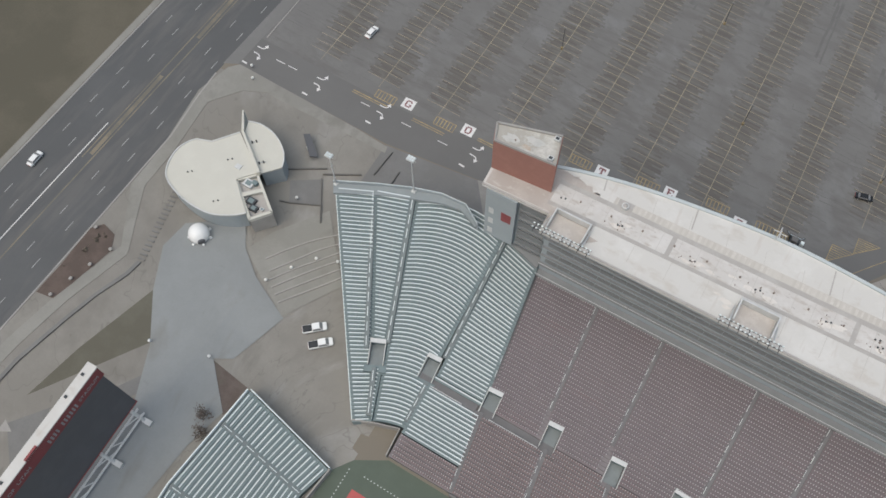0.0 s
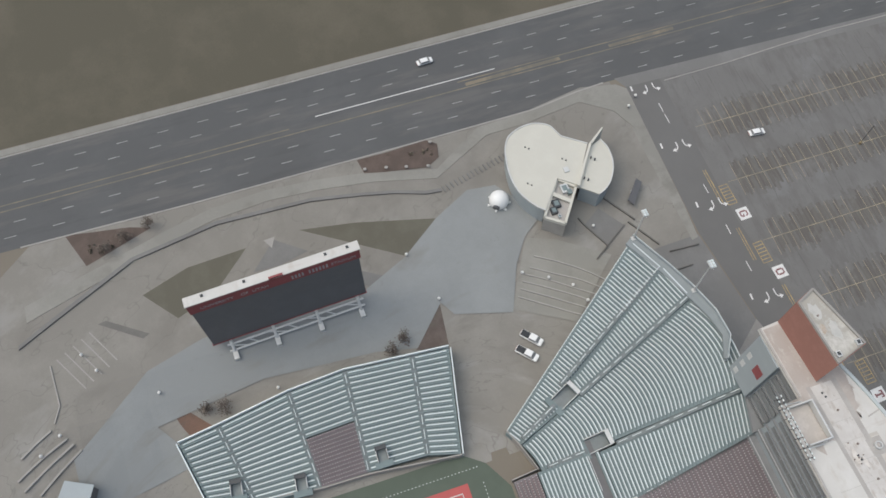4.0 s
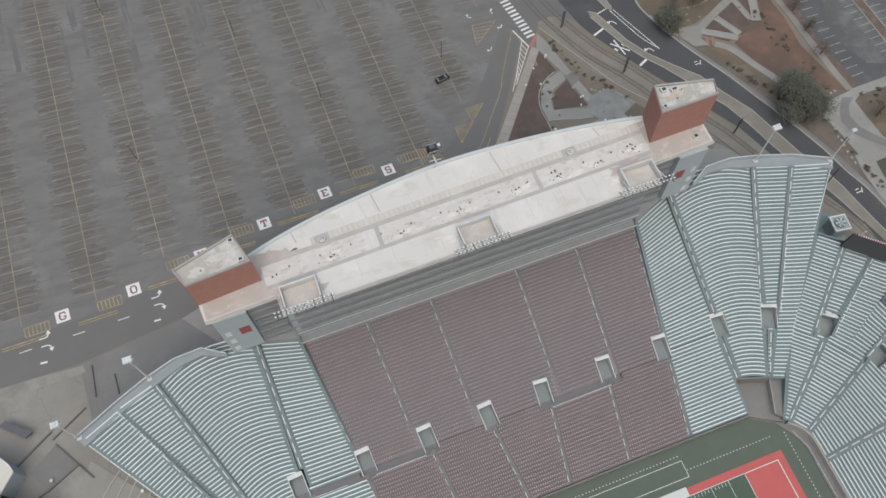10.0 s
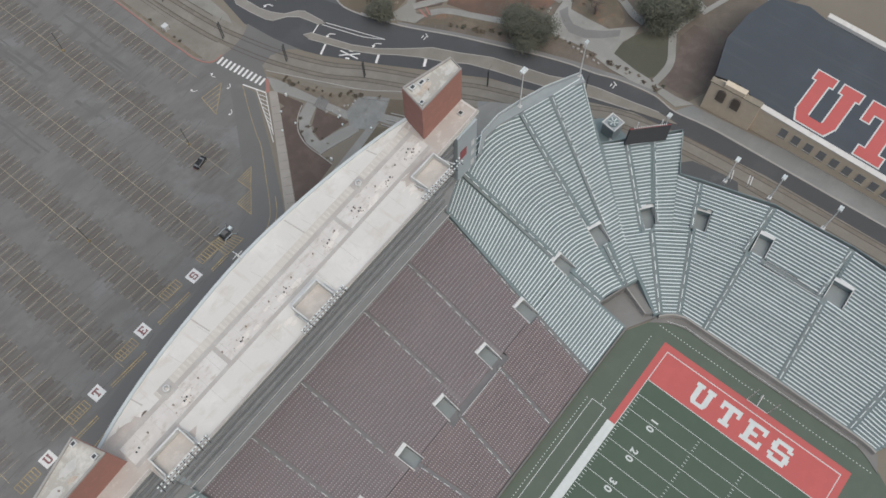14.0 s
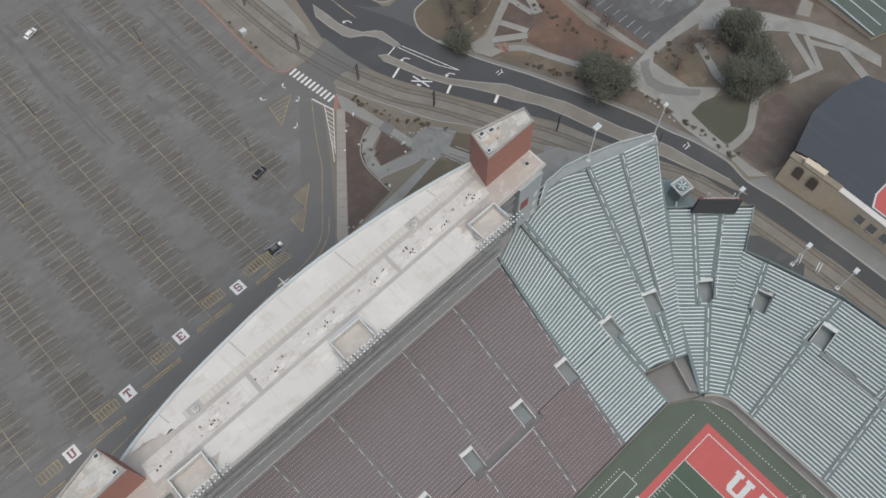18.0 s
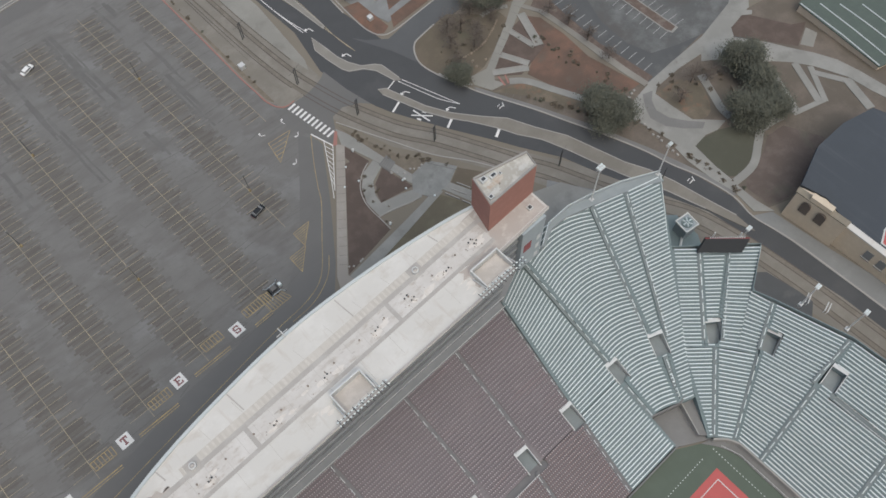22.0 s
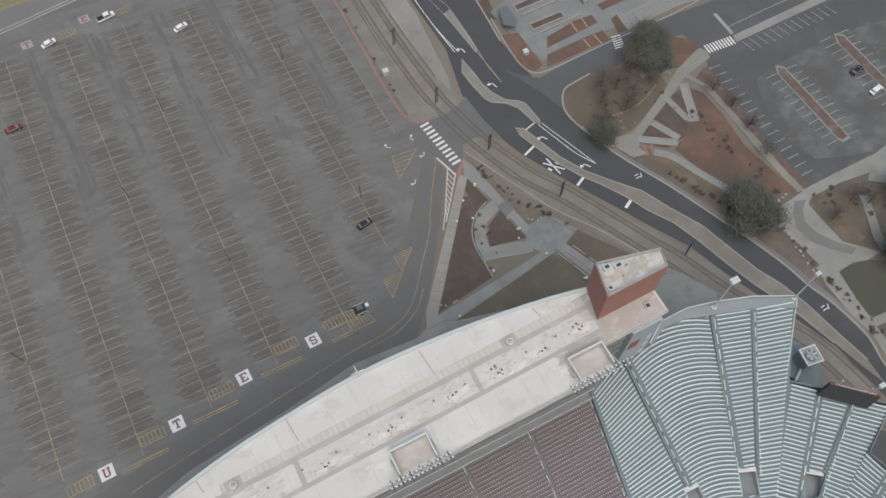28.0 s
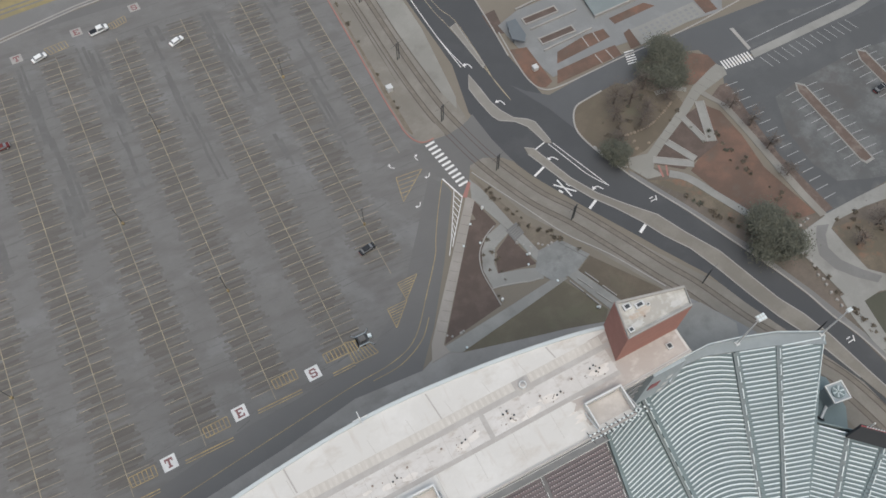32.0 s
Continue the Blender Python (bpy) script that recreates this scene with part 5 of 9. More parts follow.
M_FLOOR = material("opening_floor", (0.215, 0.24, 0.243), dark=(0.175, 0.195, 0.197), scale=0.4, fine=3, amount=0.7)


def vomitory(c, n, width, z, length=5.6, cap=M_STEEL, landing=M_DECK):
    """A stair opening in the stand: head wall with a pale cap, two side walls, a floor."""
    l = math.hypot(*n)
    turn = math.degrees(math.atan2(-n[0], n[1]))
    root = thing("vomitory", (c[0], c[1], z), "sunken grey stair opening with a pale capped head wall", "stair opening", "vomitories", turn=turn)
    w, low = width / 2, 0.3 * length

    def loc(bm):
        bm.transform(root.matrix_basis)
        return bm

    part("floor", loc(box(-w + 0.2, w - 0.2, -length - 0.8, -0.4, -low - 0.9, -low - 0.1)), M_FLOOR, root)
    part("landing", loc(box(-w - 0.9, w + 0.9, -length - 1.5, -length + 0.05, -low - 0.9, -low + 0.02)), landing, root)
    part("head_wall", loc(box(-w, w, -0.35, 0.25, -low - 0.4, 0.6)), M_DECK, root)
    part("cap", loc(box(-w - 0.05, w + 0.05, -0.75, 0.3, 0.604, 0.72)), cap, root, "pale painted canopy slab over the stair")
    for sx in (-1, 1):
        bm = bmesh.new()
        x0, x1 = (sx * w - 0.07, sx * w + 0.07)
        v = [bm.verts.new(p) for x in (x0, x1) for p in ((x, -length, -low - 0.4), (x, -0.36, -low - 0.4), (x, -0.36, 0.5), (x, -length, -low + 0.9))]
        for f in ((3, 2, 1, 0), (4, 5, 6, 7), (0, 1, 5, 4), (1, 2, 6, 5), (2, 3, 7, 6), (3, 0, 4, 7)):
            bm.faces.new([v[j] for j in f])
        part("side_wall", loc(bm), M_STEEL, root)


for c, n, w, z in PITS:
    vomitory(c, n, w, z, landing=M_REDAISLE if abs(c[0]) < 45 else M_DECK)
for c, n, w, z in SPITS:
    vomitory(c, n, w, z, 3.2, M_DARKSTEEL)


def wall_run(name, pts, thick, mat, label, category, low=None, high=0.9, kind=""):
    """An upright wall along points (x, y, z): from low, or from a fixed drop, up to z + high."""
    v, f = [], []
    flatp = [(p[0], p[1]) for p in pts]
    out = band(flatp, thick)
    n = len(pts)
    for i, (x, y) in enumerate(out):
        z = pts[i if i < n else 2 * n - 1 - i][2]
        v += [(x, y, z + low if low is not None else -7.0), (x, y, z + high)]
    for i in range(n - 1):
        a, b, c, d = i, i + 1, 2 * n - 2 - i, 2 * n - 1 - i
        f += [(a * 2, b * 2, b * 2 + 1, a * 2 + 1), (a * 2 + 1, b * 2 + 1, c * 2 + 1, d * 2 + 1), (d * 2 + 1, c * 2 + 1, c * 2, d * 2)]
    f += [(0, 1, (2 * n - 1) * 2 + 1, (2 * n - 1) * 2), ((n - 1) * 2, (n - 1) * 2 + 1, n * 2 + 1, n * 2)]
    return tagged(part(name, mesh(name, v, f), mat), label, category, "", kind)


wall_run("front_wall", [(-37, 36.3, 1.8), (37, 36.3, 1.8), (53.2, 36.2, 1.8)], 0.35, M_WORN, "grey concrete wall between stand and pitch", "wall", high=0.7, kind="structure")
wall_run("front_wall", curve([(61, 31.4, 1.6), (64.2, 27.6, 1.6), (64.9, 20, 1.6), (64.8, -20, 1.6), (64, -28, 1.6)], 4), 0.4, M_KERB, "pale concrete wall in front of the end stand", "wall", high=0.6, kind="structure")
wall_run("front_wall", [(-69.8, -31.8, 1.7), (-66.2, -6.8, 1.7), (-65.9, 5, 1.7), (-63.2, 27.2, 1.7)], 0.35, M_KERB, "pale concrete wall in front of the end stand", "wall", high=0.7, kind="structure")
wall_run("front_wall", [(-53.8, 36.3, 1.8), (-54.2, 43, 2.8), (-60.6, 41, 2.4), (-65.2, 39, 2.4)], 0.3, M_KERB, "stepped concrete wall at the stand corner", "wall", high=0.7, kind="structure")
wall_run("side_wall", [(66, 43.2, 3.2), (71.3, 51.2, 6.5), (85.4, 69.8, 14.4), (97.2, 84.4, 20.8)], 0.18, M_PANEL, "pale parapet down the stepped side of the corner stand", "wall", kind="structure")
wall_run("side_wall", [(92.7, 48.4, 12.2), (103.1, 54.6, 15.4)], 0.2, M_PANEL, "grey panel wall between two stand levels", "wall", high=0.2, kind="structure")
coping = thing("parapet_rail", (85, 70, 15), "thin pale rail along the stepped parapet", "rail")
for a, b in (((71.3, 51.2, 7.5), (85.4, 69.8, 15.4)), ((85.4, 69.8, 15.4), (97.2, 84.4, 21.8))):
    part("rail", beam(a, b, 0.09, None, 6), M_BENCH, coping)
wall_run("side_wall", [(-65.1, 39.3, 2.4), (-80.3, 60.6, 11.7), (-95.7, 82.1, 21.1)], 0.2, M_BENCH, "pale parapet down the stepped side of the corner stand", "wall", high=0.5, kind="structure")
wall_run("side_wall", [(-63.2, 27.4, 2), (-87.4, 32.3, 8)], 0.3, M_BENCH, "pale parapet at the end of the south stand", "wall", kind="structure")
wall_run("side_wall", [(-69.8, -32.3, 2), (-85, -35.5, 8)], 0.3, M_BENCH, "pale parapet at the end of the south stand", "wall", kind="structure")
wall_run("back_wall", [(p[2] - 0.4, p[3], 8.2) for p in SOUTH], 0.3, M_BENCH, "pale parapet behind the south stand", "wall", kind="structure")
wall_run("back_wall", [(86.3, 70.3, 15), (97.2, 60.8, 15.2), (103.4, 55.0, 15.4), (93.2, 48.6, 12.8), (95, 43.4, 12.8), (100.5, 24.4, 13), (102.2, 3.2, 13), (102, -5, 13), (100.5, -24.4, 13), (94.8, -43, 13)], 0.2, M_DECK, "grey parapet behind the end stand", "wall", high=0.5, kind="structure")
EAST_RIM = [(60.5, 91.0), (66, 94.2), (73, 94.2), (80, 92.4), (88, 89.7), (97.5, 84.9), (96.4, 82.6), (86.4, 87.3), (77.6, 90.3), (71, 92.5), (66, 92.8), (61, 90.6)]
WEST_RIM = [(-60.5, 89.4), (-65.5, 92.6), (-72, 92.3), (-79.3, 90.0), (-86.6, 86.9), (-96.3, 82.2), (-94.8, 79.8), (-85, 84.8), (-77.6, 87.9), (-71, 90.4), (-66, 91.2), (-61, 89)]
for m, rim in ((1, EAST_RIM), (-1, WEST_RIM)):
    deck = thing("rim_walkway", (m * 80, 91, 21), "blue-grey walkway behind the top row of the corner stand", "walkway")
    part("slab", prism(rim, 20.6, 21.4), M_RIM, deck)
    part("outer_wall", wall_run("outer_wall", [(x, y, 21.4) for x, y in rim[:6]], 0.25, M_PANEL, "", "").data, M_PANEL, deck)
    bpy.data.objects.remove([o for o in bpy.data.objects if o.name.startswith("outer_wall") and not o.parent][0])
    for a, b in zip(rim[:5], rim[1:6]):
        part("guard_rail", beam((*a, 22.5), (*b, 22.5), 0.09), M_BENCH, deck)

# ---------------------------------------------------------------- press box
M_FASCIA = material("fascia_panel", (0.265, 0.272, 0.275), dark=(0.215, 0.222, 0.226), scale=0.3, fine=3, amount=0.7)
M_BLUEWHITE = material("parapet_metal", (0.46, 0.5, 0.505), rough=0.5, dark=(0.39, 0.425, 0.43), scale=0.6, fine=5)
TOP = 41.0
ROOF_BACK = curve([(60.5, 99), (48, 103.3), (34, 105.9), (17.6, 107.7), (0, 108.4), (-17.6, 107.1), (-34, 104.8), (-48, 101.2), (-60.5, 95.8)], 5)
ROOF_FRONT = [(-60, 89.4), (-44.5, 89.9), (-44.3, 85.45), (44.3, 85.85), (44.5, 90.8), (60.5, 91.3)]
ROOF = ROOF_FRONT + ROOF_BACK
press = thing("press_box", (0, 98, 0), "long white-roofed press box above the maroon stand", "building")
part("body", prism([(-58.6, 90.6), (-44, 90.8), (-43.8, 88.8), (43.8, 88.8), (44, 91.8), (59, 92.2)] + [(x * 0.985, y - 0.8) for x, y in ROOF_BACK], 12, TOP - 0.6), M_PANEL, press)
roof = part("roof", prism(ROOF, TOP - 0.6, TOP), M_ROOF, press, "stained white membrane roof")
part("parapet", wall_run("parapet_tmp", [(x, y, TOP) for x, y in ROOF_BACK], 0.7, M_BLUEWHITE, "", "", low=0.0, high=0.35).data, M_BLUEWHITE, press, "pale blue-white parapet along the curved roof edge")
part("parapet", wall_run("parapet_tmp", [(x, y + 0.25, TOP) for x, y in ROOF_FRONT], 0.4, M_ROOFGREY, "", "", low=0.0, high=0.3).data, M_ROOFGREY, press)
for o in [o for o in bpy.data.objects if o.name.startswith("parapet_tmp")]:
    bpy.data.objects.remove(o)


def roof_patch(name, poly, mat, dz, label=""):
    bm = bmesh.new()
    bm.faces.new([bm.verts.new((x, y, TOP + dz)) for x, y in poly])
    for f in bm.faces:
        f.normal_update()
        if f.normal.z < 0:
            f.normal_flip()
    return part(name, bm, mat, roof, label)


def across(x, y):
    """The roof's lengthwise lines lean slightly."""
    return y + 0.017 * x


def lane(x0, x1, y0, y1):
    return [(x0, across(x0, y0)), (x1, across(x1, y0)), (x1, across(x1, y1)), (x0, across(x0, y1))]


roof_patch("ponding_strip", lane(-45.8, 45.8, 93.9, 98.6), M_ROOFSTAIN, 0.018, "white roof strip with dark ponding stains")
roof_patch("walkway", lane(-46, 46, 93.0, 93.9), M_ROOFGREY, 0.03, "grey walkway strip along the roof")
roof_patch("walkway", lane(-46, 47, 98.6, 99.7), M_ROOFGREY, 0.03, "grey walkway strip along the roof")
roof_patch("skylight_band", lane(-34, 46, 99.7, 101.5), M_RIB, 0.02, "beige ribbed skylight band")
M_VENT = material("rusty_vent", (0.25, 0.205, 0.175), rough=0.6, scale=0.6, fine=5)
M_SEAM = material("roof_seam", (0.47, 0.46, 0.435), dark=(0.4, 0.385, 0.36), scale=0.5, fine=3, amount=0.8, bump=0)
for i, x in enumerate(range(-42, 46, 4)):
    roof_patch("membrane_seam", [(x, across(x, 93.95)), (x + 0.08, across(x, 93.95)), (x + 0.08, across(x, 98.55)), (x, across(x, 98.55))], M_SEAM, 0.024)
    if i % 2 == 0 and abs(x) < 34:
        roof_patch("membrane_seam", [(x, 88.2), (x + 0.08, 88.2), (x + 0.08, across(x, 92.95)), (x, across(x, 92.95))], M_SEAM, 0.024)
        roof_patch("membrane_seam", [(x, across(x, 101.6)), (x + 0.08, across(x, 101.6)), (x - 0.4, 104.6), (x - 0.48, 104.6)], M_SEAM, 0.024)
for x in (-19.6, 18.4):
    roof_patch("cross_walkway", lane(x - 0.5, x + 0.5, 93.9, 98.6), M_ROOFGREY, 0.03)
for x, y0, y1 in ((-17.5, 101.6, 106.6), (11.6, 101.7, 107.4), (36.5, 102.3, 105.0), (-37, 100.9, 103.8)):
    roof_patch("seam", [(x - 0.14, y0), (x + 0.14, y0), (x + 0.14 - 0.6, y1), (x - 0.14 - 0.6, y1)], M_ROOFGREY, 0.035)
rng = random.Random(40)


def ragged(a, b, n, jitter):
    return [(lerp(a, b, (k + 1) / (n + 1))[0] + rng.gauss(0, jitter), lerp(a, b, (k + 1) / (n + 1))[1] + rng.gauss(0, jitter * 0.4)) for k in range(n)]


roof_patch("stained_area", [(35.5, 88), (44, 87.2), (44.8, 91.5), (60, 92), (60, 98.6), (48, 102.6)] + ragged((45.5, 102.4), (35, 99.3), 16, 0.7) + ragged((36.5, 99), (35, 88.4), 18, 0.9), M_ROOFTAN, 0.012, "tan stained end of the roof")
roof_patch("stained_area", [(-34.5, 88), (-44, 87.0), (-44.8, 90.6), (-59.6, 90.2), (-59.8, 95.5), (-48, 101.0)] + ragged((-46, 101.4), (-36, 99.4), 16, 0.7) + ragged((-36, 99.2), (-34.5, 88.4), 18, 0.9), M_ROOFTAN, 0.012, "tan stained end of the roof")
for x, y in ((23, 95.9), (22.1, 97.2), (12.8, 96), (-1.4, 95.5), (-15, 94.9), (42, 96.4), (41.2, 97.4), (-31, 94.9), (-44, 94.8), (33, 95.8)):
    for dx in (0, 0.9):
        part("drain", beam((x + dx, y + 0.3 * dx, TOP), (x + dx, y + 0.3 * dx, TOP + 0.2), 0.2, None, 8), M_DARKSTEEL, roof)
for x in range(-40, 44, 7):
    part("vent_cap", beam((x, across(x, 96.6), TOP), (x, across(x, 96.6), TOP + 0.35), 0.2, None, 8), M_VENT, roof)
rng = random.Random(77)
M_SCUFF = material("roof_scuff", (0.5, 0.46, 0.41), dark=(0.6, 0.575, 0.54), scale=0.6, fine=3, amount=1.0, bump=0)
for x, y in ((23, 95.9), (12.8, 96), (-1.4, 95.5), (-15, 94.9), (42, 96.4), (-31, 94.9), (33, 95.8)):
    for k in range(7):
        px, py = x + rng.gauss(0, 1.6), min(max(y + rng.gauss(0, 0.7), across(x, 94.4)), across(x, 98.1))
        part("vent_pipe", beam((px, py, TOP + 0.02), (px, py, TOP + 0.3), rng.uniform(0.06, 0.13), None, 7), M_VENT, roof)
    for k in range(3):
        px, py, r = x + rng.gauss(0, 2.4), y + rng.gauss(0, 0.5), rng.uniform(0.5, 1.2)
        roof_patch("scuff", [(px + 1.8 * r * rng.uniform(0.6, 1.1) * math.cos(math.tau * n / 12), py + 0.7 * r * rng.uniform(0.6, 1.1) * math.sin(math.tau * n / 12)) for n in range(12)], M_SCUFF, 0.02 + 0.002 * k)
for x, y in ((-39.4, 86.6), (0.8, 86.8), (40.2, 87.0)):
    for k in range(9):
        px, py = x - 5.2 + rng.gauss(0, 1.3) * (1 if k % 3 else 4), y + rng.uniform(0.6, 5.2)
        wide, tall = rng.uniform(0.5, 1.6), rng.uniform(0.15, 0.6)
        if abs(px - x) > 4.2 and abs(px) < 44:
            roof_patch("scuff", [(px + wide * rng.uniform(0.6, 1.1) * math.cos(math.tau * n / 12), py + tall * rng.uniform(0.6, 1.1) * math.sin(math.tau * n / 12)) for n in range(12)], M_SCUFF, 0.019 + 0.0015 * k)
M_RIBLIGHT = material("skylight_sheet", (0.555, 0.534, 0.497), dark=(0.475, 0.452, 0.415), scale=0.5, fine=2, amount=0.9, bump=0)
for k in range(66):
    x = -33.4 + 1.2 * k
    roof_patch("skylight_rib", lane(x, x + 0.4 + 0.25 * rng.random(), 99.85, 101.35), M_RIBLIGHT, 0.03)
for x, y in ((28.1, 100.4), (-31.5, 99.4)):
    roof_patch("fan_pad", [(x - 1.7, y - 1.6), (x + 1.7, y - 1.5), (x + 1.7, y + 1.6), (x - 1.7, y + 1.5)], M_ROOFGREY, 0.036)
    hub = part("exhaust_fan", beam((x, y, TOP), (x, y, TOP + 0.9), 0.75, None, 12), M_STEEL, roof)
    part("hood", beam((x, y, TOP + 0.9), (x, y, TOP + 1.2), 0.55, None, 12, 0.2), M_ROOFGREY, hub)
for x, y in ((-2, 107.9),):
    mast = part("antenna_mast", beam((x, y, TOP), (x, y, TOP + 4), 0.12), M_STEEL, roof)
    for a in range(4):
        part("antenna_arm", beam((x, y, TOP + 3 + 0.2 * a), (x + 1.4 * math.cos(a * 1.6), y + 1.4 * math.sin(a * 1.6), TOP + 3 + 0.2 * a), 0.1), M_STEEL, mast)
# front of the press box, floor by floor
FLOORS = [17.6, 21.6, 25.6, 29.6, 33.6, 37.2]
for i, z in enumerate(FLOORS):
    proud = 1.9 if i == 0 else (0.9 if i == 1 else 0.4)
    part("ledge", box(-43.8, 43.8, 88.8 - proud, 88.78, z - 0.45, z), M_FASCIA, press)
    if i:
        for k in range(28):
            x = -42.6 + k * 3.1
            part("window", box(x, x + 3.02, 88.6, 88.78, z + 0.9, z + 2.3), M_GLASS, press)
for z in (18.6, 22.4):
    part("guard_rail", beam((-43.8, 88.8 - (1.95 if z < 20 else 1.0), z), (43.8, 88.8 - (1.95 if z < 20 else 1.0), z), 0.08), M_STEEL, press)
for k in range(10):
    x = -40 + k * 8.9
    part("column", box(x - 0.3, x + 0.3, 86.9, 87.5, 15.5, 17.15), M_KERB, press)
for m, y in ((1, 91.8), (-1, 90.6)):
    x0, x1 = sorted((m * 51.5, m * 58.8))
    part("stair_wall", box(x0, x1, y - 1.3, y - 0.02, 20.6, TOP - 0.7), M_PANEL, press, "blue-grey panelled stair wall")
    part("emblem", box(m * 53.6 - 1.2, m * 53.6 + 1.2, y - 1.4, y - 1.31, 30, 33.5), M_REDPANEL, press, "plain red emblem shape")
    for z in (22, 26.5, 31):
        part("pale_panel", box(m * 57.3 - 0.6, m * 57.3 + 0.6, y - 1.36, y - 1.31, z, z + 2.2), M_STEEL, press)
    a, b = sorted((m * 44.6, m * 51))
    for z in FLOORS:
        part("window_band", box(a, b, y - 0.3, y - 0.03, z + 0.3, z + 2.0), M_GLASS, press)
        part("ledge", box(a, b, y - 0.6, y - 0.31, z - 0.4, z), M_FASCIA, press)


for m, k in ((1, 0), (-1, -1.4)):
    part("shelf", prism([(m * 43.9, 87.9), (m * 54.2, 92.4 + k), (m * 61, 90.9 + k), (m * 61, 93 + k), (m * 43.9, 92 + k)], 18.0, 19.4), M_FASCIA, press)

# ---------------------------------------------------------------- roof platforms with floodlights
M_PITFLOOR = material("platform_floor", (0.5, 0.472, 0.44), dark=(0.4, 0.37, 0.34), scale=0.4, fine=3, amount=0.9, bump=0.05)
LAMP = box(-0.2, 0.2, -0.15, 0.15, -0.2, 0.2)
bmesh.ops.bevel(LAMP, geom=LAMP.edges[:], offset=0.06, segments=1, affect='EDGES')
lamp_mesh = bpy.data.meshes.new("lamp")
LAMP.to_mesh(lamp_mesh)
LAMP.free()
lamp_mesh.materials.append(M_BENCH)
for x, y in ((-39.4, 86.6), (0.8, 86.8), (40.2, 87.0)):
    plat = thing("floodlight_platform", (x, y, TOP), "white framed roof platform with a floodlight rack", "floodlight platform", "roof platforms")
    part("pit_floor", box(x - 3.6, x + 3.6, y + 0.3, y + 4.3, TOP + 0.02, TOP + 0.1), M_PITFLOOR, plat)
    for bx in ((x - 4.0, x - 3.72, y - 0.2, y + 4.8), (x + 3.72, x + 4.0, y - 0.2, y + 4.8), (x - 3.7, x + 3.7, y + 4.45, y + 4.8)):
        part("frame_beam", box(*bx, TOP + 0.05, TOP + 1.9), M_STEEL, plat)
    for sx in (-1, 1):
        part("strut", beam((x + sx * 4.4, y + 3.4, TOP + 0.1), (x + sx * 4.4, y - 0.8, TOP + 2.2), 0.16), M_STEEL, plat)
    for r in range(2):
        yy, zz = y - 0.9 - 0.85 * r, TOP + 2.2 - 0.15 * r
        part("rack_bar", beam((x - 6.6, yy, zz - 0.3), (x + 6.6, yy, zz - 0.3), 0.07), M_DARKSTEEL, plat)
        for k in range(15):
            ob = part("lamp", lamp_mesh, None, plat)
            ob.matrix_basis = pose(x - 6.3 + 0.9 * k, yy, zz, 25, 0, 0)
            ob.matrix_parent_inverse = plat.matrix_basis.inverted()
    for k in range(7):
        part("bracket", beam((x - 6 + 2 * k, y + 0.1, TOP + 0.2), (x - 6 + 2 * k, y - 2.4, TOP + 1.5), 0.07), M_DARKSTEEL, plat)


def tower(corners, top, label, units, stains):
    c = [sum(p[k] for p in corners) / 4 for k in (0, 1)]
    inner = [(x + (c[0] - x) * 0.035, y + (c[1] - y) * 0.07) for x, y in corners]
    root = thing("tower", (c[0], c[1], TOP), label, "tower", "brick towers")
    part("wall", prism(corners, 14, top), M_BRICK, root, "red brick walls")
    deck = part("roof", prism(inner, top + 0.004, top + 0.1), M_ROOFW, root, "pale water-stained flat roof")
    run = wall_run("coping_tmp", [(x, y, top) for x, y in inner + inner[:1]], 0.45, M_KERB, "", "", low=0.0, high=0.55)
    part("coping", run.data, M_ROOFGREY, root)
    bpy.data.objects.remove(run)
    # u runs along the roof from the first corner, v across it
    def at(u, v):
        return lerp(lerp(inner[0], inner[3], u), lerp(inner[1], inner[2], u), v)
    for u, v, w, d, h in units:
        x, y = at(u, v)
        unit = part("roof_unit", box(x - w, x + w, y - d, y + d, top + 0.1, top + 0.1 + h), M_STEEL, root)
        part("grille", box(x - w * 0.6, x + w * 0.6, y - d * 0.6, y + d * 0.6, top + 0.104 + h, top + 0.16 + h), M_DARKSTEEL, unit)
    for k, (u, v, r, paint) in enumerate(stains):
        x, y = at(u, v)
        rnd_ = random.Random(k + 5)
        bm = bmesh.new()
        ring = [(r * rnd_.uniform(0.6, 1.15), math.tau * n / 14) for n in range(14)]
        bm.faces.new([bm.verts.new((x + d * math.cos(a) * 1.5, y + d * math.sin(a) * 0.8, top + 0.108 + 0.003 * k)) for d, a in ring])
        part("stain", bm, paint, deck)
    x, y = at(0.32, 0.62)
    part("drain", beam((x, y, top + 0.1), (x, y, top + 0.35), 0.2, None, 8), M_VENT, root)
    return root


M_ROOFW = material("stained_roof", (0.56, 0.55, 0.515), dark=(0.36, 0.345, 0.31), scale=0.3, fine=1.2, amount=1.0, bump=0.04)
M_RUST = material("rust_stain", (0.36, 0.285, 0.22), dark=(0.45, 0.41, 0.36), scale=0.5, fine=2, amount=1.0, bump=0)
M_POND = material("pond_stain", (0.37, 0.375, 0.36), dark=(0.47, 0.465, 0.44), scale=0.4, fine=2, amount=1.0, bump=0)
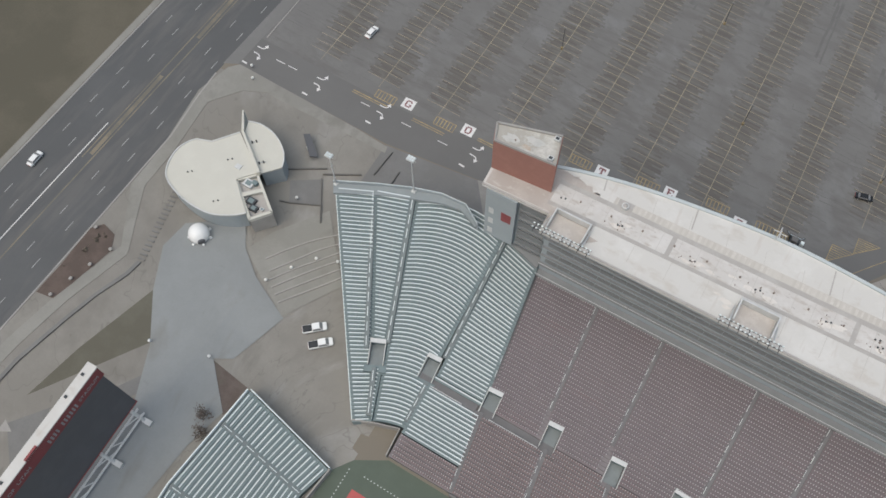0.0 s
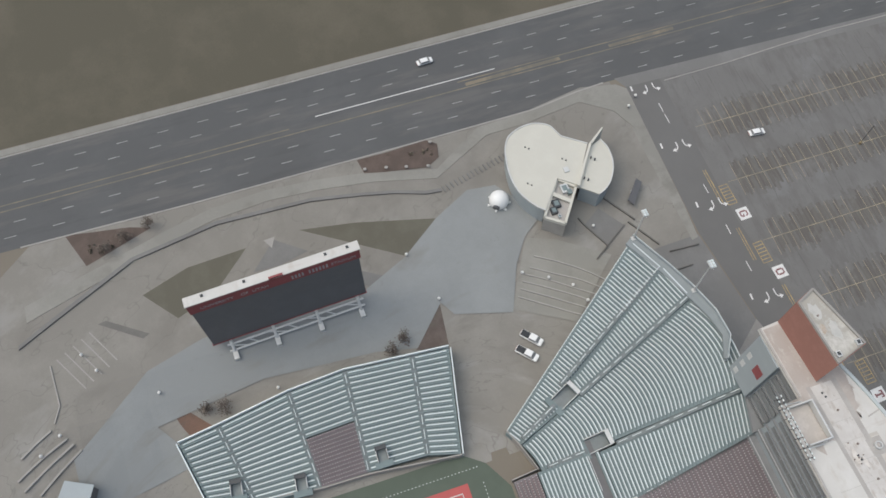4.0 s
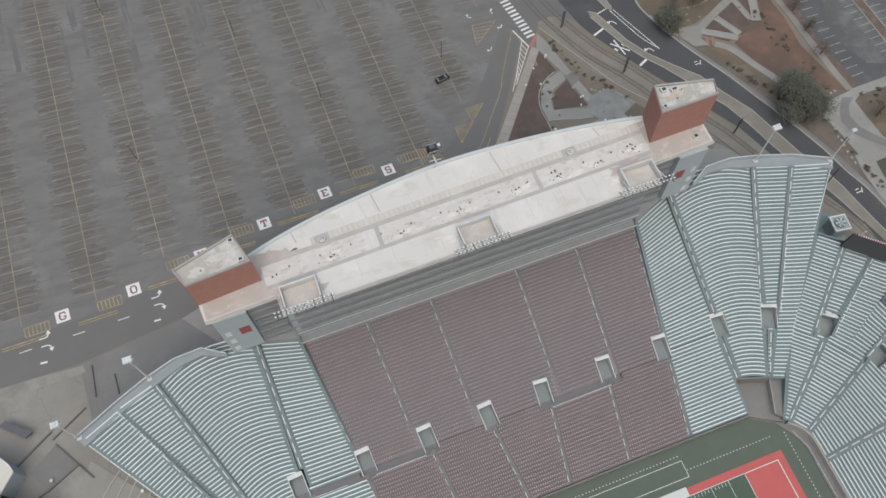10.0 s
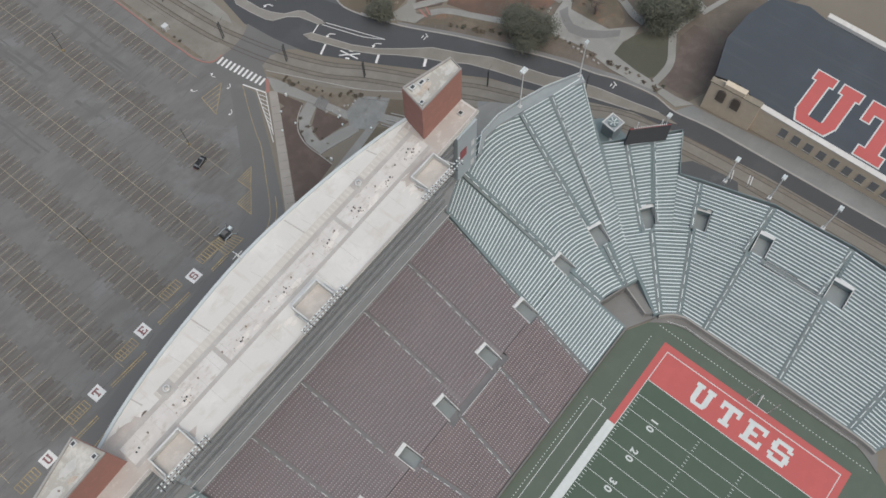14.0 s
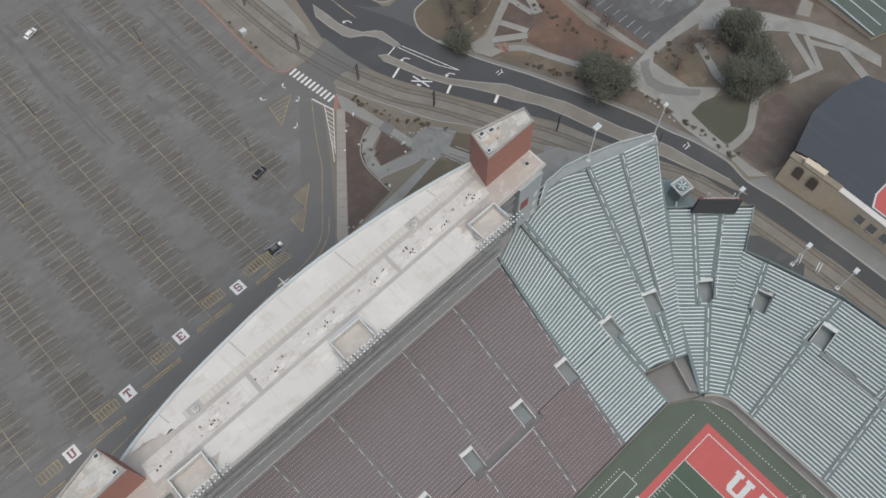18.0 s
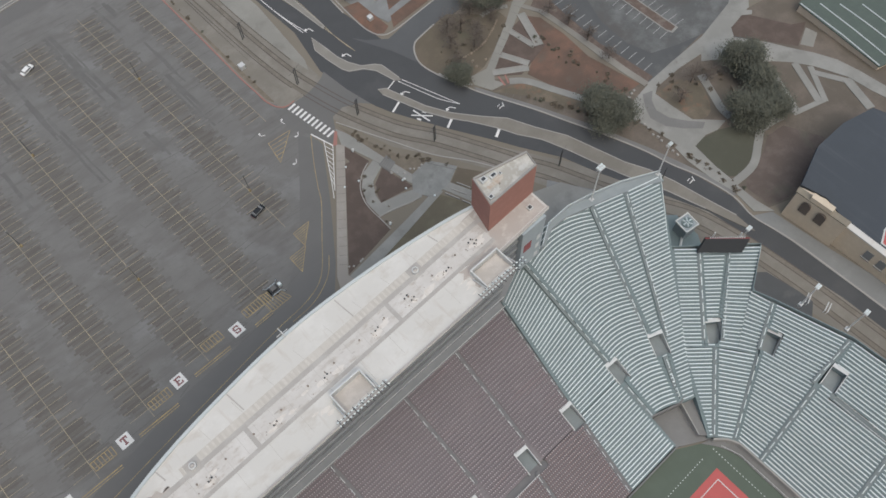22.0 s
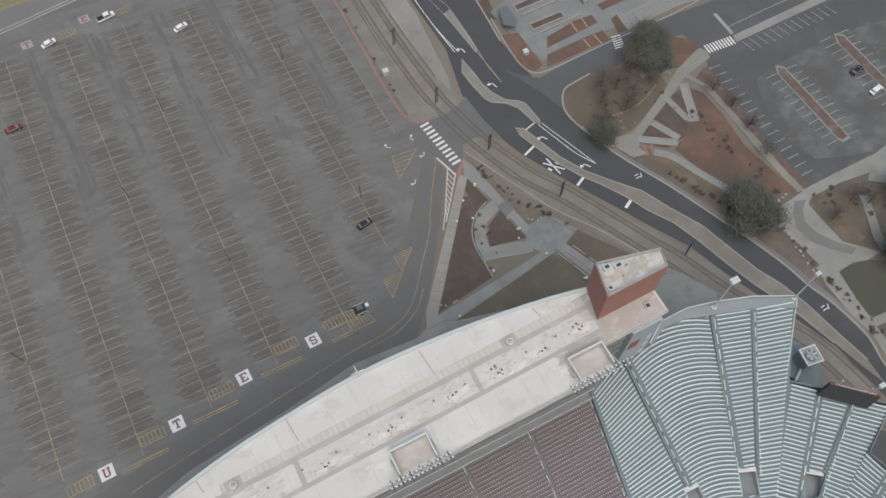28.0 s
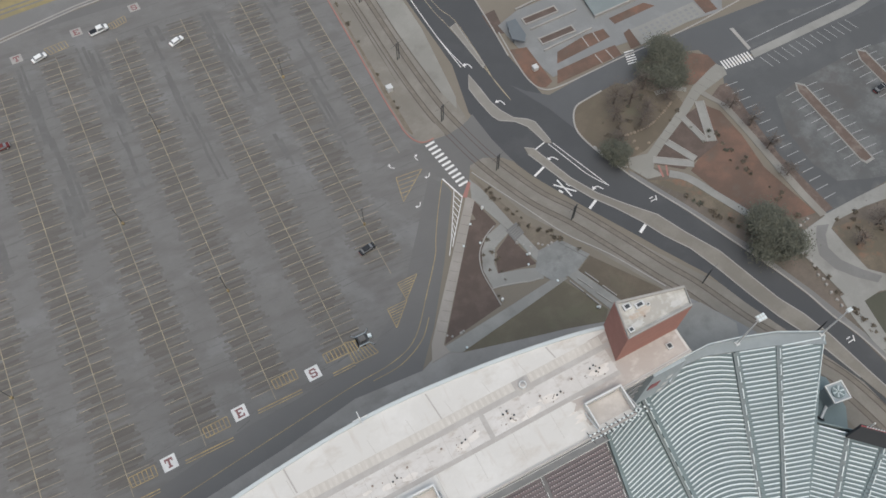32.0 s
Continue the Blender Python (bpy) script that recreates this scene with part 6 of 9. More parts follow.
tower([(48.2, 103.7), (46.4, 96.4), (60.6, 96.6), (61.5, 100.4)], 52.6, "tall red brick stair tower beside the park", ((0.12, 0.2, 0.75, 0.6, 0.7), (0.3, 0.24, 0.9, 0.5, 0.6), (0.07, 0.84, 0.55, 0.5, 0.6), (0.42, 0.3, 0.3, 0.3, 0.4)), ((0.34, 0.45, 1.1, M_RUST), (0.18, 0.5, 0.8, M_RUST), (0.8, 0.62, 1.0, M_POND), (0.2, 0.75, 0.9, M_POND)))
tower([(-62.0, 98.3), (-60.3, 94.0), (-46.4, 94.9), (-48.5, 102.2)], 51.0, "tall red brick stair tower beside the drive lane", ((0.94, 0.14, 0.6, 0.5, 0.6), (0.9, 0.86, 0.6, 0.5, 0.6)), ((0.25, 0.6, 1.3, M_POND), (0.62, 0.4, 1.4, M_POND), (0.5, 0.75, 0.9, M_RUST)))
hut = thing("roof_hatch", (57.2, 94.2, TOP), "small square roof hatch on the tan roof end", "roof hatch")
part("curb", box(56.6, 57.8, 93.6, 94.8, TOP + 0.015, TOP + 0.5), M_STEEL, hut)
part("lid", box(56.8, 57.6, 93.8, 94.6, TOP + 0.504, TOP + 0.6), M_DARKSTEEL, hut)

# ---------------------------------------------------------------- car park markings
SPINES = {-130: 121, -111: 122, -92: 123, -73: 130, -54.6: 127.5, -36.2: 131.4, -17.4: 134.8, 3.2: 135, 22.8: 154, 42.4: 189}
rng = random.Random(4)
for x0, y0 in SPINES.items():
    x = x0
    y1 = 268 if x < 40 else 262
    row = thing("stall_row", (x, y0, land(x, y0)), "row of oil-stained asphalt parking stalls with faded yellow lines", "parking stalls", "stall rows")
    # worn asphalt in two coats: a pale ragged one and a darker one near the spine
    for coat, (lift, paint, least, most, usual, name) in enumerate(((0.026, M_STALLEDGE, 3.4, 7.4, 6.0, "worn_edge"), (0.042, M_STALL, 1.6, 6.2, 4.7, "oil_stain"))):
        v, f = [], []
        y = y0 + 3
        while y < y1 - 1:
            for sx in (-1, 1):
                if sx > 0 and x > 40:
                    continue
                for h in (0.05, 0.72, 1.39, 2.06):
                    if rng.random() < 0.05 + 0.1 * coat:
                        continue
                    far = rng.triangular(least, most, usual)
                    skew = rng.uniform(-0.12, 0.12)
                    q = [(x + sx * 0.05, y + h), (x + sx * far, y + h + skew), (x + sx * far, y + h + 0.66 + skew), (x + sx * 0.05, y + h + 0.66)]
                    q = [(px - 0.012 * (py - 150), py) for px, py in (q if sx > 0 else q[::-1])]
                    k = len(v)
                    v += [(px, py, land(px, py) + lift + 0.0006 * (k // 4 % 17)) for px, py in q]
                    f.append((k, k + 1, k + 2, k + 3))
            y += 2.75
        tagged(part(name, mesh(name, v, f), paint, row, "dark tyre and oil stains" if coat else "pale worn stall ends"), kind="stuff")
    quads = [band([(x, y0 + i * 8), (x, min(y0 + i * 8 + 8, y1))], 0.17) for i in range(int((y1 - y0) / 8) + 1)]
    y = y0 + 3
    while y < y1 - 1:
        for sx in (-1, 1):
            if sx > 0 and x > 40:
                continue
            if rng.random() > 0.05:
                quads.append(stripe((x + sx * 0.1, y), (x + sx * (5.0 + 0.6 * rng.random()), y - 0.1), 0.14))
        y += 2.75
    quads = [[(px - 0.012 * (py - 150), py) for px, py in q] for q in quads]
    drape_rects("stall_line", quads, M_TANLINE, 0.06, "", "", "", row)["label"] = "faded yellow stall lines"


rng = random.Random(12)
seams = []
for k in range(24):
    y, x = 128 + 6.1 * k + rng.uniform(-2, 2), -146.0
    while x < 46:
        nx, ny = x + rng.uniform(3.0, 6.5), y + rng.gauss(0.12, 0.45)
        clear = ny > 122 + 0.13 * (x + 60) and (x < 12 or ny > 134 + 1.25 * (x - 12))
        if clear and rng.random() < 0.68:
            wide = rng.triangular(0.06, 0.4, 0.14)
            seams.append(stripe((x, y), (nx, ny), wide))
            if rng.random() < 0.12:
                seams.append(stripe((x, y), (x + rng.uniform(-1.5, 1.5), y + rng.uniform(1.5, 4)), 0.12))
        x, y = nx, ny
seams = [q if (q[1][0] - q[0][0]) * (q[2][1] - q[1][1]) - (q[1][1] - q[0][1]) * (q[2][0] - q[1][0]) > 0 else q[::-1] for q in seams]
tagged(drape_rects("asphalt_seam", seams, M_SEAMTAR, 0.056, "long dark tar-filled cracks across the car park", "crack"), kind="stuff")


def hatch(poly_a, poly_b, n, w, label):
    """Slanting yellow bars between two edges, with a border."""
    quads = [stripe(lerp(*poly_a, i / n), lerp(*poly_b, i / n), w) for i in range(n + 1)]
    quads += [stripe(poly_a[0], poly_a[1], w), stripe(poly_b[0], poly_b[1], w)]
    drape_rects("hatched_marking", quads, M_YELLOW, 0.065, label, "marking")


for x, y in ((-2.4, 138.0), (-16.3, 137.3), (-35.2, 133.2), (-54.0, 129.6), (-72.5, 125.6), (-110, 118.6), (-91.5, 119.8)):
    hatch(((x, y), (x + 6, y + 0.2)), ((x - 0.2, y + 2.6), (x + 5.9, y + 2.9)), 6, 0.22, "yellow barred zone at the end of a stall row")
hatch(((-40.1, 273.1), (-33.4, 273.8)), ((-38.8, 269.9), (-32.9, 270.8)), 6, 0.2, "yellow barred zone at the end of a stall row")
hatch(((-19.5, 275.0), (-13.9, 276.7)), ((-18.9, 272.5), (-13.8, 273.8)), 6, 0.2, "yellow barred zone at the end of a stall row")
hatch(((3.8, 134.8), (10.3, 135.0)), ((3.6, 141.2), (8.6, 139.7)), 7, 0.22, "yellow hatched corner of the car park")
hatch(((17.4, 144.9), (17.3, 139.1)), ((23.2, 145.1), (17.4, 139.1)), 8, 0.2, "small yellow hatched triangle")
hatch(((23.0, 150.6), (23.1, 145.2)), ((28.9, 150.9), (23.2, 145.3)), 8, 0.2, "small yellow hatched triangle")
hatch(((37.3, 181.5), (35.7, 173.2)), ((45.3, 181.1), (35.8, 173.3)), 6, 0.2, "yellow hatched triangle near the crossing")
for x0, x1, y in ((-22.1, -10.6, 134.1), (-2.2, 3.8, 134.8), (-41.4, -29.5, 130.2), (-60, -48.5, 126.3), (-78.5, -67.5, 122.4), (-116, -105, 117.3), (-97, -87, 118.2)):
    drape_rects("stop_bar", [stripe((x0, y), (x1, y + 0.3), 0.3), stripe((x0 - 0.1, y - 0.7), (x1 - 0.1, y - 0.4), 0.2)], M_YELLOW, 0.066, "double yellow line closing a stall row", "marking")
lane_line = curve([(-60, 120), (-43.5, 122.8), (-19.3, 126.6), (0.5, 129.6), (12.2, 130.9), (20.3, 134.4), (29, 144.9), (35.8, 153.7), (38.4, 158.5), (43.3, 166.7), (48.8, 175.1)], 5)
drape_rects("lane_line", [stripe(a, b, 0.18) for a, b in zip(lane_line, lane_line[1:])], M_YELLOW, 0.066, "thin yellow line along the drive lane", "marking")
inner = curve([(6, 128.6), (14, 129.4), (21.5, 133), (26, 138)], 5)
drape_rects("lane_line", [stripe(a, b, 0.18) for a, b in zip(inner, inner[1:])], M_YELLOW, 0.067, "short curved yellow line at the lane bend", "marking")
for ch, x, y in (("G", -100.5, 121.6), ("O", -82.1, 123.1), ("U", -63.2, 127.4), ("T", -44.8, 131.4), ("E", -26.1, 135.5), ("S", -6.5, 137.1)):
    z = land(x, y)
    tile = thing("lettered_marker", (x, y, z), "white square ground marker with the red letter " + ch, "ground marker", "lettered markers")
    tile.matrix_basis = pose(x, y, z, -2.16, 3.86, 3)
    part("square", mesh("square", [(-1.75, -1.75, 0.075), (1.75, -1.75, 0.075), (1.75, 1.75, 0.075), (-1.75, 1.75, 0.075)], [(0, 1, 2, 3)]), M_WHITE, tile).matrix_parent_inverse = Matrix()
    ob = part("letter", letter(ch, 1.9, 2.4), M_REDDARK, tile, "dark red block letter")
    ob.matrix_parent_inverse = Matrix()
    ob.matrix_basis = pose(0, 0, 0.085)
for ch, x, y in (("T", -48.4, 272.4), ("E", -29.3, 275.9), ("S", -10, 279)):
    z = land(x, y)
    tile = thing("lettered_marker", (x, y, z), "faded grey ground marker with the letter " + ch, "ground marker", "lettered markers")
    tile.matrix_basis = pose(x, y, z, -2.16, 3.86, 3)
    part("square", mesh("square", [(-1.7, -1.7, 0.075), (1.7, -1.7, 0.075), (1.7, 1.7, 0.075), (-1.7, 1.7, 0.075)], [(0, 1, 2, 3)]), M_KERB, tile).matrix_parent_inverse = Matrix()
    ob = part("letter", letter(ch, 1.9, 2.4), M_REDDARK, tile)
    ob.matrix_parent_inverse = Matrix()
    ob.matrix_basis = pose(0, 0, 0.085)


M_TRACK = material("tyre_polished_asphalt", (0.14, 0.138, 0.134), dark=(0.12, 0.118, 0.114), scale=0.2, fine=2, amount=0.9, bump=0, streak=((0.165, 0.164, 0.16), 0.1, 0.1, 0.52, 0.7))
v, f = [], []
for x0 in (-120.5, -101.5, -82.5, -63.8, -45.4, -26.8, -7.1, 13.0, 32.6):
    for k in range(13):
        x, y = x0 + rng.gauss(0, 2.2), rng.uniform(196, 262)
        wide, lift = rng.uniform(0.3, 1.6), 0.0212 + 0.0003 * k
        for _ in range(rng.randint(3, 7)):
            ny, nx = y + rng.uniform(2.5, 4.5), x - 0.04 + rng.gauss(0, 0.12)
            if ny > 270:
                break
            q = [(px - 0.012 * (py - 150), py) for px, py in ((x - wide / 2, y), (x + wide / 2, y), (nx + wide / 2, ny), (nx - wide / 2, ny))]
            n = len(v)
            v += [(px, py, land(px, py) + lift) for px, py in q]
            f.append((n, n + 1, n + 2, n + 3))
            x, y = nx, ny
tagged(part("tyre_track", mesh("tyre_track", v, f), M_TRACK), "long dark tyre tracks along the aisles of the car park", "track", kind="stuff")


def arrow(x, y, turn, mat=None, bend=1, size=1.0):
    """A curved turn arrow painted on the road."""
    c, s = math.cos(math.radians(turn)), math.sin(math.radians(turn))

    def tr(p):
        return (x + size * (p[0] * c - p[1] * s), y + size * (p[0] * s + p[1] * c))
    # a shaft that bends through a quarter turn into a broad head
    mid = [(0.0, -1.7), (0.0, -0.4)] + [(1.0 - math.cos(k * math.pi / 10), -0.4 + 1.1 * math.sin(k * math.pi / 10)) for k in range(1, 6)]
    quads = []
    for a, b in zip(mid, mid[1:]):
        l = math.dist(a, b)
        n = ((a[1] - b[1]) / l * 0.16, (b[0] - a[0]) / l * 0.16)
        quads.append([(a[0] - n[0], a[1] - n[1]), (b[0] - n[0], b[1] - n[1]), (b[0] + n[0], b[1] + n[1]), (a[0] + n[0], a[1] + n[1])])
    quads.append([(0.9, 0.05), (1.9, 0.65), (1.9, 0.75), (0.9, 1.35)])
    quads = [[(p[0] * bend, p[1]) for p in q] for q in quads]
    drape_rects("turn_arrow", [[tr(p) for p in (q if bend > 0 else q[::-1])] for q in quads], mat or M_WHITE, 0.07, "worn white turn arrow painted on the lane", "marking")


for x, y in ((-145.2, 112.8), (-124.9, 113.1), (-105, 114.7), (-76.3, 116.7)):
    arrow(x, y, -90, bend=1)
    arrow(x - 0.3, y + 2.2, -90, bend=-1)
    drape_rects("lane_dash", [stripe((x - 2.5, y - 4.4), (x - 0.8, y - 4.5), 0.5)], M_WHITE, 0.07, "short white arrow head on the drive lane", "marking")
drape_rects("lane_dash", [stripe((x, 114.9 + 0.03 * (x + 110)), (x + 3, 115 + 0.03 * (x + 110)), 0.22) for x in (-140, -136, -112, -98.9, -87.5)], M_WHITE, 0.07, "white dashes between the lane arrows", "marking")
for x, y, t in ((37.4, 185.3, 60), (45.3, 185.4, 20), (46.1, 177.9, 150), (39.3, 170.0, 150)):
    arrow(x, y, t, size=0.7)
# far edge of the car park
draped("far_street", [(-160, 262), (-51.4, 282.5), (-27.7, 286), (10, 290), (49, 294), (49, 300), (-160, 300)], M_WORN, 0.05, "worn grey paving past the far end of the car park", "road")
for dy in (0, 1.3):
    draped("far_kerb", band([(-160, 260.4 + dy), (-50.1, 281.6 + dy), (-26.5, 286.3 + dy), (10, 290 + dy), (49, 294 + dy)], 0.5), M_KERB, 0.16, "pale kerb at the far end of the car park", "kerb", thick=0.15)
M_OCHRE = material("dry_ochre_grass", (0.3, 0.245, 0.12), dark=(0.22, 0.19, 0.11), scale=0.2, fine=3, amount=0.9, bump=0.3)
draped("far_verge", [(-80, 286.6), (-50.4, 291.1), (-34.5, 292.5), (-5, 295.8), (-5, 299.9), (-80, 299.9)], M_OCHRE, 0.1, "dry ochre grass verge past the far road", "verge")
for dy in (1.6, 3.6):
    draped("far_path", band([(-80, 287.2 + dy), (-50.4, 291.7 + dy), (-34.5, 293.1 + dy), (-5, 296.0 + dy * 0.9)], 0.7), M_WORN, 0.14, "narrow grey path through the far verge", "footpath")
draped("lot_margin", [(-160, 255), (-60, 255), (46, 255), (48, 293), (10, 289.4), (-27.7, 285.6), (-51.4, 282), (-160, 261)], M_LANE, 0.018, "dark asphalt margin at the far end of the car park", "car park")

# ---------------------------------------------------------------- street
def kerbside(y, share):
    """A point of the street at y, that share of its width away from the stadium."""
    near, far = -145.6 - 0.022 * y, -175.5 - 0.037 * y
    return (near + (far - near) * share, y)


def street_line(share, y0, y1, length, gap, w):
    out, y = [], y0
    while y < y1:
        out.append(stripe(kerbside(y, share), kerbside(min(y + length, y1), share), w))
        y += length + gap
    return out


for share, gap in ((0.17, 9), (0.31, 9), (0.69, 8), (0.83, 8)):
    drape_rects("lane_dash", street_line(share, -118 + 20 * share, 290, 3.0, gap, 0.2), M_WORNPAINT, 0.06, "worn white lane dashes along the street", "marking")
drape_rects("edge_line", street_line(0.44, -120, 290, 8, 0, 0.35), M_STREETYELLOW, 0.06, "faded yellow centre line along the street", "marking")
drape_rects("edge_line", street_line(0.52, 60, 290, 8, 0, 0.35) + street_line(0.5, -120, 10, 8, 0, 0.35), M_STREETYELLOW, 0.061, "faded yellow line on the far side of the median", "marking")
drape_rects("edge_line", street_line(0.56, 18, 72, 8, 0, 0.26), M_WHITE, 0.062, "solid white turn lane line", "marking")
for y0, y1 in ((62, 92), (108, 130)):
    draped("median_strip", band([kerbside(y0, 0.475), kerbside((y0 + y1) / 2, 0.48), kerbside(y1, 0.485)], 1.1), M_STREETYELLOW, 0.055, "worn yellow-tan strip between the centre lines", "marking")
draped("lot_kerb", band([(-146.9, 119), (-147.6, 140), (-149, 160), (-150, 178), (-150.6, 240), (-150.8, 288)], 0.3), M_KERB, 0.14, "pale kerb between street and car park", "kerb", thick=0.14)
draped("lot_margin", [(-151.6, 104.8), (-147.9, 106.9), (-147.9, 290), (-151.2, 290)], M_WORN, 0.05, "worn concrete margin between street and car park", "pavement")
draped("street_kerb", band([(-145.4, -63), (-145.6, -20), (-146.3, 10), (-146.6, 28), (-147.5, 60), (-148.1, 78), (-150.3, 92), (-151.1, 101)], 0.4), M_KERB, 0.16, "pale concrete street kerb", "kerb", thick=0.16)
draped("street_kerb", band([(-171.1, -120), (-177.0, 40), (-185.9, 280)], 0.5), M_KERB, 0.16, "pale concrete kerb on the far side of the street", "kerb", thick=0.16)
draped("far_walk", band([(-172.5, -120), (-178.4, 40), (-187.3, 280)], 1.9), M_SIDEWALK, 0.12, "far sidewalk along the street", "sidewalk")

# ---------------------------------------------------------------- tramway and campus road
TRACK = curve([(56.8, 282), (57.0, 250), (57.3, 220), (58.4, 200), (60.4, 187.5), (63.6, 174), (69.4, 158.3), (76.0, 147), (82.2, 134.2), (87.9, 121.8), (91.8, 114.2), (95.2, 105.5), (98.2, 98), (104.6, 85.5), (110.6, 72), (114.0, 46), (115, 0), (115, -78)], 8)


for centre in (-2.3, 2.3):
    track = thing("tram_track", (58, 190, land(58, 190)), "pair of dark steel tram rails set in concrete", "tram track")
    for side in (-0.72, 0.72):
        line = offset_line(TRACK, centre + side)
        quads = [band([a, b], 0.3) for a, b in zip(line, line[1:])]
        drape_rects("rail", quads, M_RAIL, 0.07, "", "", "", track)
    draped("groove", band(offset_line(TRACK, centre), 1.2), M_TRACKDARK, 0.045, parent=track)
draped("corridor_kerb", band(curve([(48.4, 282), (47.2, 230), (46.6, 209.5), (46.7, 201.2), (46.8, 195.3), (48.1, 191.1), (50.4, 189.3), (53.4, 189.4)], 5), 0.4), M_REDKERB, 0.2, "faded red kerb along the tram corridor", "kerb", thick=0.2)
draped("corridor_strip", [(49.4, 282), (51.6, 282), (50.4, 230), (49.9, 207.9), (50.0, 195.0), (48.3, 193.4), (47.3, 196.3), (47.4, 207.6), (48.0, 230)], M_GRAVEL, 0.06, "gravel strip between car park and tram track", "gravel strip")
groove = curve([(53.6, 282), (53.0, 230), (52.7, 209.0), (52.1, 199.3), (53.6, 193.4)], 5)
drape_rects("platform_edge", [stripe(a, b, 0.28) for a, b in zip(groove, groove[1:])], M_RAIL, 0.075, "dark groove along the platform edge", "marking")
north_edge = curve([(61.8, 282), (61.8, 248), (61.7, 234), (62.1, 220.8), (63.0, 203.7)], 5)
drape_rects("platform_edge", [stripe(a, b, 0.28) for a, b in zip(north_edge, north_edge[1:])], M_RAIL, 0.076, "dark groove along the far platform edge", "marking")
draped("corridor_walk", [(61.95, 282), (61.95, 234), (62.3, 220), (63.2, 204), (64.5, 196), (66.3, 200), (67.6, 212), (69.6, 230), (69.8, 282)], M_SIDEWALK, 0.05, "pale concrete walk between tram track and road", "pavement")
draped("corridor_kerb", band(curve([(57.6, 173.5), (60.0, 167.8), (65.5, 155.4), (70.9, 143.4), (78.0, 132.8), (86.0, 117.6)], 4), 0.32), M_KERB, 0.15, "pale kerb between tram track and planting bed", "kerb", thick=0.14)
for x, y in ((57.4, 222), (58.6, 194), (64.6, 171), (75, 146.8), (95.5, 114), (112, 89), (57.0, 250)):
    z = land(x, y)
    pole = thing("catenary_pole", (x, y, z), "dark tram wire pole with a bracket arm", "pole", "catenary poles")
    for d in (-0.38, 0.38):
        part("post", beam((x + d, y + 0.4 * d, z), (x + d, y + 0.4 * d, z + 7.5), 0.15, None, 8), M_DARKSTEEL, pole)
    for h in (6.4, 7.3):
        part("tie", beam((x - 0.45, y - 0.18, z + h), (x + 0.45, y + 0.18, z + h), 0.06), M_DARKSTEEL, pole)
    for d in (-2.6, 2.6):
        part("arm", beam((x, y, z + 6.9), (x + d, y + 0.3 * d, z + 7.1), 0.04), M_DARKSTEEL, pole)
bars = []
for i in range(11):
    t = i / 10
    a = lerp((51.4, 188.0), (53.6, 171.2), t)
    bars.append(stripe((a[0] - 1.5, a[1] - 0.2), (a[0] + 1.5, a[1] + 0.2), 0.75))
drape_rects("zebra_crossing", bars, M_WHITE, 0.16, "row of broad white crossing bars", "crossing")
for a, b, w in (((77.0, 171.7), (81.4, 172.9), 0.35), ((72.9, 163.9), (76.9, 165.5), 0.65), ((81.0, 147.4), (84.4, 149.1), 0.75), ((89.2, 134.4), (92.7, 136.3), 0.85)):
    drape_rects("stop_line", [stripe(a, b, w)], M_WHITE, 0.07, "white stop line across the turning lane", "marking")
drape_rects("crossing_mark", [stripe((76.2, 158.9), (80.8, 154.0), 0.45), stripe((77.9, 159.9), (78.8, 153.2), 0.45), stripe((79.6, 157.6), (80.2, 156.4), 0.6), stripe((76.6, 156.6), (77.2, 155.4), 0.6)], M_WHITE, 0.071, "large white X painted before the tram crossing", "marking")
for x, y, t in ((81.0, 167.2, 30), (87.1, 152.6, 30), (77.8, 192.2, 10), (75.9, 209.5, 5)):
    arrow(x, y, t, bend=-1)
edge = curve([(71.8, 282), (72.0, 243), (72.3, 224.7), (73.2, 209.7)], 4)
drape_rects("edge_line", [stripe(a, b, 0.25) for a, b in zip(edge, edge[1:])], M_WHITE, 0.07, "white edge line of the campus road", "marking")
for pts in ([(83.5, 171.6), (86.7, 161.7), (90.0, 151.4)], [(82.2, 172.0), (84.8, 163.3), (86.8, 157.2), (90.0, 151.4)], [(72.3, 224.7), (73.0, 217), (74.3, 209.1)]):
    c = curve(pts, 4)
    drape_rects("edge_line", [stripe(a, b, 0.22) for a, b in zip(c, c[1:])], M_WHITE, 0.072, "thin white guide line in the campus road", "marking")
for pts in ([(76.0, 282), (76.0, 241), (77.7, 225.6), (79.5, 206.7), (80.5, 191.4)], [(77.0, 282), (77.9, 240), (80.5, 228.4), (80.4, 211.4), (79.8, 200.2), (80.5, 191.4)]):
    c = curve(pts, 4)
    drape_rects("edge_line", [stripe(a, b, 0.22) for a, b in zip(c, c[1:])], M_TANLINE, 0.072, "thin yellow line round the turning pocket", "marking")
for pts in ([(88.5, 207), (90.6, 233), (92, 282)], [(93.6, 165), (97.2, 151.6), (104.9, 134), (108.7, 124), (111.9, 115.7), (115.0, 107.1), (117.7, 98.4), (119.3, 90.6), (121.8, 82.6), (123.3, 71.5), (121.9, 63.2), (123.4, 50.8), (123.7, 27.2), (124.5, -80)]):
    draped("road_kerb", band(curve(pts, 5), 0.45), M_KERB, 0.17, "pale concrete kerb of the campus road", "kerb", thick=0.17)
for x, y in ((98.2, 141.9), (118.6, 83.4)):
    drape_rects("cycle_mark", [stripe((x - 0.8, y - 0.5), (x + 0.9, y - 0.4), 0.25), stripe((x - 0.6, y + 0.5), (x + 0.6, y + 0.6), 0.25), stripe((x + 0.9, y - 0.9), (x + 1.6, y + 0.6), 0.25)], M_WHITE, 0.071, "small white cycle lane symbol", "marking")
